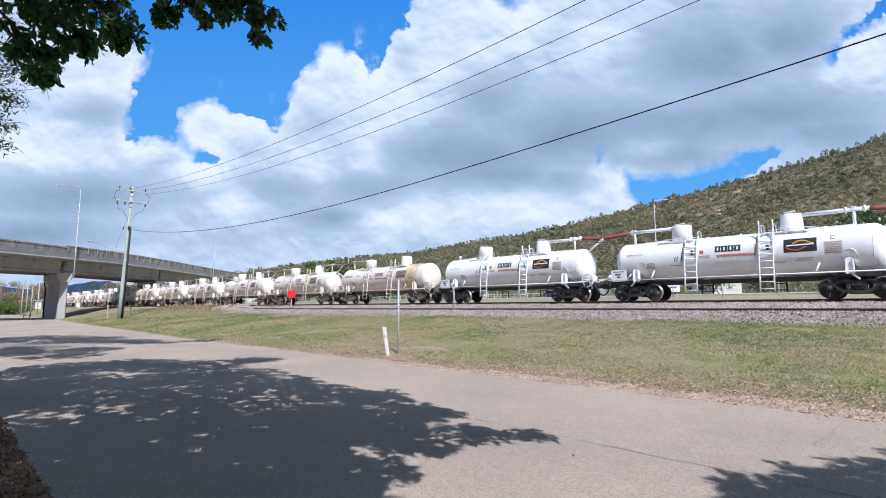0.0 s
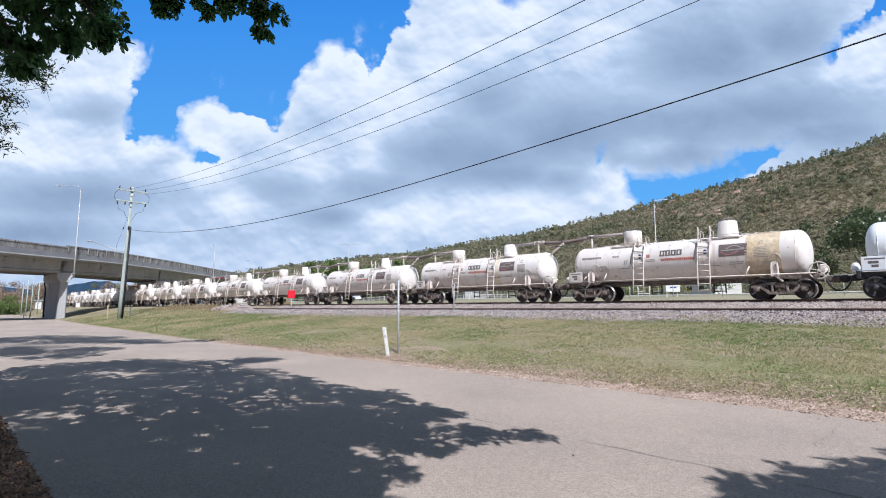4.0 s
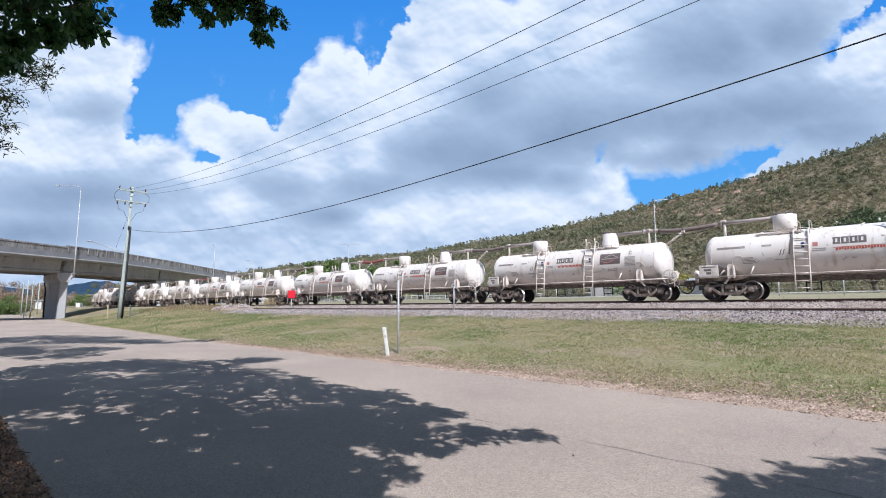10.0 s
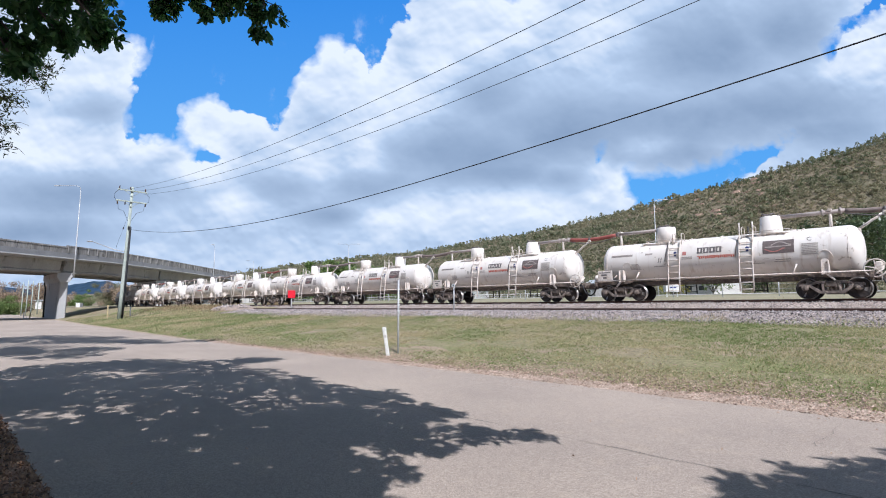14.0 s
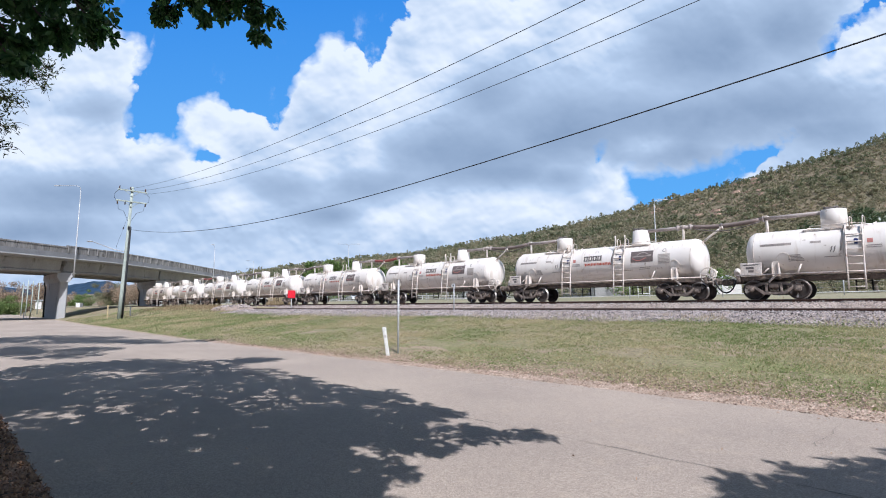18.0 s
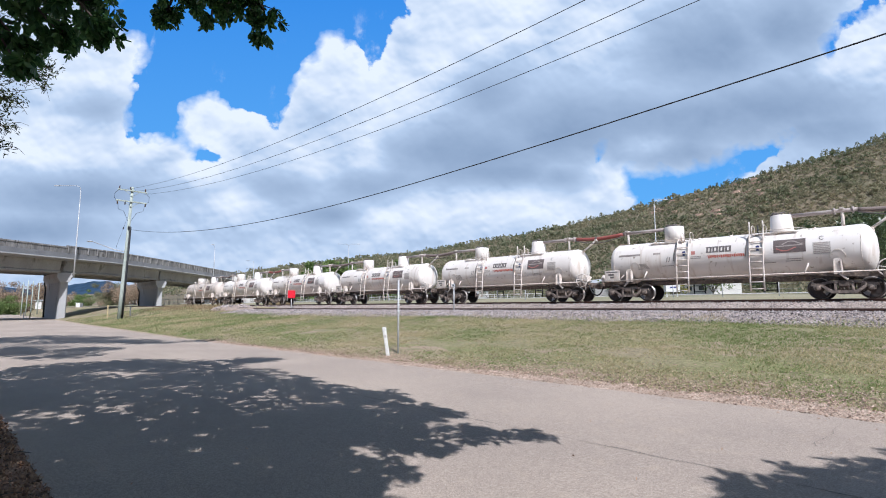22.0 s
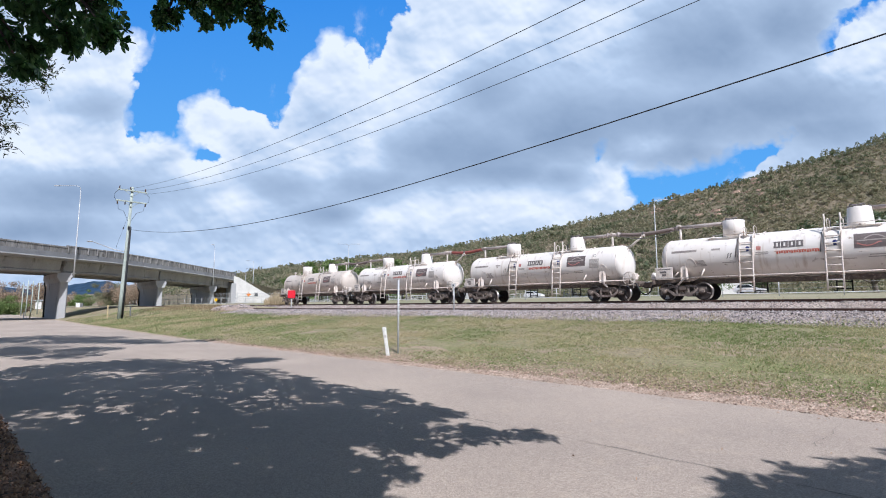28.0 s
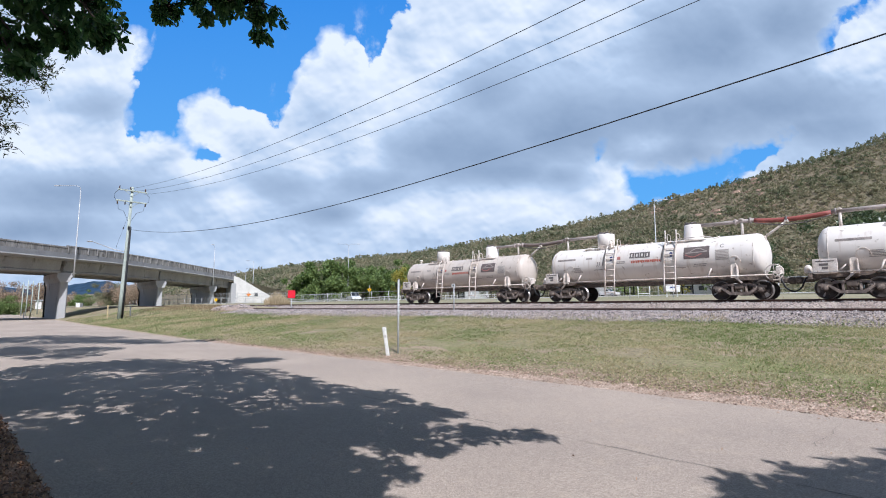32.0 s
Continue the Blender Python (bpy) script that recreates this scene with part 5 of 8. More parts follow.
def build_bridge():
    at = pose(*cam_to_world(0, 0), 0, 0, 0, 45)
    br = thing("road_bridge", "grey concrete girder road bridge crossing the railway", "bridge", at=at)
    width = 11.0
    fs = steps((18, 127, 2.0),)
    # deck slab with its edge beam
    bm = bm_new()
    prev = None
    for f in fs:
        z = deck_z(f)
        q = [(R_EDGE, z + 0.0), (R_EDGE, z - 0.75), (R_EDGE - 0.35, z - 1.0), (R_EDGE - width + 0.35, z - 1.0), (R_EDGE - width, z - 0.75), (R_EDGE - width, z)]
        row = [bm.verts.new((r, f, zz)) for r, zz in q]
        if prev:
            for k in range(6):
                bm.faces.new((prev[k], row[k], row[(k + 1) % 6], prev[(k + 1) % 6]))
        prev = row
    led = bm_new()
    prev_l = None
    for f in fs:
        z = deck_z(f)
        row = [led.verts.new((R_EDGE + dr, f, z + dz)) for dr, dz in ((0.0, -0.66), (0.10, -0.69), (0.10, -0.80), (-0.02, -0.83))]
        if prev_l:
            for k in range(3):
                led.faces.new((prev_l[k], prev_l[k + 1], row[k + 1], row[k]))
        prev_l = row
    part("drip_ledge", led, CONCRETE, br, "pale ledge along the foot of the edge beam")
    part("deck", bm, DECK_EDGE, br, "deck slab with a deep edge beam")
    # girders, span by span
    spans = ((20, 70.6), (71.2, 95.0), (95.6, 116.8), (117.4, 126.2))
    for a0, b0 in spans:
        for k in range(4):
            bm = bm_new()
            r = R_EDGE - 1.15 - k * 2.9
            a, b = a0 + (k * 2.9 if a0 > 20 else 0), b0 + k * 2.9
            prev = None
            for i in range(9):
                f = a + (b - a) * i / 8
                top = deck_z(f) - 1.0
                low = top - 1.75
                q = [(r, top), (r, top - 0.25), (r - 0.12, low + 0.35), (r, low + 0.25), (r, low), (r - 1.0, low), (r - 1.0, low + 0.25), (r - 0.88, low + 0.35), (r - 1.0, top - 0.25), (r - 1.0, top)]
                row = [bm.verts.new((rr, f, zz)) for rr, zz in q]
                if prev:
                    for j in range(10):
                        bm.faces.new((prev[j], row[j], row[(j + 1) % 10], prev[(j + 1) % 10]))
                else:
                    bm.faces.new(row)
                prev = row
            bm.faces.new(prev[::-1])
            part("girder", bm, GIRDER, br, "precast concrete girder")
    # parapet panels on both edges, taller over the railway
    f = 20.0
    n = 0
    while f < 127:
        for r in (R_EDGE - 0.14, R_EDGE - width + 0.14):
            hgt = 1.05 if f > 69.5 else 0.86
            bm = bm_new()
            fa, fb = f + 0.03, f + 1.97
            z0, z1 = deck_z(fa), deck_z(fb)
            for (s0, s1, zz, hh) in ((-0.14, 0.10, 0, hgt), (-0.16, 0.13, hgt - 0.16, 0.18)):
                q = []
                for ff, z in ((fa, z0), (fb, z1)):
                    q += [(r + s0, ff, z + zz), (r + s1, ff, z + zz), (r + s1 - 0.03, ff, z + zz + hh), (r + s0 + 0.03, ff, z + zz + hh)]
                v = [bm.verts.new(p) for p in q]
                for fc in ((0, 1, 2, 3), (7, 6, 5, 4), (0, 4, 5, 1), (1, 5, 6, 2), (2, 6, 7, 3), (3, 7, 4, 0)):
                    bm.faces.new([v[k] for k in fc])
            if f > 69.5 and r > R_EDGE - 1:
                rb = bm_new()
                box(rb, (r + 0.16, fa + 0.1, (z0 + z1) / 2 + 0.45), (0.10, 0.20, 0.9), bevel=0.02)
                part("parapet_rib", rb, CONCRETE_D, br)
            part("parapet_panel", bm, CONCRETE_D, br, "weather-stained parapet panel" if n < 2 else "")
            n += 1
        f += 2.0
    # piers: blade columns under hammerheads, set along the railway below the skewed deck
    for (pr, pf), gz in zip(((-53.0, 71.3), (-53.0, 95.8), (-53.0, 117.5)), (0.2, 1.6, 2.2)):
        cap_top = deck_z(pf + 4) - 2.78
        m = Matrix.Translation((pr, pf, 0)) @ Matrix.Rotation(radians(45), 4, "Z")
        bm = bm_new()
        prism(bm, [(-0.9, cap_top), (0.9, cap_top), (0.9, cap_top - 0.65), (0.55, cap_top - 1.3), (-0.55, cap_top - 1.3), (-0.9, cap_top - 0.65)], "y", 0.0, 12.6)
        cap = part("pier_cap", bm, CONCRETE, br, "hammerhead crossbeam of the pier")
        cap.matrix_basis = m
        bm = bm_new()
        q = [(-0.5, 0.75), (-0.38, 0.55), (0.38, 0.55), (0.5, 0.75), (0.5, 11.8), (0.38, 12.0), (-0.38, 12.0), (-0.5, 11.8)]
        prism(bm, q, "z", gz - 1.5, cap_top - 1.25)
        part("pier_column", bm, CONCRETE, br, "wide blade column").matrix_basis = m
        for k in range(4):
            bm = bm_new()
            for e in (-0.45, 0.45):
                box(bm, (e, 1.2 + k * 3.4, cap_top + 0.06), (0.4, 0.7, 0.12), bevel=0.02)
            part("bearing_pad", bm, BLACK, cap)
        bm = bm_new()
        tube(bm, [(-0.7, 12.8, cap_top + 1.6), (-0.7, 12.8, cap_top - 0.3), (-0.75, 12.3, cap_top - 1.2), (-0.65, 11.6, cap_top - 1.9), (-0.65, 11.5, gz)], 0.11, 8)
        part("drain_pipe", bm, BLACK, br, "black downpipe").matrix_basis = m
        bm = bm_new()
        tube(bm, [(0.8, -0.08, cap_top - 0.05), (0.95, -0.1, cap_top - 0.5), (0.7, -0.08, cap_top - 0.8)], 0.07, 7)
        part("service_pipe", bm, BLACK, cap)
    # abutment with a whitewashed wing wall sloping down with the embankment
    bm = bm_new()
    box(bm, (0, 6.4, 4.4), (1.2, 15.0, 6.6))
    part("abutment", bm, CONCRETE, br, "skewed abutment wall").matrix_basis = Matrix.Translation((R_EDGE - 0.6, 127.0, 0)) @ Matrix.Rotation(radians(45), 4, "Z")
    z0 = deck_z(126.5)
    wing = Matrix.Translation((R_EDGE, 126.4, 0)) @ Matrix.Rotation(math.atan2(4.0, 8.4), 4, "Z")
    bm = bm_new()
    prism(bm, [(0, 0.5), (0, z0 + 0.3), (1.2, z0 - 0.1), (9.3, 4.4), (9.3, 0.5)], "y", 0.0, 0.5)
    part("wing_wall", bm, WHITEWALL, br, "whitewashed sloping wing wall").matrix_basis = wing
    bm = bm_new()
    prism(bm, [(128, 0), (128, z0 - 0.4), (240, 4), (240, 0)], "x", R_EDGE - width, R_EDGE - 0.4)
    part("embankment", bm, MATS["dry_hillside"], br, "grassed approach embankment")
    bm = bm_new()
    box(bm, (3.6, -0.05, 5.0), (0.8, 0.06, 0.8), Matrix.Rotation(radians(45), 3, "Y"))
    part("warning_board", bm, mat("orange_sign", (0.65, 0.22, 0.03), (0.55, 0.18, 0.03), 0.5, bump=0), br, "orange diamond board on the wing wall").matrix_basis = wing
    bm = bm_new()
    box(bm, (5.4, -0.05, 5.0), (0.8, 0.06, 0.9))
    part("dark_plate", bm, INK, br).matrix_basis = wing
    return br


build_bridge()


# ---- poles, lamps and wires ----
def build_power_pole():
    p = thing("power_pole", "weathered grey timber power pole with two crossarms", "power pole", at=(-61.9, 14.0, 0.45))
    lean = (1.15, 0.1)
    h = 13.9

    def on(z):
        return Vector((lean[0] * z / h, lean[1] * z / h, z))
    bm = bm_new()
    tube(bm, [on(-0.5), on(3), on(7), on(h)], 0.225, 14, r1=0.13)
    part("shaft", bm, POLEWOOD, p, "tapered round timber shaft")
    bm = bm_new()
    tube(bm, [on(0) + Vector((0.20, 0.22, 0)), on(4) + Vector((0.18, 0.20, 0)), on(9.6) + Vector((0.12, 0.15, 0))], 0.10, 8)
    part("riser_conduit", bm, mat("dark_conduit", (0.022, 0.024, 0.028), (0.014, 0.015, 0.018), 0.7), p, "dark cable conduit strapped to the shaft")
    for z, w in ((13.45, 1.35), (12.3, 1.45)):
        c = on(z)
        bm = bm_new()
        box(bm, c + Vector((0.18, 0, 0)), (0.12, 2 * w, 0.14), bevel=0.01)
        for s in (-1, 1):
            tube(bm, [c + Vector((0.18, s * 0.75, 0)), c + Vector((0.12, 0, -0.6))], 0.02, 5)
        arm = part("crossarm", bm, POLEWOOD, p, "timber crossarm")
        for y in ((-w + 0.15, -0.2, w - 0.15) if z > 13 else (-w + 0.15, -0.6, w - 0.15)):
            bm = bm_new()
            sgn = 1 if z > 13 else -1
            spin(bm, c + Vector((0.18, y, 0.07 * sgn)), [(0, 0.03), (0.08 * sgn, 0.07), (0.11 * sgn, 0.045), (0.17 * sgn, 0.08), (0.21 * sgn, 0.045), (0.27 * sgn, 0.07), (0.33 * sgn, 0.03)], "z", 10)
            part("insulator", bm, mat("brown_porcelain", (0.11, 0.07, 0.05), (0.08, 0.05, 0.04), 0.25, bump=0), arm, "ribbed insulator")
    for s in (-1, 1):
        bm = bm_new()
        tube(bm, [on(13.4) + Vector((0.2, s * 1.25, 0)), on(13.0) + Vector((0.2, s * 1.6, 0)), on(12.5) + Vector((0.2, s * 1.6, 0)), on(12.1) + Vector((0.2, s * 1.25, 0)),
                  on(11.4) + Vector((0.15, s * 1.15, 0)), on(11.2) + Vector((0.1, s * 0.6, 0)), on(10.3) + Vector((0, s * 0.15, 0))], 0.02, 5)
        part("jumper_cable", bm, BLACK, p)
    bm = bm_new()
    box(bm, on(9.5) + Vector((0.05, 0.05, 0)), (0.28, 0.28, 0.4), bevel=0.03)
    tube(bm, [on(11.2), on(10.4) + Vector((-0.15, -0.22, 0)), on(8.6) + Vector((-0.35, -0.6, 0)), on(7.4) + Vector((-0.5, -0.85, 0))], 0.010, 5)
    box(bm, on(9.5) + Vector((-0.25, -0.41, 0)), (0.10, 0.10, 0.22), bevel=0.02)
    part("cable_joint", bm, BLACK, p)
    # lines run on along the railway to the next pole, out of view
    for y, low in ((13.05, 10.62), (14.5, 10.72), (15.45, 10.55)):
        pts = []
        for i in range(41):
            x = -61.2 + 94.5 * i / 40
            pts.append((x, y if i else 14.0 + (y - 14.0) * 0.9, low + 0.00148 * (x + 14) ** 2))
        bm = bm_new()
        tube(bm, pts, 0.012, 5)
        ob = part("power_line", bm, BLACK)
        tagged(ob, "thin sagging black power line above the bank", "power line", "lines on the pole", kind="")
    pts = [(x, 14.0, 6.73 + lerp_rows(((-14, 0.002), (-1, 0.00152), (40, 0.00152)), x) * (x + 21.5) ** 2) for x in [-61.0 + 94 * i / 40 for i in range(41)]]
    bm = bm_new()
    tube(bm, pts, 0.018, 6)
    ob = part("telephone_cable", bm, BLACK)
    tagged(ob, "thicker sagging black cable between the poles", "cable")
    p2 = copy_thing(p, pose(33.0, 14.0, 0.45))
    # the road lamp's arm on the pole
    bm = bm_new()
    a = on(7.0)
    tube(bm, [a, a + Vector((-0.6, -1.0, 0.25)), a + Vector((-1.7, -2.6, 0.98))], 0.045, 7)
    box(bm, a + Vector((-1.9, -2.9, 1.04)), (0.45, 0.4, 0.1), Matrix.Rotation(radians(45), 3, "Z"), bevel=0.03)
    part("road_lamp_arm", bm, GREYPAINT, p, "slanting lamp arm reaching over the road")


def build_lamp(label, foot, top_z, reach, arm_dir, double=False):
    lp = thing("street_lamp", label, "street lamp", "street lamps", at=foot)
    h = top_z - foot[2]
    bm = bm_new()
    tube(bm, [(0, 0, -0.5), (0, 0, 3.0), (0, 0, h - 0.6)], 0.11, 10, r1=0.055)
    box(bm, (0, 0, 0.1), (0.4, 0.4, 0.04))
    part("column", bm, GREYPAINT, lp, "tapered galvanised column")
    for s in ((1, -1) if double else (1,)):
        d = Vector((arm_dir[0], arm_dir[1], 0)).normalized() * s
        bm = bm_new()
        pts = [Vector((0, 0, h - 0.6)), Vector((0, 0, h - 0.2)) + d * 0.15, Vector((0, 0, h)) + d * 0.6, Vector((0, 0, h + 0.03)) + d * reach]
        tube(bm, pts, 0.045, 8)
        part("arm", bm, GREYPAINT, lp)
        bm = bm_new()
        c = Vector((0, 0, h + 0.02)) + d * (reach + 0.3)
        box(bm, c, (0.75, 0.24, 0.12), Matrix.Rotation(math.atan2(d.y, d.x), 3, "Z"), bevel=0.04)
        part("lamp_head", bm, GREYPAINT, lp, "flat grey lamp head")
    return lp


RIGHT = (C45, C45)


def lamp_at(label, r, f, z0, top, reach, side_, double=False):
    x, y = cam_to_world(r, f)
    return build_lamp(label, (x, y, z0), top, reach, (RIGHT[0] * side_, RIGHT[1] * side_), double)


build_power_pole()
lamp_at("tall galvanised street lamp fixed to the bridge edge", -51.6, 71.0, 6.3, 18.9, 3.2, -1)
lamp_at("galvanised street lamp on the bridge", -51.5, 114.0, 7.2, 15.8, 0.2, -1)
lamp_at("tall street lamp with two arms beyond the tracks", -28.0, 150.0, 4.2, 20.5, 2.6, 1, True)
lamp_at("tall street lamp beyond the rail fence", 30.4, 72.0, 3.2, 17.1, 1.3, 1)
lamp_at("thin lamp column by the bridge abutment", -59.0, 152.0, 5.0, 13.5, 1.5, 1)
lamp_at("thin lamp column beyond the abutment", -56.0, 150.0, 5.0, 15.5, 1.5, -1)
# ---- fences, posts and signs beyond the tracks ----
def build_fence():
    """Low pipe-and-mesh fence along the far side of the railway."""
    fn = thing("rail_fence", "low galvanised pipe fence with thin wires along the railway", "fence", at=(0, 36.0, 0))
    bm = bm_new()
    tube(bm, [(0, 0, -0.3), (0, 0, 1.15)], 0.032, 7)
    spin(bm, (0, 0, 1.15), [(0, 0.036), (0.03, 0.02)], "z", 7)
    post = finish("fence_post", bm, GREYPAINT)
    x = -150.0
    while x < 24:
        o = new("fence_post", post)
        o.parent = fn
        o.location = (x, 0, land(x, 36) + 0.0)
        o.rotation_euler = (radians(random.uniform(-1.5, 1.5)), radians(random.uniform(-1.5, 1.5)), 0)
        x += 3.1
    for z, r in ((0.18, 0.03), (1.12, 0.022)):
        bm = bm_new()
        tube(bm, [(x, 0, land(x, 36) + z) for x in steps((-150, 24, 3.1))], r, 6)
        part("pipe_rail", bm, POSTWHITE if z < 0.5 else GREYPAINT, fn, "painted lower rail" if z < 0.5 else "galvanised top rail")
    # thin horizontal wires between the posts
    for z in (0.45, 0.75):
        bm = bm_new()
        tube(bm, [(x, 0, land(x, 36) + z) for x in steps((-60, 24, 3.1))], 0.005, 4)
        part("fence_wire", bm, GREYPAINT, fn)
    # white road barrier past the bridge end
    wf = thing("white_barrier", "white painted post-and-rail barrier beside the far road", "barrier")
    bm = bm_new()
    box(bm, (0, 0, 0.4), (0.10, 0.12, 1.0), bevel=0.01)
    pm = finish("barrier_post", bm, POSTWHITE)
    for i in range(58):
        r = -52 + i * 1.25
        f = 132.0 - i * 0.55
        X, Y = cam_to_world(r, f)
        o = new("barrier_post", pm)
        o.parent = wf
        o.location = (X, Y, land(X, Y) + 0.1)
        o.rotation_euler = (0, radians(8), radians(60))
    pts = []
    for i in range(58):
        X, Y = cam_to_world(-52 + i * 1.25, 132.0 - i * 0.55)
        pts.append((X, Y, land(X, Y) + 0.92))
    bm = bm_new()
    tube(bm, pts, 0.06, 6)
    part("barrier_rail", bm, POSTWHITE, wf)
    bm = bm_new()
    tube(bm, [(x, y, z - 0.45) for x, y, z in pts], 0.05, 6)
    part("barrier_rail", bm, GREYPAINT, wf)
    # tall mesh fence under the bridge
    mf = thing("mesh_fence", "tall grey mesh security fence under the bridge", "fence")
    bm = bm_new()
    tube(bm, [(0, 0, 0), (0, 0, 2.3), (0.12, -0.12, 2.6)], 0.04, 6)
    pm = finish("mesh_post", bm, GREYPAINT)
    fx = []
    for i in range(26):
        X, Y = cam_to_world(-66 + i * 1.7, 112.0 + 0.5 * i)
        o = new("mesh_post", pm)
        o.parent = mf
        o.location = (X, Y, land(X, Y))
        fx.append((X, Y, land(X, Y)))
    for z in (0.1, 1.2, 2.3):
        bm = bm_new()
        tube(bm, [(a, b, c + z) for a, b, c in fx], 0.03, 5)
        part("mesh_rail", bm, GREYPAINT, mf)
    bm = bm_new()
    for (a, b) in zip(fx, fx[1:]):
        for k in range(10):
            t = k / 10
            p = Vector(a).lerp(Vector(b), t)
            tube(bm, [p + Vector((0, 0, 0.1)), p + Vector((0, 0, 2.3))], 0.012, 3, caps=False)
    part("mesh_wires", bm, GREYPAINT, mf)


def build_posts():
    # leaning white guide post and the steel post beside it
    g = thing("guide_post", "leaning white plastic road guide post on the verge", "guide post", at=(-12.5, 10.1, 0.09))
    bm = bm_new()
    m = Matrix.Rotation(radians(-11), 3, Vector((-C45, C45, 0)))
    prof = [(-0.055, -0.012), (-0.04, 0.012), (0.04, 0.012), (0.055, -0.012), (0.03, -0.02), (-0.03, -0.02)]
    rows = []
    for z, k in ((-0.15, 1), (0.5, 1), (0.78, 1.05), (0.86, 1.25), (0.90, 1.1)):
        rows.append([bm.verts.new(m @ Vector((u * k, v * k, z))) for u, v in prof])
    for A, B in zip(rows, rows[1:]):
        for i in range(6):
            bm.faces.new((A[i], A[(i + 1) % 6], B[(i + 1) % 6], B[i]))
    bm.faces.new(rows[-1])
    ob = part("post_blade", bm, POSTWHITE, g, "white flexible blade")
    ob.rotation_euler = (0, 0, radians(45))
    bm = bm_new()
    box(bm, m @ Vector((-0.0, -0.025, 0.62)), (0.06, 0.008, 0.09))
    o2 = part("reflector", bm, mat("dull_reflector", (0.55, 0.50, 0.47), (0.45, 0.42, 0.40), 0.3, bump=0), g, "dull reflector strip")
    o2.rotation_euler = (0, 0, radians(45))
    s = thing("steel_post", "bare galvanised steel post standing in the grass", "post", at=(-12.5, 10.5, 0.13))
    bm = bm_new()
    tube(bm, [(0, 0, -0.3), (0, 0, 1.2), (-0.01, 0.0, 2.32)], 0.031, 10)
    part("tube", bm, GREYPAINT, s, "round galvanised tube")
    bm = bm_new()
    spin(bm, (-0.01, 0, 2.32), [(0, 0.034), (0.03, 0.034), (0.035, 0.01)], "z", 10)
    part("cap", bm, GREYPAINT, s)
    bm = bm_new()
    spin(bm, (0, 0, 1.25), [(0, 0.037), (0.1, 0.037)], "z", 10)
    part("clamp", bm, GREYPAINT, s)
    # marker by the track
    k = thing("track_marker", "slim grey track marker with a small white plate", "track marker", at=(-20.6, 21.5, 1.38))
    bm = bm_new()
    tube(bm, [(0, 0, -0.2), (0, 0, 1.45)], 0.035, 7)
    part("stake", bm, GREYPAINT, k)
    bm = bm_new()
    box(bm, (0, -0.04, 1.5), (0.22, 0.02, 0.18), Matrix.Rotation(radians(35), 3, "Z"), bevel=0.008)
    pl = part("plate", bm, GREYPAINT, k, "pale grey plate")
    bm = bm_new()
    box(bm, (0.0, -0.056, 1.5), (0.08, 0.008, 0.10), Matrix.Rotation(radians(35), 3, "Z"))
    part("number_bar", bm, INK, pl)
    # red board by the line
    rb = thing("red_board", "square bright red board on a post by the line", "sign", at=(*cam_to_world(-13.95, 47.0), 1.5))
    bm = bm_new()
    tube(bm, [(0, 0, -0.2), (0, 0, 0.9)], 0.04, 7)
    part("stake", bm, GREYPAINT, rb)
    bm = bm_new()
    box(bm, (0, 0, 1.33), (0.68, 0.03, 0.70), Matrix.Rotation(radians(45), 3, "Z"), bevel=0.01)
    part("panel", bm, REDSIGN, rb, "flat red panel")
    # short timber and white marker posts near the pole
    for r, f, h, mm, lab in ((-36.2, 55.3, 1.55, mat("yellowed_post", (0.55, 0.44, 0.24), (0.45, 0.36, 0.2), 0.7), "yellowish timber marker post"), (-34.8, 57.0, 1.1, POSTWHITE, "short white marker post"),
                             (-58, 72, 1.0, mat("yellowed_post", (0.5, 0.4, 0.25)), "yellowish timber marker post"), (-60.5, 74, 1.0, POSTWHITE, "short white marker post")):
        X, Y = cam_to_world(r, f)
        o = thing("marker_post", lab, "marker post", at=(X, Y, land(X, Y) if X > -60 else min(land(X, Y), 0.7)))
        bm = bm_new()
        box(bm, (0, 0, h / 2 - 0.1), (0.11, 0.11, h + 0.2), bevel=0.015)
        part("stump", bm, mm, o)
    # yellow diamond road sign
    sg = thing("diamond_sign", "yellow diamond warning sign on a post by the far road", "sign", at=(*cam_to_world(-20.2, 140), 4.4))
    bm = bm_new()
    tube(bm, [(0, 0, -0.3), (0, 0, 3.4)], 0.05, 7)
    part("stake", bm, GREYPAINT, sg)
    bm = bm_new()
    box(bm, (0, -0.03, 2.2), (0.9, 0.03, 0.9), Matrix.Rotation(radians(45), 3, "Z") @ Matrix.Rotation(radians(45), 3, "Y"), bevel=0.02)
    p = part("panel", bm, YELLOW, sg, "yellow diamond panel")
    bm = bm_new()
    for dz in (-0.12, 0.12):
        box(bm, (0.035, -0.075, 2.2 + dz), (0.22, 0.03, 0.16), Matrix.Rotation(radians(45), 3, "Z"))
    part("symbol", bm, INK, p)
    rs = thing("round_sign", "round yellow sign board under the bridge", "sign", at=(*cam_to_world(-43.6, 98), 2.6))
    bm = bm_new()
    tube(bm, [(0, 0, -0.6), (0, 0, 0.4)], 0.05, 7)
    part("stake", bm, GREYPAINT, rs)
    bm = bm_new()
    spin(bm, (0, 0, 0.55), [(-0.03, 0.34), (0.0, 0.34)], "y", 18)
    o = part("disc", bm, YELLOW, rs)
    o.rotation_euler = (0, 0, radians(45))
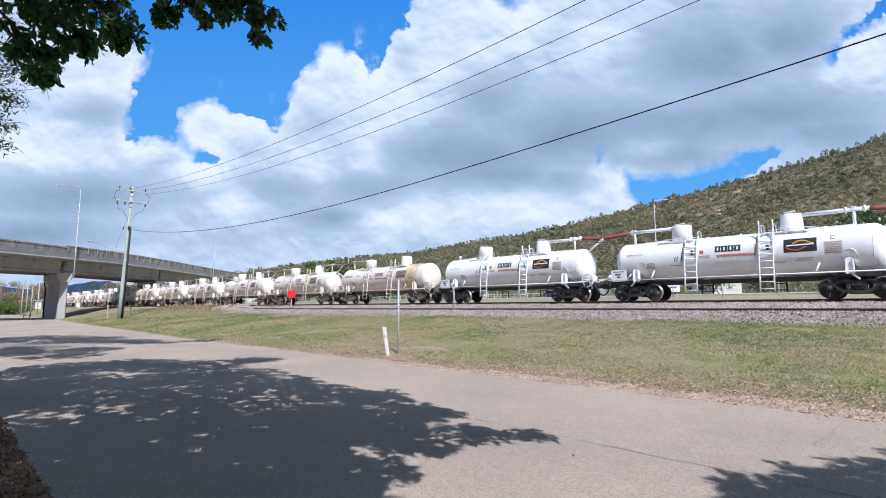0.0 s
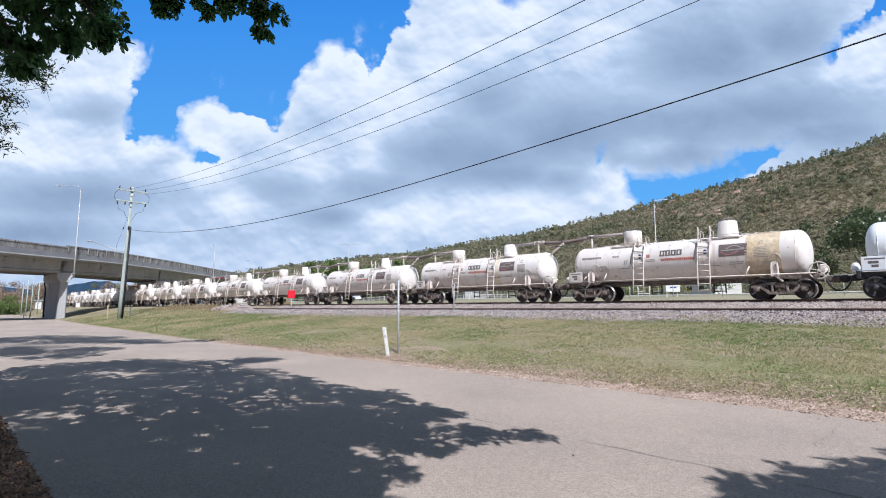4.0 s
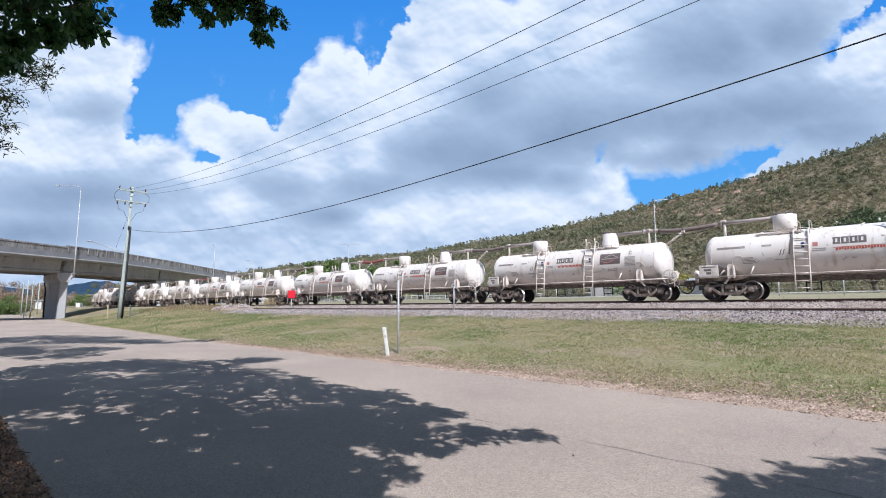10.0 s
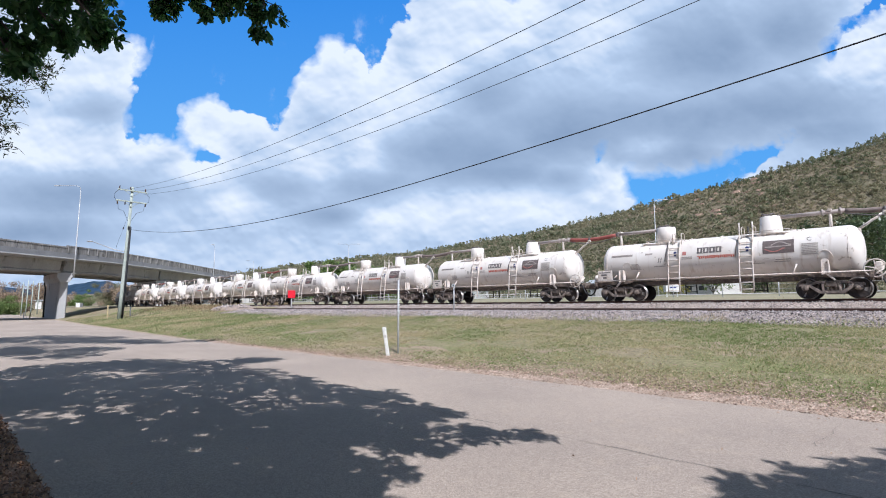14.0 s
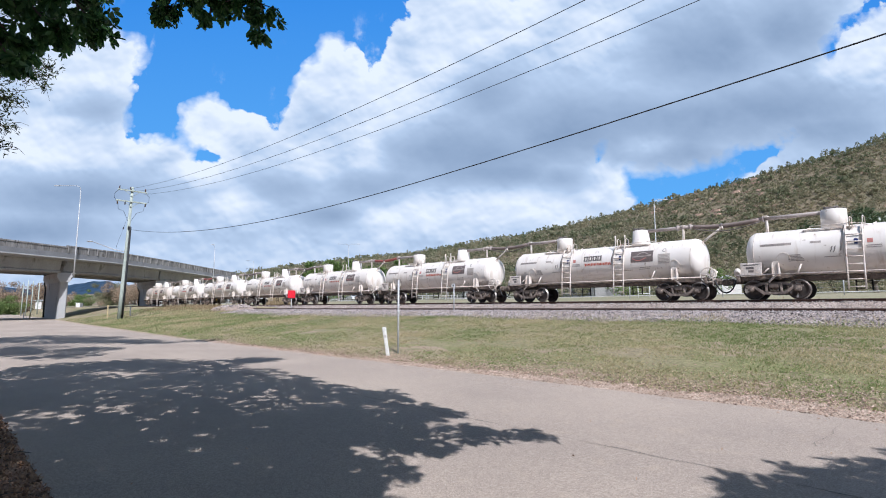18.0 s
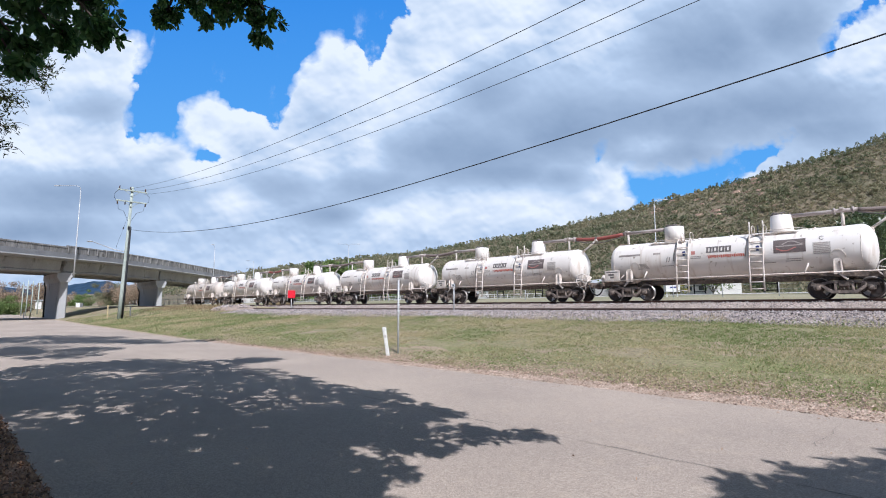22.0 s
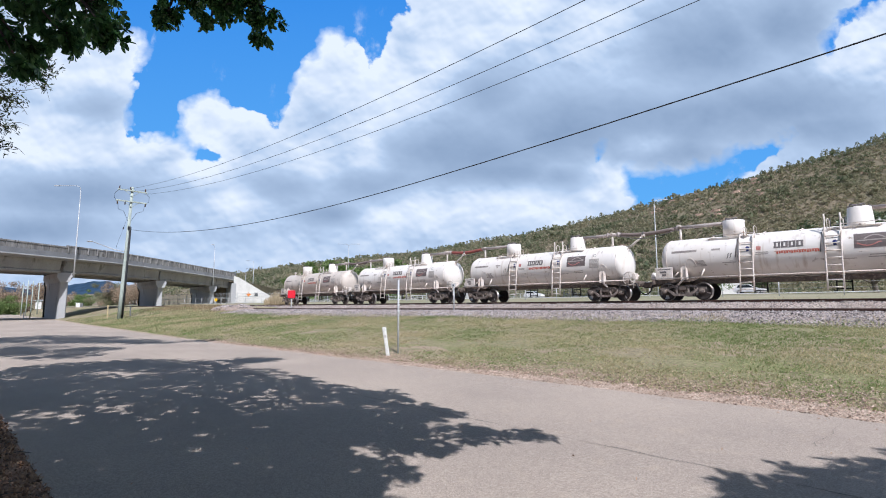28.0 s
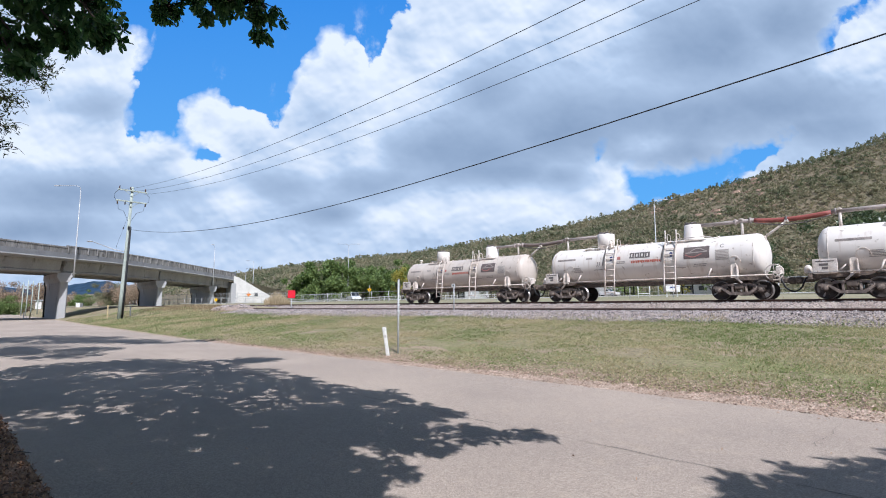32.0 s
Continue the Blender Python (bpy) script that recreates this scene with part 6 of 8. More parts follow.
    # bundle of poles beyond the bridge on the verge
    for r, f, h in ((-87.3, 106, 6.6), (-84.7, 104, 6.9), (-84.5, 105, 6.8), (-82.4, 104, 6.5)):
        X, Y = cam_to_world(r, f)
        o = thing("timber_post", "tall bare grey pole beyond the bridge", "pole", "bare poles", at=(X, Y, 0.3))
        bm = bm_new()
        tube(bm, [(0, 0, -0.3), (0, 0, h)], 0.11, 8, r1=0.085)
        part("shaft", bm, POLEWOOD, o)


build_fence()
build_posts()


# ---- vehicles and buildings beyond the tracks ----
def build_car(label, m, body_col, ute=False, size=(4.5, 1.8, 1.5)):
    paint = mat("car_paint_" + label.split()[0], body_col, tuple(c * 0.9 for c in body_col), 0.3, scale=2, fine=10, bump=0)
    glass = mat("dark_car_glass", (0.03, 0.035, 0.04), (0.02, 0.024, 0.028), 0.12, scale=2, fine=10, bump=0)
    c = thing("car", label, "car", "cars on the far road", at=m)
    L_, W, H = size
    bm = bm_new()
    prism(bm, [(-L_ / 2, 0.35), (-L_ / 2 + 0.05, 0.85), (-L_ / 2 + 0.3, 0.95), (L_ / 2 - 1.3, 0.98), (L_ / 2 - 0.15, 0.78), (L_ / 2, 0.45), (L_ / 2 - 0.1, 0.3), (-L_ / 2 + 0.1, 0.28)], "y", -W / 2, W / 2)
    bmesh.ops.bevel(bm, geom=bm.edges[:], offset=0.06, segments=2, affect="EDGES")
    part("body", bm, paint, c, "car body")
    bm = bm_new()
    back = -0.2 if ute else -L_ / 2 + 0.35
    prism(bm, [(back, 0.94), (back + 0.3, H - 0.04), (back + 0.6, H), (L_ / 2 - 2.1, H), (L_ / 2 - 1.25, 0.96)], "y", -W / 2 + 0.12, W / 2 - 0.12)
    bmesh.ops.bevel(bm, geom=bm.edges[:], offset=0.05, segments=1, affect="EDGES")
    part("cabin", bm, paint, c)
    for s in (-1, 1):
        bm = bm_new()
        prism(bm, [(back + 0.22, 1.0), (back + 0.42, H - 0.1), (L_ / 2 - 2.15, H - 0.1), (L_ / 2 - 1.5, 1.0)], "y", s * (W / 2 - 0.125), s * (W / 2 - 0.11))
        part("side_window", bm, glass, c, "dark side glass")
        for e in (-1, 1):
            bm = bm_new()
            spin(bm, (e * L_ * 0.31, s * (W / 2 - 0.1), 0.32), [(-0.1, 0.30), (-0.08, 0.33), (0.08, 0.33), (0.1, 0.30)], "y", 16)
            wheel = part("wheel", bm, BLACK, c)
            bm = bm_new()
            spin(bm, (e * L_ * 0.31, s * (W / 2 + 0.005), 0.32), [(-0.01, 0.19), (0.01, 0.18)], "y", 12)
            part("rim", bm, GREYPAINT, wheel)
    bm = bm_new()
    prism(bm, [(L_ / 2 - 1.22, 1.0), (L_ / 2 - 1.98, H - 0.06), (L_ / 2 - 1.96, H - 0.04), (L_ / 2 - 1.18, 1.01)], "y", -W / 2 + 0.2, W / 2 - 0.2)
    part("windscreen", bm, glass, c)
    for s in (-1, 1):
        bm = bm_new()
        box(bm, (L_ / 2 - 0.1, s * (W / 2 - 0.3), 0.68), (0.12, 0.35, 0.14), bevel=0.02)
        part("headlight", bm, POSTWHITE, c)
        bm = bm_new()
        box(bm, (-L_ / 2 + 0.06, s * (W / 2 - 0.2), 0.78), (0.1, 0.25, 0.16), bevel=0.02)
        part("tail_light", bm, REDSIGN, c)
    return c


def build_shed(label, at, size, wall_col, roof_col):
    s = thing("shed", label, "building", at=at)
    w, d, h = size
    wm = mat("wall_" + label.split()[0], wall_col, tuple(c * 0.88 for c in wall_col), 0.8, scale=0.6, fine=10)
    rm = mat("roof_" + label.split()[0], roof_col, tuple(c * 0.85 for c in roof_col), 0.5, metal=0.3, scale=0.6, fine=10)
    bm = bm_new()
    box(bm, (0, 0, h / 2), (w, d, h))
    part("wall", bm, wm, s)
    bm = bm_new()
    prism(bm, [(-d / 2 - 0.4, h), (0, h + d * 0.16), (d / 2 + 0.4, h), (d / 2 + 0.4, h - 0.12), (0, h + d * 0.16 - 0.14), (-d / 2 - 0.4, h - 0.12)], "x", -w / 2 - 0.4, w / 2 + 0.4)
    part("roof", bm, rm, s, "low gabled metal roof")
    for k in range(int(w // 4)):
        bm = bm_new()
        box(bm, (-w / 2 + 2 + 4 * k, -d / 2 - 0.03, h * 0.5), (1.6, 0.08, 1.1))
        part("window", bm, INK, s)
    bm = bm_new()
    box(bm, (w / 2 - 1.2, -d / 2 - 0.04, 1.05), (1.0, 0.1, 2.1))
    part("door", bm, GREYPAINT, s)
    return s


def place_rf(r, f, up=0.0, turn=0.0):
    X, Y = cam_to_world(r, f)
    return pose(X, Y, land(X, Y) + up, 0, 0, turn)


build_shed("white low building beyond the far road", place_rf(38, 130, 0, -30), (16, 8, 3.0), (0.30, 0.295, 0.285), (0.62, 0.62, 0.60))
build_shed("grey-roofed shed beyond the far road", place_rf(66, 128, 0, -30), (14, 8, 3.2), (0.60, 0.58, 0.54), (0.50, 0.51, 0.52))
build_shed("pale shed near the trees", place_rf(8, 150, 0, -30), (12, 7, 2.8), (0.42, 0.42, 0.40), (0.66, 0.66, 0.66))
build_shed("cream hut far past the bridge", place_rf(-98, 158, 0, -30), (4, 3, 2.4), (0.60, 0.58, 0.54), (0.66, 0.66, 0.66))
build_shed("tiny hut far along the road", place_rf(-112, 180, 0, -30), (5, 4, 2.6), (0.7, 0.7, 0.68), (0.66, 0.66, 0.66))
CAR_A = build_car("white utility parked by the far road", place_rf(-19.2, 110, 0.1, -20), (0.75, 0.75, 0.74), True, (5.0, 1.9, 1.8))
build_shed("narrow white kiosk past the bridge", place_rf(-102.5, 130, 0, -30), (1.3, 1.3, 2.2), (0.72, 0.71, 0.68), (0.6, 0.6, 0.6))
eq = thing("equipment_cabinet", "small white trackside equipment cabinet past the bridge", "cabinet", at=place_rf(-86.0, 121, 0, -30))
bm = bm_new()
box(bm, (0, 0, 0.5), (1.7, 0.9, 1.1), bevel=0.03)
part("body", bm, POSTWHITE, eq, "white steel body")
bm = bm_new()
box(bm, (0, 0, 1.09), (1.8, 1.0, 0.08), bevel=0.02)
part("lid", bm, GREYPAINT, eq)
bm = bm_new()
box(bm, (-0.4, -0.46, 0.5), (0.7, 0.03, 0.9))
part("door", bm, POSTWHITE, eq)


def build_far_road():
    xs = steps((-700, -120, 20), (-120, 60, 4), (60, 300, 30))
    ys = [87.5, 90, 92.5, 95]
    o = grid_sheet("far_road", xs, ys, lambda x, y: land(x, y) + 0.08, ASPHALT)
    tagged(o, "grey sealed road beyond the railway", "road", kind="structure")


build_far_road()
# cars that pass along the far road: label, colour, time and place along the road
PASSING = []
for label, col, ute, t0, s0 in (("white hatchback driving on the far road", (0.76, 0.76, 0.75), False, 27.5, -30.5), ("blue wagon driving on the far road", (0.05, 0.07, 0.19), False, 2.0, -31.0),
                                ("white sedan driving on the far road", (0.74, 0.74, 0.73), False, 30.5, -29.0), ("red-striped white utility driving on the far road", (0.72, 0.70, 0.68), True, 32.0, -48.0)):
    y = 93.6
    car = build_car(label, pose(s0, y, land(s0, y) + 0.08), col, ute)
    PASSING.append((car, t0, s0, y))
# small car that crosses the bridge
VAN = build_car("teal hatchback crossing the bridge", pose(*cam_to_world(-55.5, 74), deck_z(74), 0, 0, -45), (0.05, 0.22, 0.25), False, (4.2, 1.7, 1.55))
# white meter cabinet and pipe gate by the fence
cb = thing("meter_cabinet", "white painted metal cabinet beside the fence", "cabinet", at=place_rf(17.6, 39.2, 0, 45))
bm = bm_new()
box(bm, (0, 0, 0.72), (1.1, 0.45, 0.7), bevel=0.02)
box(bm, (-0.4, 0, 0.2), (0.08, 0.08, 0.5))
box(bm, (0.4, 0, 0.2), (0.08, 0.08, 0.5))
body = part("body", bm, POSTWHITE, cb, "white box on two legs")
bm = bm_new()
box(bm, (0.0, -0.235, 0.72), (0.5, 0.012, 0.10))
part("label_bar", bm, BLUEMARK, body)
gt = thing("pipe_gate", "white pipe gate frame beside the cabinet", "gate", at=place_rf(15.6, 39.6, 0, 45))
for x in (-0.45, 0.45):
    bm = bm_new()
    tube(bm, [(x, 0, -0.2), (x, 0, 1.25)], 0.04, 8)
    part("gate_post", bm, POSTWHITE, gt)
bm = bm_new()
tube(bm, [(-0.45, 0, 1.1), (0.45, 0, 1.1)], 0.03, 8)
tube(bm, [(-0.45, 0, 0.3), (0.45, 0, 0.3)], 0.03, 8)
part("gate_bar", bm, POSTWHITE, gt)
# ---- trees ----
def leaf_cloud(rng, centres, count, size, squash=0.8, long=2.2, droop=0.0):
    """Leaf blades strewn through balls (x, y, z, radius): each a folded four-cornered blade."""
    verts, faces = [], []
    cs = np.array(centres, float)
    wts = cs[:, 3] ** 2
    pick = rng.choice(len(cs), count, p=wts / wts.sum())
    d = rng.normal(size=(count, 3))
    d /= np.linalg.norm(d, axis=1)[:, None]
    rad = rng.random(count) ** 0.45
    pos = cs[pick, :3] + d * (rad * cs[pick, 3])[:, None] * np.array((1, 1, squash))
    ax = rng.normal(size=(count, 3))
    ax[:, 2] -= droop
    ax /= np.linalg.norm(ax, axis=1)[:, None]
    bx = np.cross(ax, rng.normal(size=(count, 3)))
    bx /= np.linalg.norm(bx, axis=1)[:, None]
    s = size * rng.uniform(0.65, 1.3, count)
    for p, a, b, k in zip(pos, ax, bx, s):
        n = len(verts)
        l, w = a * k, b * k / long
        verts += [tuple(p), tuple(p + l * 0.45 + w * 0.5), tuple(p + l), tuple(p + l * 0.45 - w * 0.5)]
        faces.append((n, n + 1, n + 2, n + 3))
    return verts, faces


def limb(bm, a, b, r0, r1, rng, bend=0.15, n=5):
    a, b = Vector(a), Vector(b)
    ln = (b - a).length
    off = Vector(rng.normal(size=3)) * bend * ln
    pts = [a.lerp(b, t) + off * math.sin(math.pi * t) for t in [i / n for i in range(n + 1)]]
    tube(bm, pts, r0, 7, r1=r1)
    return pts


def build_tree(name, label, at, height, spread, leaf, seed, leaves=2600, size=0.35, trunk_h=0.3, category="tree", group=""):
    rng = np.random.default_rng(seed)
    t = thing(name, label, category, group, at=at)
    bm = bm_new()
    top = Vector((rng.normal() * 0.2, rng.normal() * 0.2, height * trunk_h))
    limb(bm, (0, 0, -0.3), top, 0.05 * height ** 0.8, 0.035 * height ** 0.8, rng, 0.03)
    balls = []
    for k in range(9):
        a = k * 2.4 + rng.random()
        rr = spread * (0.35 + 0.5 * rng.random())
        z = height * (trunk_h + 0.12 + (0.80 - trunk_h) * rng.random())
        rr *= 1.0 if z < height * 0.7 else 0.65
        tip = Vector((rr * math.cos(a), rr * math.sin(a), z))
        limb(bm, top * rng.uniform(0.6, 1.0), tip, 0.02 * height ** 0.8, 0.008 * height ** 0.8, rng, 0.1)
        balls.append((*tip, spread * rng.uniform(0.28, 0.45)))
        for j in range(3):
            off = Vector(rng.normal(size=3)) * spread * 0.28
            balls.append((*(tip + off), spread * rng.uniform(0.14, 0.28)))
    part("trunk", bm, BARK, t, "trunk with spreading limbs")
    v, f = leaf_cloud(rng, balls, leaves, size)
    c = new("crown", mesh_from("crown", v, f, leaf))
    c.parent = t
    return t


def tree_rf(name, label, r, f, h, s, leaf, seed, **kw):
    X, Y = cam_to_world(r, f)
    return build_tree(name, label, (X, Y, land(X, Y) - 0.1), h, s, leaf, seed, **kw)


# green trees beyond the tracks
for i, (r, f, h, s) in enumerate(((-41, 150, 10.0, 5.0), (-37, 152, 12.2, 5.6), (-31.5, 150, 12.6, 6.0), (-25.5, 154, 13.2, 6.2), (-20, 156, 12.6, 6.0), (-15, 160, 11.5, 5.5))):
    tree_rf("tree", "broad dark green tree in a row beyond the far road", r, f, h, s, LEAF_FAR, 20 + i, leaves=8000, size=0.8, trunk_h=0.1, group="row of trees")
tree_rf("tree", "yellow-green tree beside the row", -11.2, 140, 9.0, 3.9, LEAF_YEL, 31, leaves=2000, size=0.6, trunk_h=0.25)
tree_rf("tree", "large dark glossy tree beyond the fence", 52, 61, 10.5, 6.0, LEAF_DARK, 40, leaves=9000, size=0.42, trunk_h=0.15)
tree_rf("tree", "dark leafy tree beyond the fence", 61, 66, 10.0, 5.5, LEAF_DARK, 41, leaves=6000, size=0.42, trunk_h=0.15)
tree_rf("tree", "green tree on the foot of the hill", 58, 92, 8.0, 4.5, LEAF_DARK, 42, leaves=2600, size=0.5, trunk_h=0.15)
for i, (r, f, h, s, lf) in enumerate(((30, 112, 4.5, 3.5, LEAF_HILL), (38, 108, 4.0, 3.4, LEAF_FAR), (47, 104, 4.6, 3.6, LEAF_YEL), (53, 100, 5.0, 3.4, LEAF_FAR), (20, 118, 4.5, 3.6, LEAF_HILL), (11, 124, 4.5, 3.4, LEAF_HILL),
                                      (2, 130, 4.6, 3.6, LEAF_HILL), (64, 104, 5.5, 4.0, LEAF_HILL), (74, 96, 5.5, 4.0, LEAF_HILL), (-6, 134, 4.6, 3.6, LEAF_HILL), (43, 118, 5.2, 4.0, LEAF_HILL), (26, 126, 5.0, 4.0, LEAF_HILL))):
    tree_rf("shrub", "rounded scrubby bush at the foot of the hill", r, f, h, s, lf, 50 + i, leaves=900, size=0.5, trunk_h=0.1, category="shrub", group="bushes")
# dry scrub past the bridge
for i, (r, f, h, s, lf) in enumerate(((-112, 132, 6.0, 4.5, LEAF_DRY), (-120, 130, 6.4, 5, LEAF_DRY), (-104, 134, 5.4, 4.4, LEAF_DRY), (-128, 140, 6.4, 5, LEAF_HILL), (-97, 150, 5.0, 4, LEAF_HILL), (-99, 170, 4.5, 4.0, LEAF_FAR),
                                      (-110, 175, 4.5, 4.0, LEAF_FAR), (-92, 148, 6.0, 4.5, LEAF_DRY), (-84, 140, 6.2, 4.5, LEAF_DRY), (-142, 200, 4.0, 4.0, LEAF_FAR), (-64, 165, 5, 4, LEAF_HILL), (-72, 160, 6, 4, LEAF_DRY),
                                      (-140, 150, 6, 5, LEAF_DRY), (-150, 160, 6, 5, LEAF_HILL), (-66, 170, 5.5, 4, LEAF_DRY), (-106, 122, 2.6, 4.0, LEAF_FAR), (-117, 126, 2.8, 4.4, LEAF_FAR))):
    tree_rf("scrub_tree", "dry reddish scrub tree in the distance", r, f, h * 0.92, s * 1.25, lf, 80 + i, leaves=12000, size=0.32, trunk_h=0.04, category="tree", group="scrub trees")


def build_straw_bush():
    """Tuft of tall pale grass by the line."""
    rng = np.random.default_rng(9)
    X, Y = -57.3, 29.2
    t = thing("grass_clump", "tall clump of pale straw grass beside the track", "grass clump", at=(X, Y, land(X, Y)))
    v, f = [], []
    for i in range(1600):
        a, rr = rng.random() * 6.28, 1.5 * rng.random() ** 0.6
        p = np.array((rr * math.cos(a) * 1.4, rr * math.sin(a) * 0.7, 0.0))
        h = rng.uniform(0.6, 1.9) * (1.15 - rr / 2.2)
        tip = p + np.array((math.cos(a) * 0.35 * rr + rng.normal() * 0.15, math.sin(a) * 0.2, h))
        n = len(v)
        v += [tuple(p + (0.05, 0.02, 0)), tuple(p - (0.05, 0.02, 0)), tuple(tip)]
        f.append((n, n + 1, n + 2))
    c = new("blades", mesh_from("blades", v, f, STRAW))
    c.parent = t


build_straw_bush()


def build_hill_scrub():
    """Open scrub and small trees all over the hillside."""
    rng = np.random.default_rng(12)
    chunks = []
    n_done = 0
    while n_done < 23000:
        a = rng.uniform(-0.62, 1.05)
        k = rng.random() ** 0.8
        r_guess = a * 500
        fr = lerp_rows([(q[0], q[1]) for q in RIDGE], r_guess)
        for _ in range(3):
            fr = lerp_rows([(q[0], q[1]) for q in RIDGE], a * fr)
        f = fr * (0.37 + 0.66 * k)
        r = a * f
        if f > fr * 0.88 and rng.random() < 0.55:
            continue
        if noise.noise(Vector((r * 0.016, f * 0.016, 4))) < -0.28 and rng.random() < 0.45:
            continue
        z = hill_height(r, f)
        if z < 4:
            continue
        X, Y = cam_to_world(r, f)
        rad = rng.uniform(0.5, 1.35) * (1.0 + f / 900) * (1.9 if rng.random() < 0.10 else 0.9)
        tall = rad * rng.uniform(0.9, 1.5)
        count = 16 if f > 330 else 26
        d = rng.normal(size=(count, 3))
        d /= np.linalg.norm(d, axis=1)[:, None]
        pos = d * rng.random((count, 1)) ** 0.4 * np.array((rad, rad, tall * 0.55)) + np.array((X, Y, z + tall * 0.75))
        s = rad * (0.42 if f > 330 else 0.32)
        u = rng.normal(size=(count, 3))
        u *= (s * rng.uniform(0.5, 1.1, count) / np.linalg.norm(u, axis=1))[:, None]
        w = np.cross(u, rng.normal(size=(count, 3)))
        w *= (s * rng.uniform(0.4, 0.9, count) / np.linalg.norm(w, axis=1))[:, None]
        chunks.append(np.stack((pos - u, pos + w, pos + u, pos - w), 1).reshape(-1, 3))
        n_done += 1
    # pale tussocks and low heath between the bushes, lying close to the slope
    pads = []
    for i in range(26000):
        a = rng.uniform(-0.62, 1.05)
        fr = 500.0
        for _ in range(4):
            fr = lerp_rows([(q[0], q[1]) for q in RIDGE], a * fr)
        f = fr * (0.37 + 0.63 * rng.random() ** 0.8)
        r = a * f
        z = hill_height(r, f)
        X, Y = cam_to_world(r, f)
        rad = rng.uniform(0.5, 1.3) * (0.8 + f / 700)
        n = 7
        pos = rng.normal(size=(n, 3)) * np.array((rad, rad, rad * 0.28)) * 0.8 + np.array((X, Y, z + rad * 0.3))
        ang = rng.random(n) * 6.28
        u = np.stack((np.cos(ang), np.sin(ang), rng.normal(size=n) * 0.45), 1) * (rad * rng.uniform(0.25, 0.55, n))[:, None]
        v = np.stack((-np.sin(ang), np.cos(ang), rng.normal(size=n) * 0.45), 1) * (rad * rng.uniform(0.2, 0.45, n))[:, None]
        pads.append(np.stack((pos - u, pos + v, pos + u, pos - v), 1).reshape(-1, 3))
    verts = np.concatenate(pads).tolist()
    faces = np.arange(len(verts)).reshape(-1, 4).tolist()
    heath = leaf_mat("dry_heath", (0.18, 0.19, 0.10), (0.42, 0.345, 0.225), 0.85, 0.4, patch=0.015)
    o = new("hill_heath", mesh_from("hill_heath", verts, faces, heath))
    tagged(o, "pale dry heath and tussocks between the bushes of the hill", "heath", kind="stuff")
    verts = np.concatenate(chunks).tolist()
    faces = np.arange(len(verts)).reshape(-1, 4).tolist()
    o = new("hill_scrub", mesh_from("hill_scrub", verts, faces, LEAF_HILL))
    tagged(o, "olive green open scrub covering the hill", "scrub", kind="stuff")
    # small trees along the crest, clear of the scrub
    verts, faces = [], []
    for i in range(320):
        a = rng.uniform(-0.40, 0.95)
        fr = 500.0
        for _ in range(4):
            fr = lerp_rows([(q[0], q[1]) for q in RIDGE], a * fr)
        f = fr * rng.uniform(0.93, 1.03)
        r = a * f
        X, Y = cam_to_world(r, f)
        z = hill_height(r, f)
        hgt = rng.uniform(2.6, 6.6) * (0.8 + f / 2500)
        cr = hgt * rng.uniform(0.28, 0.46)
        q = len(verts)
        w = 0.12 + f / 6000
        verts += [(X - w, Y - w, z - 1), (X + w, Y + w, z - 1), (X + w * 0.6, Y + w * 0.6, z + hgt * 0.8), (X - w * 0.6, Y - w * 0.6, z + hgt * 0.8)]
        faces.append((q, q + 1, q + 2, q + 3))
        for k in range(44):
            d = rng.normal(size=3)
            d *= rng.random() ** 0.4 / np.linalg.norm(d)
            p = np.array((X, Y, z + hgt * (0.62 if k % 3 else 0.88))) + d * np.array((cr * 1.0, cr * 1.0, cr * 0.85)) * (1.0 if k % 3 else 0.6)
            u, v_ = rng.normal(size=3) * cr * 0.16, rng.normal(size=3) * cr * 0.16
            q = len(verts)
            verts += [tuple(p - u), tuple(p + v_), tuple(p + u), tuple(p - v_)]
            faces.append((q, q + 1, q + 2, q + 3))
    o = new("crest_trees", mesh_from("crest_trees", verts, faces, LEAF_HILL))
    tagged(o, "thin small trees along the crest of the hill", "trees", kind="stuff")
    # bare granite slabs near the crest
    verts, faces = [], []
    for i in range(46):
        a = rng.uniform(0.42, 0.66)
        fr = 480.0
        for _ in range(4):
            fr = lerp_rows([(q[0], q[1]) for q in RIDGE], a * fr)
        f = fr * rng.uniform(0.84, 0.99)
        r = a * f
        X, Y = cam_to_world(r, f)
        z = hill_height(r, f)
        s = rng.uniform(1.2, 3.4)
        ring = []
        n = len(verts)
        for k in range(7):
            an = k * 0.9
            verts.append((X + s * math.cos(an) * rng.uniform(0.7, 1.2) * 1.5, Y + s * math.sin(an) * rng.uniform(0.7, 1.2), z - 0.9))
        for k in range(7):
            an = k * 0.9
            verts.append((X + 0.6 * s * math.cos(an) * 1.5, Y + 0.6 * s * math.sin(an), z + 0.55 * s * rng.uniform(0.6, 1)))
        faces.append(tuple(range(n + 7, n + 14)))
        for k in range(7):
            faces.append((n + k, n + (k + 1) % 7, n + 7 + (k + 1) % 7, n + 7 + k))
    o = new("granite_slabs", mesh_from("granite_slabs", verts, faces, mat("pink_granite", (0.44, 0.30, 0.22), (0.32, 0.21, 0.155), 0.9, scale=0.3, fine=3)))
    tagged(o, "bare pinkish granite slabs on the hill", "rocks", kind="stuff")


build_hill_scrub()
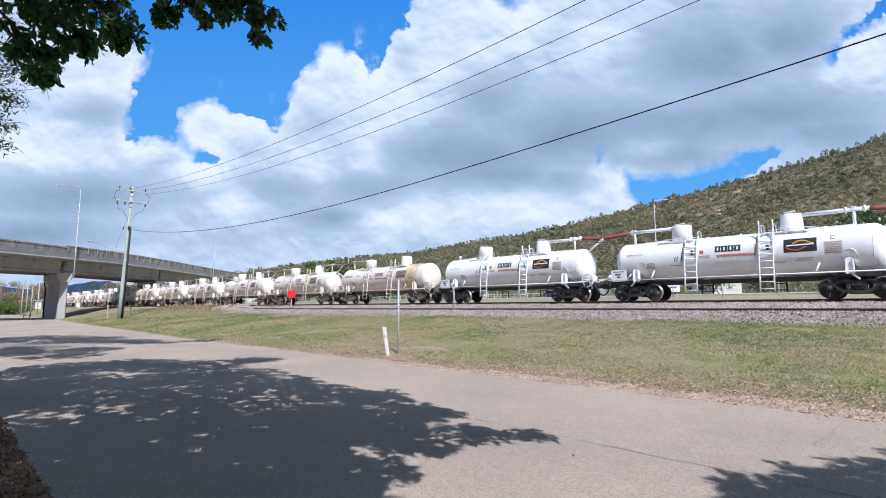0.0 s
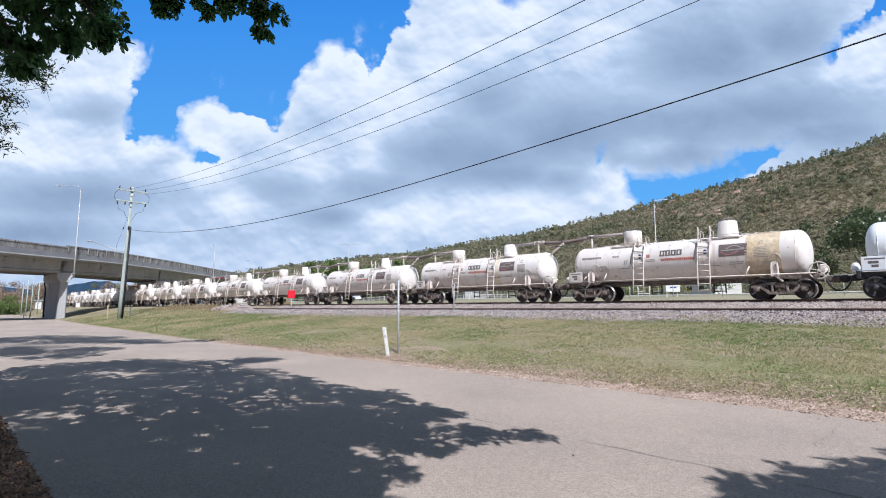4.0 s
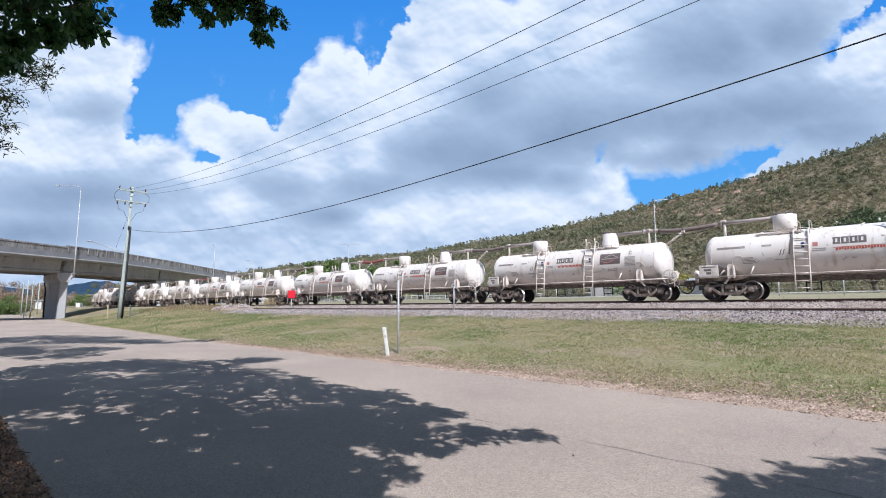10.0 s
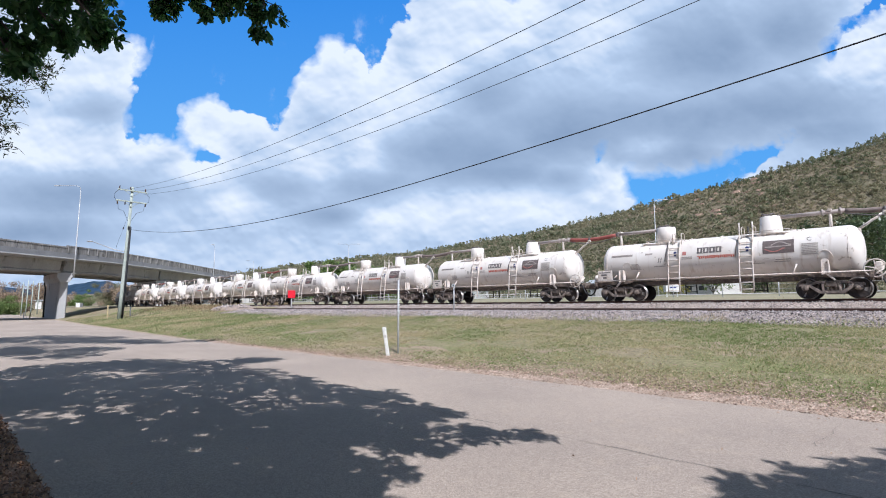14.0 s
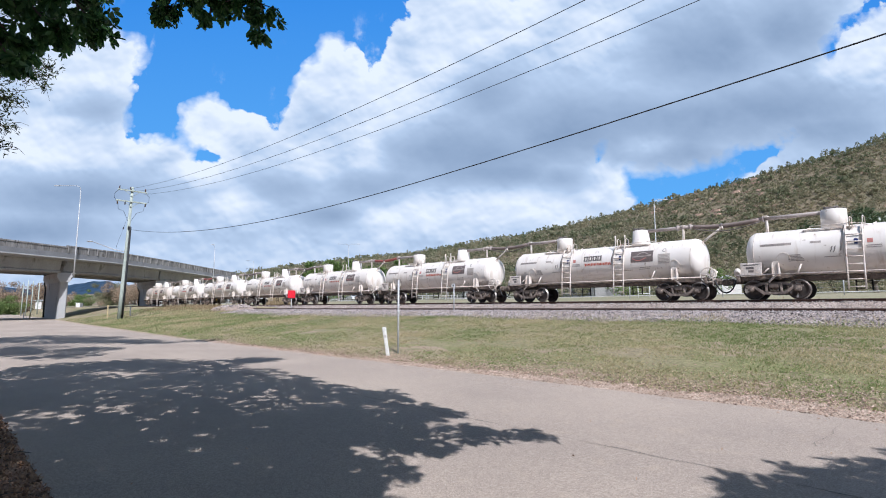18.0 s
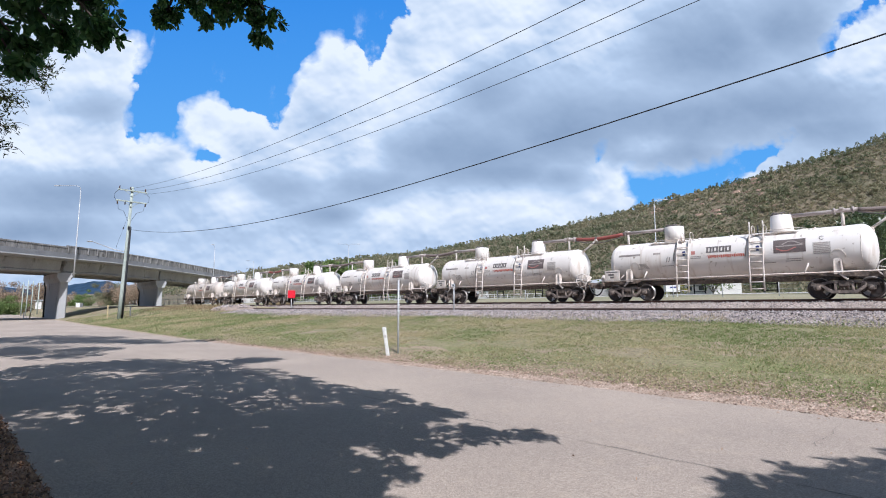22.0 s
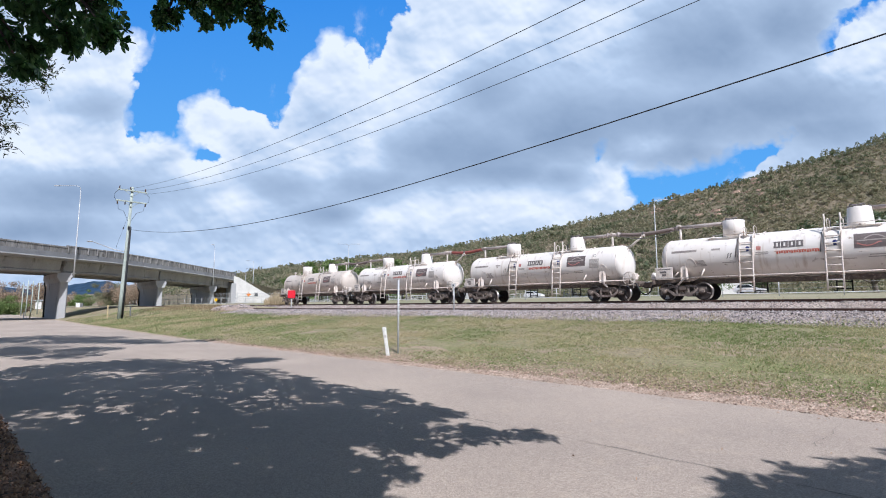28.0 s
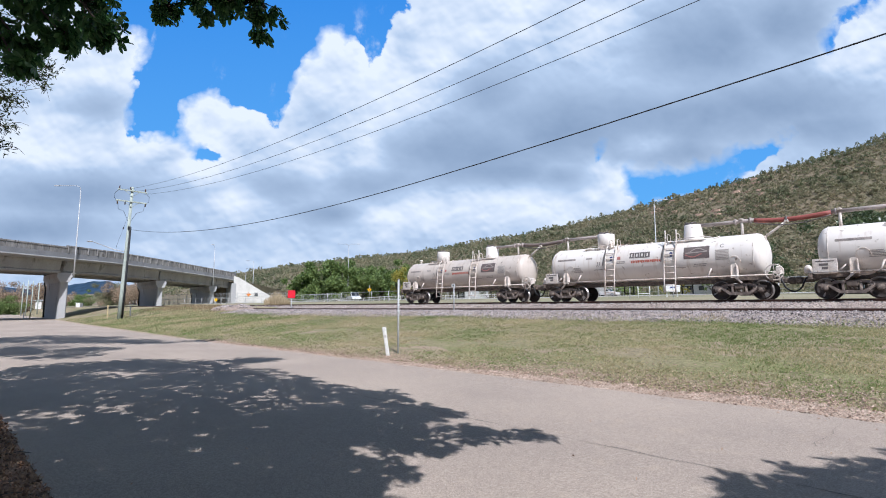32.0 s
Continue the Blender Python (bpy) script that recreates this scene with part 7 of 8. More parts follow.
# ---- trees over the viewpoint and the shade they throw ----
def above(r, f, z):
    """Where a leaf at height z must hang to shade the road r right and f ahead of the viewpoint."""
    X, Y = cam_to_world(r, f)
    k = z / math.tan(SUN_UP)
    return X - SHADOW.x * k, Y - SHADOW.y * k, z


def in_view(p, pad=0.0):
    r, f = C45 * (p[0] + p[1]), C45 * (p[1] - p[0])
    if f < 0.3:
        return False
    d = f * math.cos(TILT) + (p[2] - 1.55) * math.sin(TILT)
    v = -f * math.sin(TILT) + (p[2] - 1.55) * math.cos(TILT)
    return d > 0.2 and abs(r / d) < 784 / 900 + pad and -0.6 < v / d < 441 / 900 + pad


def leaf_sprays(rng, centre, n_sprays, radius, leaf_len, per=9, keep=None, down=0.35, plain=False):
    """Whorled sprays of long blades round a clump's centre; keep(p) may turn a spray away."""
    verts, faces, tips = [], [], []
    for _ in range(n_sprays):
        d = Vector(rng.normal(size=3)).normalized() * radius * rng.random() ** 0.5
        p = Vector(centre) + Vector((d.x, d.y, d.z * 0.6))
        if keep and not keep(p):
            continue
        tips.append(p)
        axis = (Vector(rng.normal(size=3)) + Vector((0, 0, -down * 2))).normalized()
        side_ = axis.orthogonal().normalized()
        for k in range(per):
            a = 2 * math.pi * k / per * 1.62 + rng.random() * 0.5
            out = (Matrix.Rotation(a, 3, axis) @ side_)
            way = (out * rng.uniform(0.5, 1.0) + axis * rng.uniform(0.3, 1.0) + Vector((0, 0, -down * rng.random()))).normalized()
            base = p + axis * (-0.5 + k / per) * leaf_len * 0.9
            wd = way.cross(Vector(rng.normal(size=3))).normalized()
            nm = wd.cross(way)
            ln = leaf_len * rng.uniform(0.75, 1.2)
            w = ln * 0.2
            n = len(verts)
            if plain:
                for q in (base, base + way * ln * 0.5 + wd * w * 1.1, base + way * ln, base + way * ln * 0.5 - wd * w * 1.1):
                    verts.append(tuple(q))
                faces.append((n, n + 1, n + 2, n + 3))
                continue
            mid = base + way * ln * 0.62 + nm * ln * 0.03
            for q in (base, base + way * ln * 0.28 + wd * w * 0.55, mid + wd * w, base + way * ln * 0.88 + wd * w * 0.72, base + way * ln - nm * ln * 0.06,
                      base + way * ln * 0.88 - wd * w * 0.72, mid - wd * w, base + way * ln * 0.28 - wd * w * 0.55, mid - nm * ln * 0.04):
                verts.append(tuple(q))
            faces += [(n, n + 1, n + 8), (n + 1, n + 2, n + 8), (n + 2, n + 3, n + 8), (n + 3, n + 4, n + 8), (n + 4, n + 5, n + 8), (n + 5, n + 6, n + 8), (n + 6, n + 7, n + 8), (n + 7, n, n + 8)]
    return verts, faces, tips


# patches of shade on the road: right, ahead, half size, leaf height over the road
SHADE = ((-4.3, 8.6, 1.5, 5.6), (-2.6, 7.4, 1.3, 5.2), (-6.0, 10.6, 1.6, 6.0), (-6.8, 13.6, 1.5, 6.4), (-5.0, 11.8, 1.4, 6.4), (-3.6, 10.4, 1.3, 5.8), (-1.2, 8.6, 1.0, 5.4), (-1.0, 7.0, 1.0, 5.0))
SHADE2 = ((0.4, 6.4, 0.45, 4.6), (1.0, 6.3, 0.3, 4.6), (-3.4, 5.8, 1.3, 4.9), (-2.0, 5.6, 1.1, 4.8), (-4.3, 6.7, 1.1, 5.2), (-6.4, 8.6, 1.0, 5.4), (-8.2, 10.8, 1.5, 5.8), (-2.5, 4.4, 1.0, 4.6), (-1.4, 4.6, 0.8, 4.6))
SHADE3 = ((-8.6, 14.0, 1.5, 6.2), (-2.2, 9.4, 0.9, 5.6), (-9.8, 13.0, 1.6, 6.0), (-7.6, 9.4, 1.4, 5.5), (-0.4, 7.6, 0.6, 5.0), (-5.6, 15.2, 0.9, 6.6))
SHADE_R = ((2.75, 4.35, 0.45, 4.8), (2.45, 4.1, 0.4, 4.8), (2.6, 3.7, 0.6, 4.8), (3.4, 4.5, 0.65, 5.0), (4.2, 4.6, 0.7, 5.2), (4.0, 4.0, 0.8, 5.0), (5.2, 4.9, 0.8, 5.4), (3.1, 4.2, 0.5, 4.8), (5.0, 4.0, 1.0, 5.2), (3.0, 3.4, 0.8, 4.8))
# unseen clumps added behind and above the viewpoint, blocking skylight to deepen the shade
CROWN_ADDED = ((-1.5, 4.8, 0.6, 4.7), (-1.6, 6.2, 0.9, 5.4), (-3.2, 4.6, 1.5, 7.4), (-5.6, 6.2, 1.6, 7.8), (-8.0, 8.0, 1.8, 7.6), (-4.6, 3.0, 1.6, 6.4), (-2.6, 3.0, 1.2, 6.0))
CROWN_ADDED2 = ((-0.95, 4.7, 0.45, 4.7), (-0.62, 5.1, 0.45, 4.7), (-0.3, 5.7, 0.4, 4.8), (-0.75, 4.3, 0.4, 4.7), (-1.8, 7.3, 0.8, 5.4), (-0.6, 6.4, 0.5, 5.0), (-1.5, 1.6, 1.8, 5.6), (-4.0, 1.4, 2.0, 6.4), (-7.0, 2.2, 2.2, 7.0), (-2.5, -1.0, 2.2, 7.2), (-6.0, -0.8, 2.4, 7.6), (0.6, 0.6, 1.7, 6.4), (-9.5, 4.0, 2.2, 7.4), (-10.5, 7.0, 2.0, 7.2), (1.6, -1.6, 2.0, 7.4))
SWAY = []


def clear_of_view(p):
    return not in_view(p, 0.10)


def build_shade_tree(name, label, foot, clumps, seed, leaf_len, dens):
    rng = np.random.default_rng(seed)
    t = thing(name, label, "tree", "roadside trees", at=(*foot, 0.0))
    o = Vector((*foot, 0))
    bm = bm_new()
    fork = Vector((0.3, 0.2, 2.6))
    limb(bm, (0, 0, -0.2), fork, 0.26, 0.2, rng, 0.05)
    verts, faces = [], []
    for r, f, s, z in clumps:
        c = Vector(above(r, f, z))
        while z < 15 and not (clear_of_view(c) and clear_of_view(c - Vector((0, 0, s * 0.6))) and clear_of_view(c - SHADOW * s * -0.8)):
            z += 0.3
            c = Vector(above(r, f, z))
        v, fc, tips = leaf_sprays(rng, c, int(dens * s * s), s, leaf_len, 9, clear_of_view, 0.35, True)
        n = len(verts)
        verts += [(a - o.x, b - o.y, d) for a, b, d in v]
        faces += [tuple(n + k for k in q) for q in fc]
        if all(not in_view((o + fork).lerp(c, q / 12), 0.6) for q in range(13)):
            limb(bm, fork, c - o, 0.045, 0.012, rng, 0.05, 6)
    part("trunk", bm, BARK, t, "grey trunk with spreading limbs")
    c = new("crown", mesh_from("crown", verts, faces, LEAF))
    c.parent = t
    c["label"] = "dense crown of dark glossy leaves"
    return t


TREE_A = build_shade_tree("roadside_tree", "large dark-leaved roadside tree shading the road", (-6.2, -2.6), SHADE + SHADE2 + SHADE3 + CROWN_ADDED + CROWN_ADDED2, 101, 0.2, 165)
TREE_B = build_shade_tree("roadside_tree", "dark-leaved roadside tree behind the verge", (5.2, -5.0), SHADE_R, 102, 0.2, 200)


# unseen tree added behind the viewpoint to keep sky light off the road
TREE_BLOCKER = build_shade_tree("roadside_tree", "unseen broad dark-leaved tree added behind the verge to block sky light", (-3.0, -7.5), ((-6, -2.5, 2.6, 8.0), (-2, -3.0, 2.6, 8.6), (2.5, -3.5, 2.6, 8.2), (6.5, -1.5, 2.6, 8.0), (-10, -0.5, 2.6, 8.0), (0.5, -6.5, 2.6, 9.0), (5, -6, 2.6, 9.0), (-5, -6.5, 2.6, 9.0), (-11, 9.5, 2.2, 8.6), (-12.5, 5.0, 2.4, 8.4), (9.5, 1.0, 2.4, 8.0)), 103, 0.36, 75)


def ray_point(x, y, d):
    r, u = sky_ray(x, y)
    X, Y = cam_to_world(r * d, d)
    return Vector((X, Y, 1.55 + u * d))


# boughs that hang into view: centre in the sky plan, distance, radius, sprays
BOUGHS = ((55, 20, 3.3, 0.30, 19), (140, 0, 3.2, 0.26, 20), (175, 48, 3.1, 0.13, 11), (105, 62, 3.2, 0.15, 12), (30, 75, 3.3, 0.18, 16), (60, -20, 3.4, 0.40, 18), (25, 112, 3.2, 0.08, 5))
BOUGHS2 = ((290, 5, 3.0, 0.14, 10), (345, -5, 3.0, 0.14, 10), (285, 35, 3.0, 0.06, 3), (395, 5, 2.9, 0.15, 12), (450, 0, 2.9, 0.14, 12), (470, 30, 2.9, 0.10, 7), (462, 60, 2.9, 0.055, 4), (372, 30, 2.9, 0.06, 3))


def build_boughs():
    rng = np.random.default_rng(77)
    for k, (rows, hang) in enumerate(((BOUGHS, (-150, -160)), (BOUGHS2, (380, -200)))):
        anchor = ray_point(hang[0], hang[1], 3.1)
        b = thing("hanging_bough", "leafy bough of dark glossy leaves hanging from the tree above", "branch", "boughs over the road", at=anchor)
        bm = bm_new()
        for x, y, d, s, n in rows:
            c = ray_point(x, y, d)
            v, f, tips = leaf_sprays(rng, c, int(n * 1.9), s, 0.074 if k == 0 else 0.056, 12, None, 0.6)
            me = mesh_from("leaf_spray", [tuple(Vector(q) - anchor) for q in v], f, LEAF)
            o = new("leaf_spray", me)
            o.parent = b
            tagged(o, kind="stuff")
            pts = limb(bm, (0, 0, 0), c - anchor, 0.018, 0.006, rng, 0.06, 5)
            for tip in tips[::2]:
                limb(bm, c - anchor, tip - anchor, 0.005, 0.002, rng, 0.05, 2)
        limb(bm, (0, 0, 0), Vector((0.2 - 1.0 * (k == 0), -1.0, 1.6)), 0.03, 0.05, rng, 0.04, 4)
        part("twig_frame", bm, BARK, b)
        SWAY.append((b, anchor))


build_boughs()


def build_fine_tree():
    """A feathery tree along the verge; its outer twigs reach the edge of the view."""
    rng = np.random.default_rng(91)
    X, Y = cam_to_world(-13.6, 12.0)
    t = thing("feathery_tree", "fine-leaved olive tree standing on the verge", "tree", at=(X, Y, 0.0))
    o = Vector((X, Y, 0))
    bm = bm_new()
    limb(bm, (0, 0, -0.2), (0, 0, 3.2), 0.2, 0.14, rng, 0.05)
    balls = []
    for x, y, d, s in ((5, 175, 12, 0.5), (62, 132, 12, 0.35), (85, 120, 12, 0.3), (8, 225, 12, 0.30), (30, 120, 12.4, 0.6), (-60, 180, 12, 1.0), (-60, 60, 12.5, 1.4), (-150, 130, 12.5, 1.8), (5, 260, 12, 0.25), (78, 155, 12, 0.16), (-170, 0, 13, 1.9)):
        p = ray_point(x, y, d) - o
        balls.append((*p, s))
        if x < 0:
            limb(bm, (0, 0, 3.0), p, 0.06, 0.008, rng, 0.03, 5)
        else:
            limb(bm, ray_point(-60, 60 + y * 0.6, 12.2) - o, p, 0.014, 0.004, rng, 0.05, 5)
        for j in range(6):
            limb(bm, p, p + Vector(rng.normal(size=3)) * s * 0.7, 0.008, 0.003, rng, 0.1, 3)
    part("trunk", bm, BARK, t)
    v, f = leaf_cloud(rng, [b for b in balls if b[3] < 0.8], 1500, 0.10, 0.8, 3.2)
    v2, f2 = leaf_cloud(rng, [b for b in balls if b[3] >= 0.8], 6000, 0.13, 0.8, 3.0)
    f += [tuple(k + len(v) for k in q) for q in f2]
    c = new("crown", mesh_from("crown", v + v2, f, LEAF_FINE))
    c.parent = t


build_fine_tree()
# two more roadside trees further along; only their shade shows
for i, (foot, cl) in enumerate((((-17, -3.2), ((-15, 24, 1.8, 6), (-18, 26, 2.0, 6.5), (-21, 27, 2.0, 6), (-13, 23, 1.2, 6), (-17, 23.5, 1.6, 5.5), (-20, 24, 1.6, 5.5), (-22, 25, 1.8, 6), (-11.5, 24.5, 0.8, 6.5))),
                                ((-13, -3.4), ((-13, 19, 1.2, 5.5), (-14.5, 18, 1.4, 5.5), (-12.2, 16.6, 1.2, 5.5), (-16, 19.5, 1.4, 6))))):
    build_shade_tree("roadside_tree", "dark-leaved roadside tree along the verge", foot, cl, 110 + i, 0.26, 80)
# ---- grass, gravel and litter ----
def build_grass():
    rng = np.random.default_rng(21)
    # a thin nap of single blades, and tufts that stand a little higher
    n_nap, n_tuft, each = 280000, 12000, 24
    xt = 9 - 70 * rng.random(n_tuft) ** 1.8
    yt = 9.45 + rng.random(n_tuft) ** 1.1 * 10.0
    wide = np.repeat(rng.uniform(0.03, 0.10, n_tuft), each)
    xs = np.concatenate((9 - 70 * rng.random(n_nap) ** 1.9, np.repeat(xt, each) + rng.normal(size=n_tuft * each) * wide * 1.5))
    ys = np.concatenate((9.35 + rng.random(n_nap) ** 1.1 * 10.1, np.repeat(yt, each) + rng.normal(size=n_tuft * each) * wide))
    tall = np.concatenate((np.full(n_nap, 1.0), np.repeat(rng.uniform(0.9, 1.6, n_tuft), each)))
    N_ = len(xs)
    # cover by a coarse table of noise
    tx, ty = np.arange(-64, 12, 0.4), np.arange(8.8, 20.4, 0.3)
    cov = np.array([[noise.noise(Vector((x * 0.35, y * 0.6, 0))) + 0.5 * noise.noise(Vector((x * 1.4, y * 1.4, 5))) for x in tx] for y in ty])
    hgt = np.array([[land(x, y) for x in tx] for y in ty])
    edge = np.array([road_far_edge(x) for x in tx])
    ix = np.clip(((xs - tx[0]) / 0.4).astype(int), 0, len(tx) - 2)
    iy = np.clip(((ys - ty[0]) / 0.3).astype(int), 0, len(ty) - 2)
    fx, fy = (xs - tx[ix]) / 0.4, (ys - ty[iy]) / 0.3
    zs = (hgt[iy, ix] * (1 - fx) + hgt[iy, ix + 1] * fx) * (1 - fy) + (hgt[iy + 1, ix] * (1 - fx) + hgt[iy + 1, ix + 1] * fx) * fy
    away = ys - edge[ix]
    bare = np.clip(1.1 - away / 5.5, 0, 1) * rng.random(N_) * np.clip(1.25 + (xs + 9) * 0.09, 0.25, 1.25)
    ok = (away > 0.25) & (cov[iy, ix] > -0.55 + bare)
    xs, ys, zs, tall = xs[ok], ys[ok], zs[ok], tall[ok]
    n = len(xs)
    h = rng.uniform(0.018, 0.045, n) * tall
    ang = rng.random(n) * 6.283
    wd = rng.uniform(0.007, 0.017, n)
    dx, dy = np.cos(ang) * wd, np.sin(ang) * wd
    lean = rng.normal(size=(n, 2)) * 0.04
    tri = np.stack((np.stack((xs - dx, ys - dy, zs - 0.01), 1), np.stack((xs + dx, ys + dy, zs - 0.01), 1), np.stack((xs + lean[:, 0], ys + lean[:, 1], zs + h), 1)), 1)
    verts = tri.reshape(-1, 3).tolist()
    faces = np.arange(3 * n).reshape(-1, 3).tolist()
    o = new("grass_blades", mesh_from("grass_blades", verts, faces, BLADE))
    tagged(o, "short mown green and straw grass on the bank", "grass", kind="stuff")
    # taller weeds between and beside the tracks
    verts, faces = [], []
    for i in range(4200):
        x = 8 - 70 * rng.random() ** 1.3
        band = rng.random()
        y = 24.0 + rng.normal() * 0.25 if band < 0.3 else (28.6 + rng.random() * 2.5 if band < 0.7 else 19.2 + rng.normal() * 0.3)
        if noise.noise(Vector((x * 0.4, y, 9))) < 0.02:
            continue
        z = 1.40 if 23.4 < y < 24.6 else land(x, y) - 0.03
        for k in range(4):
            h = rng.uniform(0.08, 0.28)
            n = len(verts)
            a = rng.random() * 6.28
            verts += [(x - 0.01, y, z), (x + 0.01, y, z), (x + math.cos(a) * 0.1, y + math.sin(a) * 0.1, z + h)]
            faces.append((n, n + 1, n + 2))
    o = new("track_weeds", mesh_from("track_weeds", verts, faces, STRAW))
    tagged(o, "straggly dry weeds along the ballast", "weeds", kind="stuff")


def build_fringe():
    """Longer grass creeping on to the ballast and brown weeds by the heap."""
    rng = np.random.default_rng(23)
    verts, faces = [], []
    for i in range(9000):
        x = 9 - 68 * rng.random() ** 1.5
        reach = 0.35 + 0.5 * noise.noise(Vector((x * 0.35, 3, 2)))
        y = 18.05 + rng.normal() * 0.25 + reach * 0.6
        z = max(land(x, y), lerp_rows(((17.9, 0.90), (18.5, 1.12), (19.5, 1.24), (20.5, 1.42)), y)) + 0.02
        a, hgt = rng.random() * 6.28, rng.uniform(0.03, 0.11)
        n = len(verts)
        verts += [(x - 0.012 * math.cos(a), y - 0.012 * math.sin(a), z), (x + 0.012 * math.cos(a), y + 0.012 * math.sin(a), z), (x + rng.normal() * 0.07, y + rng.normal() * 0.07, z + hgt)]
        faces.append((n, n + 1, n + 2))
    o = new("grass_fringe", mesh_from("grass_fringe", verts, faces, BLADE))
    tagged(o, "longer grass creeping over the foot of the ballast", "grass", kind="stuff")
    verts, faces = [], []
    for i in range(26000):
        x = -30 - 48 * rng.random()
        e = road_far_edge(x)
        y = e + 0.4 + (22.5 - e) * rng.random()
        z = land(x, y) - 0.01
        if x < -60 and y < 16:
            z = min(land(x, y), 0.7) - 0.01
        a, hgt = rng.random() * 6.28, rng.uniform(0.04, 0.13)
        n = len(verts)
        verts += [(x - 0.035 * math.cos(a), y - 0.035 * math.sin(a), z), (x + 0.035 * math.cos(a), y + 0.035 * math.sin(a), z), (x + rng.normal() * 0.06, y + rng.normal() * 0.06, z + hgt)]
        faces.append((n, n + 1, n + 2))
    o = new("bank_grass", mesh_from("bank_grass", verts, faces, BLADE))
    tagged(o, "coarse green grass on the bank by the bridge", "grass", kind="stuff")
    verts, faces = [], []
    for i in range(5200):
        x = -49 - 24 * rng.random()
        y = 21.2 + rng.normal() * 1.3
        if noise.noise(Vector((x * 0.3, y * 0.5, 6))) < -0.1:
            continue
        z = land(x, y) - 0.02
        a, hgt = rng.random() * 6.28, rng.uniform(0.15, 0.55)
        n = len(verts)
        verts += [(x - 0.02 * math.cos(a), y - 0.02 * math.sin(a), z), (x + 0.02 * math.cos(a), y + 0.02 * math.sin(a), z), (x + rng.normal() * 0.15, y + rng.normal() * 0.15, z + hgt)]
        faces.append((n, n + 1, n + 2))
    o = new("brown_weeds", mesh_from("brown_weeds", verts, faces, leaf_mat("dry_brown_weed", (0.22, 0.17, 0.09), (0.46, 0.35, 0.21), 0.9, 0.3)))
    tagged(o, "dry brown weeds on the bank before the main track", "weeds", kind="stuff")


def build_heap():
    """Heap of spoil that closes the siding."""
    verts, faces = [], []
    n = 34
    for j in range(n):
        for i in range(n):
            u, v = 2 * i / (n - 1) - 1, 2 * j / (n - 1) - 1
            d = math.hypot(u, v)
            bump = max(0.0, 1 - d * d) ** 0.8
            x, y = -51.0 + u * 4.2, 21.6 + v * 2.2
            zz = 1.25 + 0.62 * bump * (1 + 0.35 * noise.noise(Vector((x * 0.9, y * 0.9, 3)))) + 0.09 * noise.noise(Vector((x * 3, y * 3, 1))) - (0.5 if d > 0.98 else 0)
            verts.append((x, y, zz))
    for j in range(n - 1):
        for i in range(n - 1):
            faces.append((j * n + i, j * n + i + 1, (j + 1) * n + i + 1, (j + 1) * n + i))
    o = new("spoil_heap", mesh_from("spoil_heap", verts, faces, mat("pinkish_spoil", (0.40, 0.315, 0.26), (0.27, 0.21, 0.17), 0.95, scale=2.2, fine=14, grain=0.5, bump=1.0, bump_dist=0.05, spec=0.1), True))
    tagged(o, "low heap of pinkish earth and stones closing the siding", "earth heap")
    rng = np.random.default_rng(8)
    rows = []
    for i in range(900):
        u, v = rng.normal() * 0.45, rng.normal() * 0.45
        d = math.hypot(u, v)
        if d < 1:
            x, y = -51.0 + u * 4.2, 21.6 + v * 2.2
            rows.append((x, y, 1.27 + 0.62 * (1 - d * d) ** 0.8 * (1 + 0.35 * noise.noise(Vector((x * 0.9, y * 0.9, 3)))), rng.uniform(0.03, 0.11)))
    lumps("heap_stones", "loose stones on the earth heap", STONE, rows, "stones")


def lumps(name, label, material, rows, category):
    verts, faces = [], []
    rng = np.random.default_rng(len(rows))
    bf = [(0, 2, 4), (2, 1, 4), (1, 3, 4), (3, 0, 4), (2, 0, 5), (1, 2, 5), (3, 1, 5), (0, 3, 5)]
    bv = np.array([(1, 0, 0), (-1, 0, 0), (0, 1, 0), (0, -1, 0), (0, 0, 1), (0, 0, -1)], float)
    for x, y, z, s in rows:
        n = len(verts)
        q = Euler((0, 0, rng.random() * 6.28)).to_matrix()
        for v in bv * rng.uniform(0.6, 1.3, (6, 1)) * s:
            p = q @ Vector((v[0], v[1], v[2] * 0.55))
            verts.append((x + p.x, y + p.y, z + p.z))
        faces += [tuple(n + k for k in f) for f in bf]
    o = new(name, mesh_from(name, verts, faces, material))
    return tagged(o, label, category, kind="stuff")


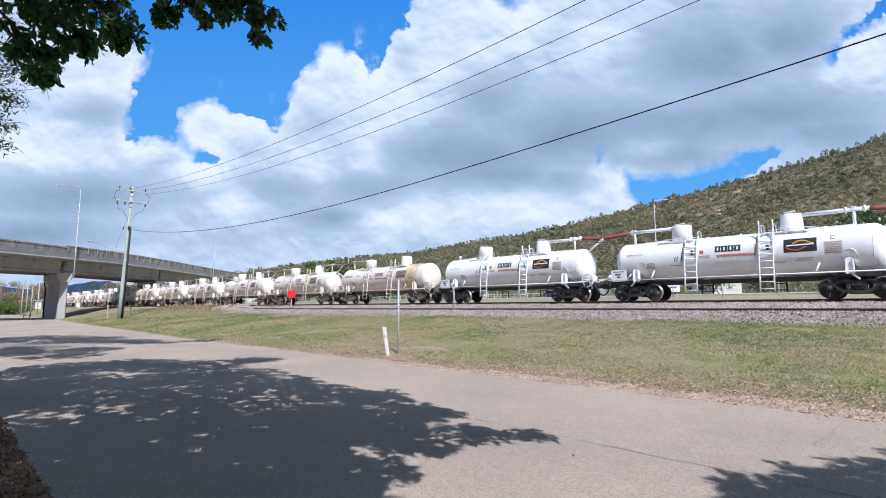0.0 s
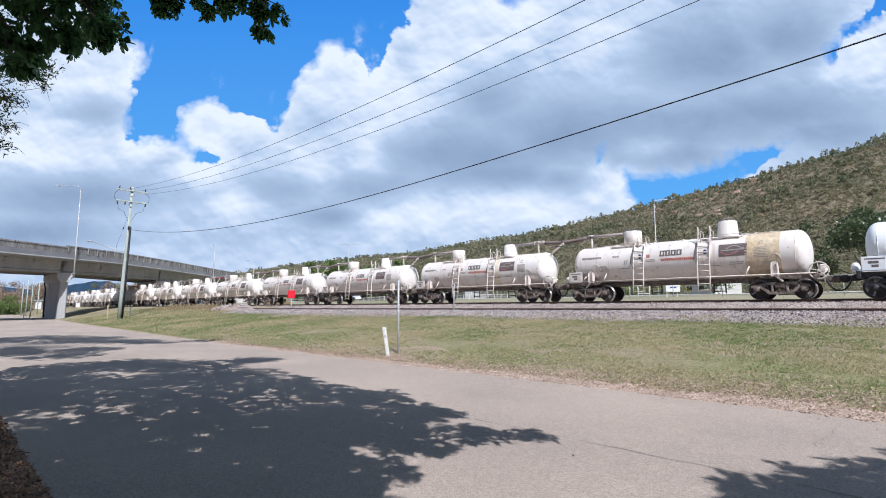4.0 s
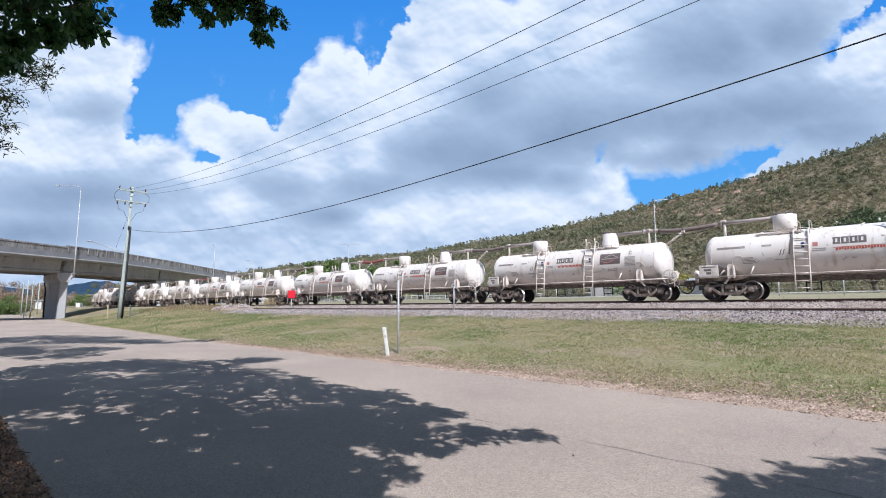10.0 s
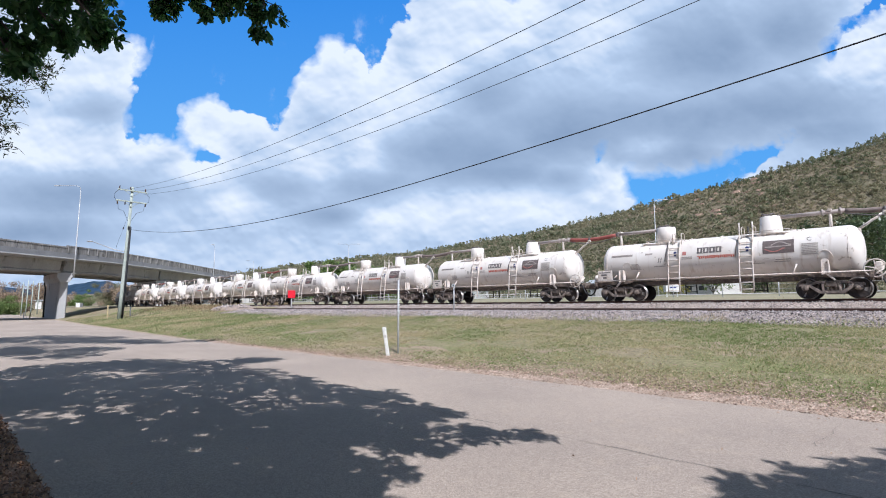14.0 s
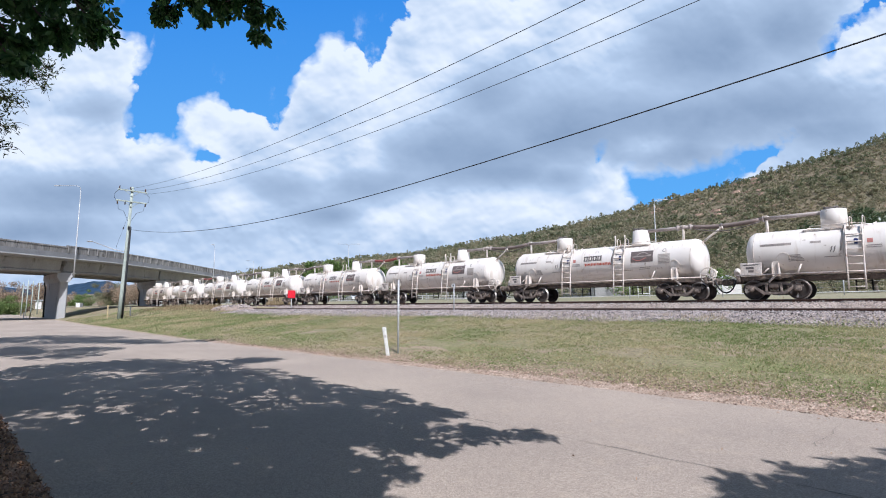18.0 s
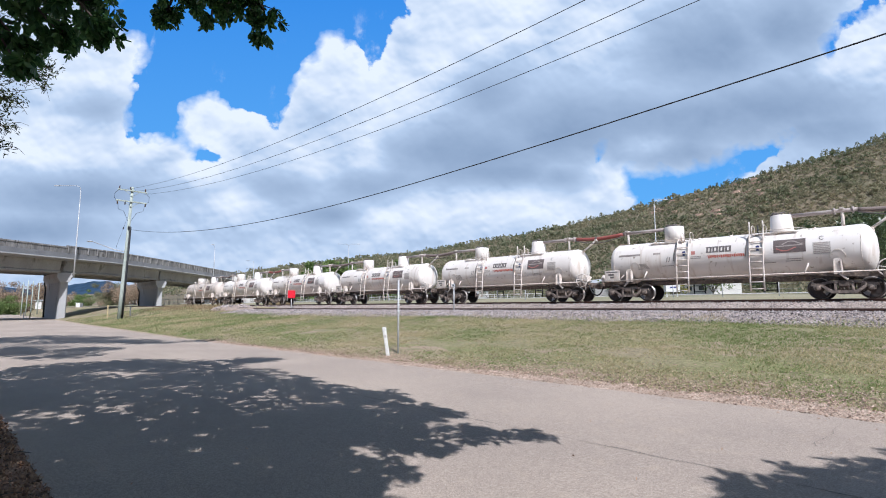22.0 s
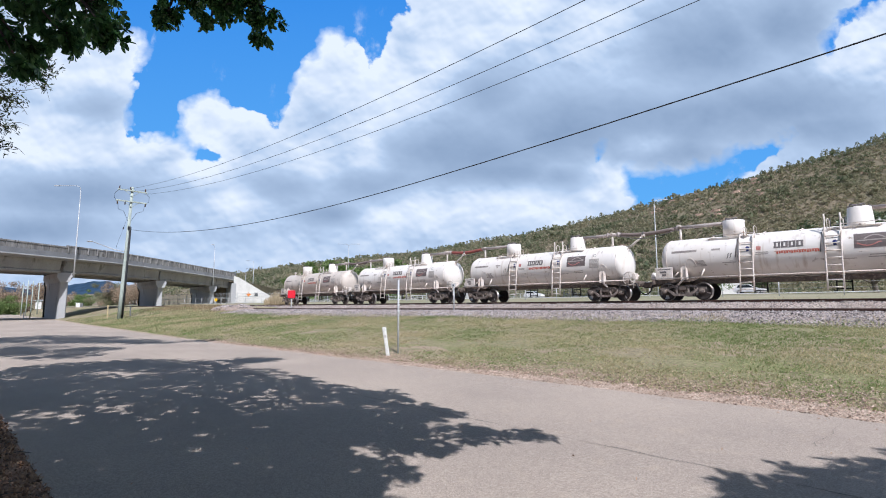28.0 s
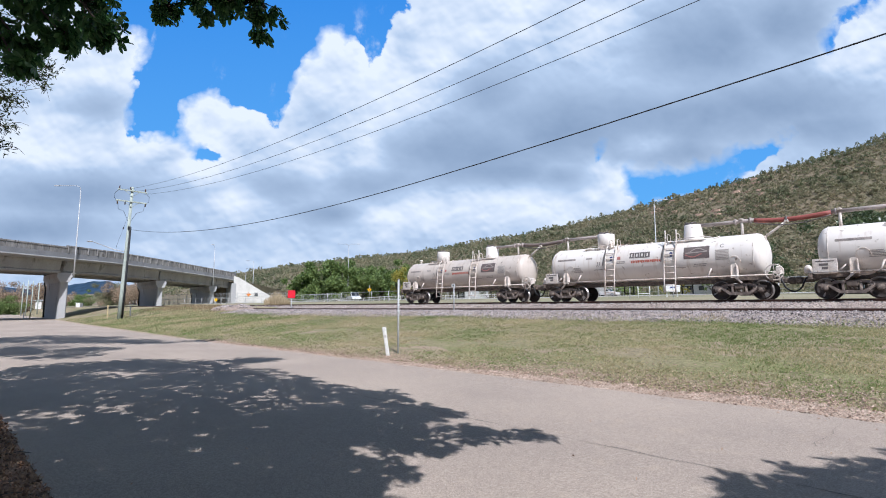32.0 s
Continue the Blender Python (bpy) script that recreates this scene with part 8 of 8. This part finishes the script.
def build_verge():
    """Bare gritty strip between the seal and the grass, ragged on its outer side."""
    xs = steps((-110, -25, 0.5), (-25, 12, 0.12))
    verts, faces = [], []
    for x in xs:
        e = road_far_edge(x)
        w = 0.16 + 0.5 * max(0, min(1, (x + 16) / 14)) + 0.4 * noise.noise(Vector((x * 0.6, 2, 0))) + 0.22 * noise.noise(Vector((x * 2.7, 4, 0))) + 0.2 * noise.noise(Vector((x * 9, 4, 0)))
        w = max(0.05 if x > -40 else 0.30, w)
        for k in range(5):
            lap = 0.24 + 0.18 * noise.noise(Vector((x * 1.9, 8, 0))) + 0.07 * noise.noise(Vector((x * 7, 3, 0)))
            y = e - lap + (w + lap) * k / 4
            verts.append((x, y, max(land(x, y), -0.01) + (-0.012 if k in (0, 4) else 0.020) + 0.008 * noise.noise(Vector((x * 6, y * 6, 0)))))
    for i in range(len(xs) - 1):
        for k in range(4):
            faces.append((i * 5 + k, (i + 1) * 5 + k, (i + 1) * 5 + k + 1, i * 5 + k + 1))
    m = mat("gritty_verge", (0.50, 0.39, 0.305), (0.36, 0.275, 0.21), 0.95, scale=2.5, fine=40, bump=1.0, bump_dist=0.02, grain=0.5, crisp=0.1, spec=0.1)
    o = new("verge", mesh_from("verge", verts, faces, m, True))
    tagged(o, "bare pinkish gritty verge beside the road", "verge", kind="structure")


def build_gravel():
    rng = np.random.default_rng(31)
    rows = []
    for i in range(15000):
        x = 6 - 32 * rng.random() ** 1.5
        e = road_far_edge(x)
        y = e + abs(rng.normal()) * (0.3 + 0.35 * max(0, min(1, (x + 16) / 14))) - 0.08
        if rng.random() < 0.3:
            y = e + abs(rng.normal()) * 1.3
        if rng.random() < 0.02:
            y = e - rng.random() * 1.2
        z = max(land(x, y), 0.0 if y < e else -0.01) + (0.018 if y > e else 0.012)
        rows.append((x, y, z, rng.uniform(0.008, 0.030)))
    lumps("verge_gravel", "loose pinkish-brown gravel along the road edge", GRAVEL, rows, "gravel")
    # bark chips and dead leaves on the far verge
    verts, faces = [], []
    for i in range(9000):
        x = 7 - 26 * rng.random() ** 1.4
        e = road_far_edge(x)
        y = e + abs(rng.normal()) * (0.45 + 0.5 * max(0, min(1, (x + 16) / 14))) - 0.02
        z = max(land(x, y), -0.01) + 0.03
        a, ln = rng.random() * 6.28, rng.uniform(0.02, 0.06)
        c, q = math.cos(a) * ln, math.sin(a) * ln
        n = len(verts)
        verts += [(x, y, z), (x + c * 0.5 - q * 0.3, y + q * 0.5 + c * 0.3, z + 0.02 * rng.random()), (x + c, y + q, z + 0.03 * rng.random()), (x + c * 0.5 + q * 0.3, y + q * 0.5 - c * 0.3, z + 0.02 * rng.random())]
        faces.append((n, n + 1, n + 2, n + 3))
    o = new("verge_litter", mesh_from("verge_litter", verts, faces, leaf_mat("pale_dead_leaf", (0.30, 0.20, 0.14), (0.70, 0.53, 0.42), 0.8, 0.05)))
    tagged(o, "pale dead leaves and bark chips on the verge", "leaf litter", kind="stuff")
    # leaf litter along the near edge and scattered on the road
    verts, faces = [], []
    for i in range(9500):
        x = -3 - 12 * rng.random()
        e = road_near_edge(x)
        y = e - 0.02 - abs(rng.normal()) * 0.75 + 0.035 * rng.normal()
        z = land(x, y) + 0.01 + 0.05 * rng.random()
        if i % 300 == 0:
            x, y = -14 + 14 * rng.random(), 1 + 7.5 * rng.random()
            z = 0.055
        elif y > e:
            z = 0.012
        a = rng.random() * 6.28
        ln = rng.uniform(0.015, 0.04)
        c, s = math.cos(a) * ln, math.sin(a) * ln
        n = len(verts)
        verts += [(x, y, z), (x + c * 0.5 - s * 0.3, y + s * 0.5 + c * 0.3, z + 0.025 * rng.random()), (x + c, y + s, z + 0.04 * rng.random()), (x + c * 0.5 + s * 0.3, y + s * 0.5 - c * 0.3, z + 0.025 * rng.random())]
        faces.append((n, n + 1, n + 2, n + 3))
    o = new("leaf_litter", mesh_from("leaf_litter", verts, faces, LITTER))
    tagged(o, "dry brown leaf litter on the road edge", "leaf litter", kind="stuff")
    rows = []
    for i in range(2600):
        x = -3 - 12 * rng.random()
        y = road_near_edge(x) + 0.01 - abs(rng.normal()) * 0.7
        rows.append((x, y, land(x, y) + 0.02, rng.uniform(0.008, 0.035)))
    lumps("soil_clods", "dark crumbly soil and bark chips at the road edge", mat("bark_chip", (0.30, 0.19, 0.13), (0.15, 0.09, 0.06), 0.95, scale=6, fine=50, island=0.5, spec=0.1), rows, "soil")
    bm = bm_new()
    for i in range(70):
        x = -4 - 9 * rng.random()
        y = road_near_edge(x) - 0.04 - abs(rng.normal()) * 0.5
        a = rng.random() * 6.28
        ln = rng.uniform(0.05, 0.2)
        z = max(land(x, y), 0.0) + 0.04
        tube(bm, [(x, y, z), (x + ln * 0.5 * math.cos(a), y + ln * 0.5 * math.sin(a), z + 0.02), (x + ln * math.cos(a + 0.3), y + ln * math.sin(a + 0.3), z)], 0.004, 5)
    tagged(part("fallen_twigs", bm, BARK), "thin grey twigs fallen at the road edge", "twigs", kind="stuff")


build_grass()
build_fringe()
build_heap()
build_verge()
build_gravel()
add_sleepers(TRACK_NEAR, -48.5, 10)
add_sleepers(TRACK_FAR, -60, 10)


# ---- what moves ----
def motions():
    times = [k * 0.5 for k in range(65)]
    for i, w in enumerate(WAGONS):
        walk(w, [(t, Matrix.Translation((run_at(t) - i * WAGON_PITCH, 25.85, 1.93))) for t in times])
    fine_times = [k * 0.1 for k in range(321)]
    start = run_at(0)
    turn = [(run_at(t) - start) / 0.405 for t in fine_times]
    for i, w in enumerate(WAGONS):
        for bog in w.children:
            if bog.name.startswith("bogie"):
                for ws in bog.children:
                    if ws.name.startswith("wheelset"):
                        at = ws.location.copy()
                        walk(ws, [(t, Matrix.Translation(at) @ Matrix.Rotation(a + i * 0.7 + at.x, 4, "Y")) for t, a in zip(fine_times, turn)])

    # the cloud sheet rises as it drifts nearer
    walk(CLOUDS, [(t, Matrix.Translation((0.0, 0.0, CLOUD_RISE * t / 32)) @ Matrix.Rotation(radians(-0.51 * t / 32), 4, Vector((C45, C45, 0.0)))) for t in (0.0, 8.0, 16.0, 24.0, 32.0)])
    # cars on the far road, at an even pace
    for car, t0, s0, y in PASSING:
        rows = []
        for t in range(0, 33, 2):
            x = s0 + 14.5 * (t - t0)
            rows.append((t, pose(x, y, land(x, y) + 0.08)))
        walk(car, rows)
    # the hatchback waits up the approach, crosses the bridge and stops past it
    rows = []
    for k in range(0, 65):
        t = k * 0.5
        f = max(24.0, min(200.0, 74 - 12 * (t - 18.87)))
        rows.append((t, pose(*cam_to_world(-55.5, f), deck_z(f) + 0.02, 0, 0, -45)))
    walk(VAN, rows)
    # boughs stir in the breeze
    stir = (((0, 6, 26), (0.5, 12, 14), (1.5, 8, 12), (3, 10, 8), (4.5, 4, -2), (6, 6, -4), (7.5, -4, -8), (9, -10, -10), (11, -4, -4), (13, 0, 0), (15, 2, -2), (17, -4, 2), (19, -6, 2), (21, -2, 4), (23, 0, 2), (26, 2, -2), (28, 4, 4), (30, 2, 0), (32, 6, -2)),
            ((0, -2, 2), (0.5, 9, -7), (1, 11, -4), (2, 7, -3), (3, 11, -6), (4.5, 12, -8), (6.5, 14, -9), (7.5, 6, -4), (8.5, -2, 3), (10, 3, 0), (13, 6, -3), (14.5, 7, -6), (17, 1, 0), (19, -5, 3), (20, -8, 7), (22, -2, 3), (25, 0, 2), (28, -3, 4), (32, 3, -1)))
    for (b, anchor), table in zip(SWAY, stir):
        rows = []
        for t, dx, dy in table:
            k = 3.0 / 900
            rows.append((t, pose(anchor.x + C45 * dx * k, anchor.y + C45 * dx * k, anchor.z - dy * k, 0.25 * dy, 0.0, 0.2 * dx)))
        walk(b, rows)


motions()
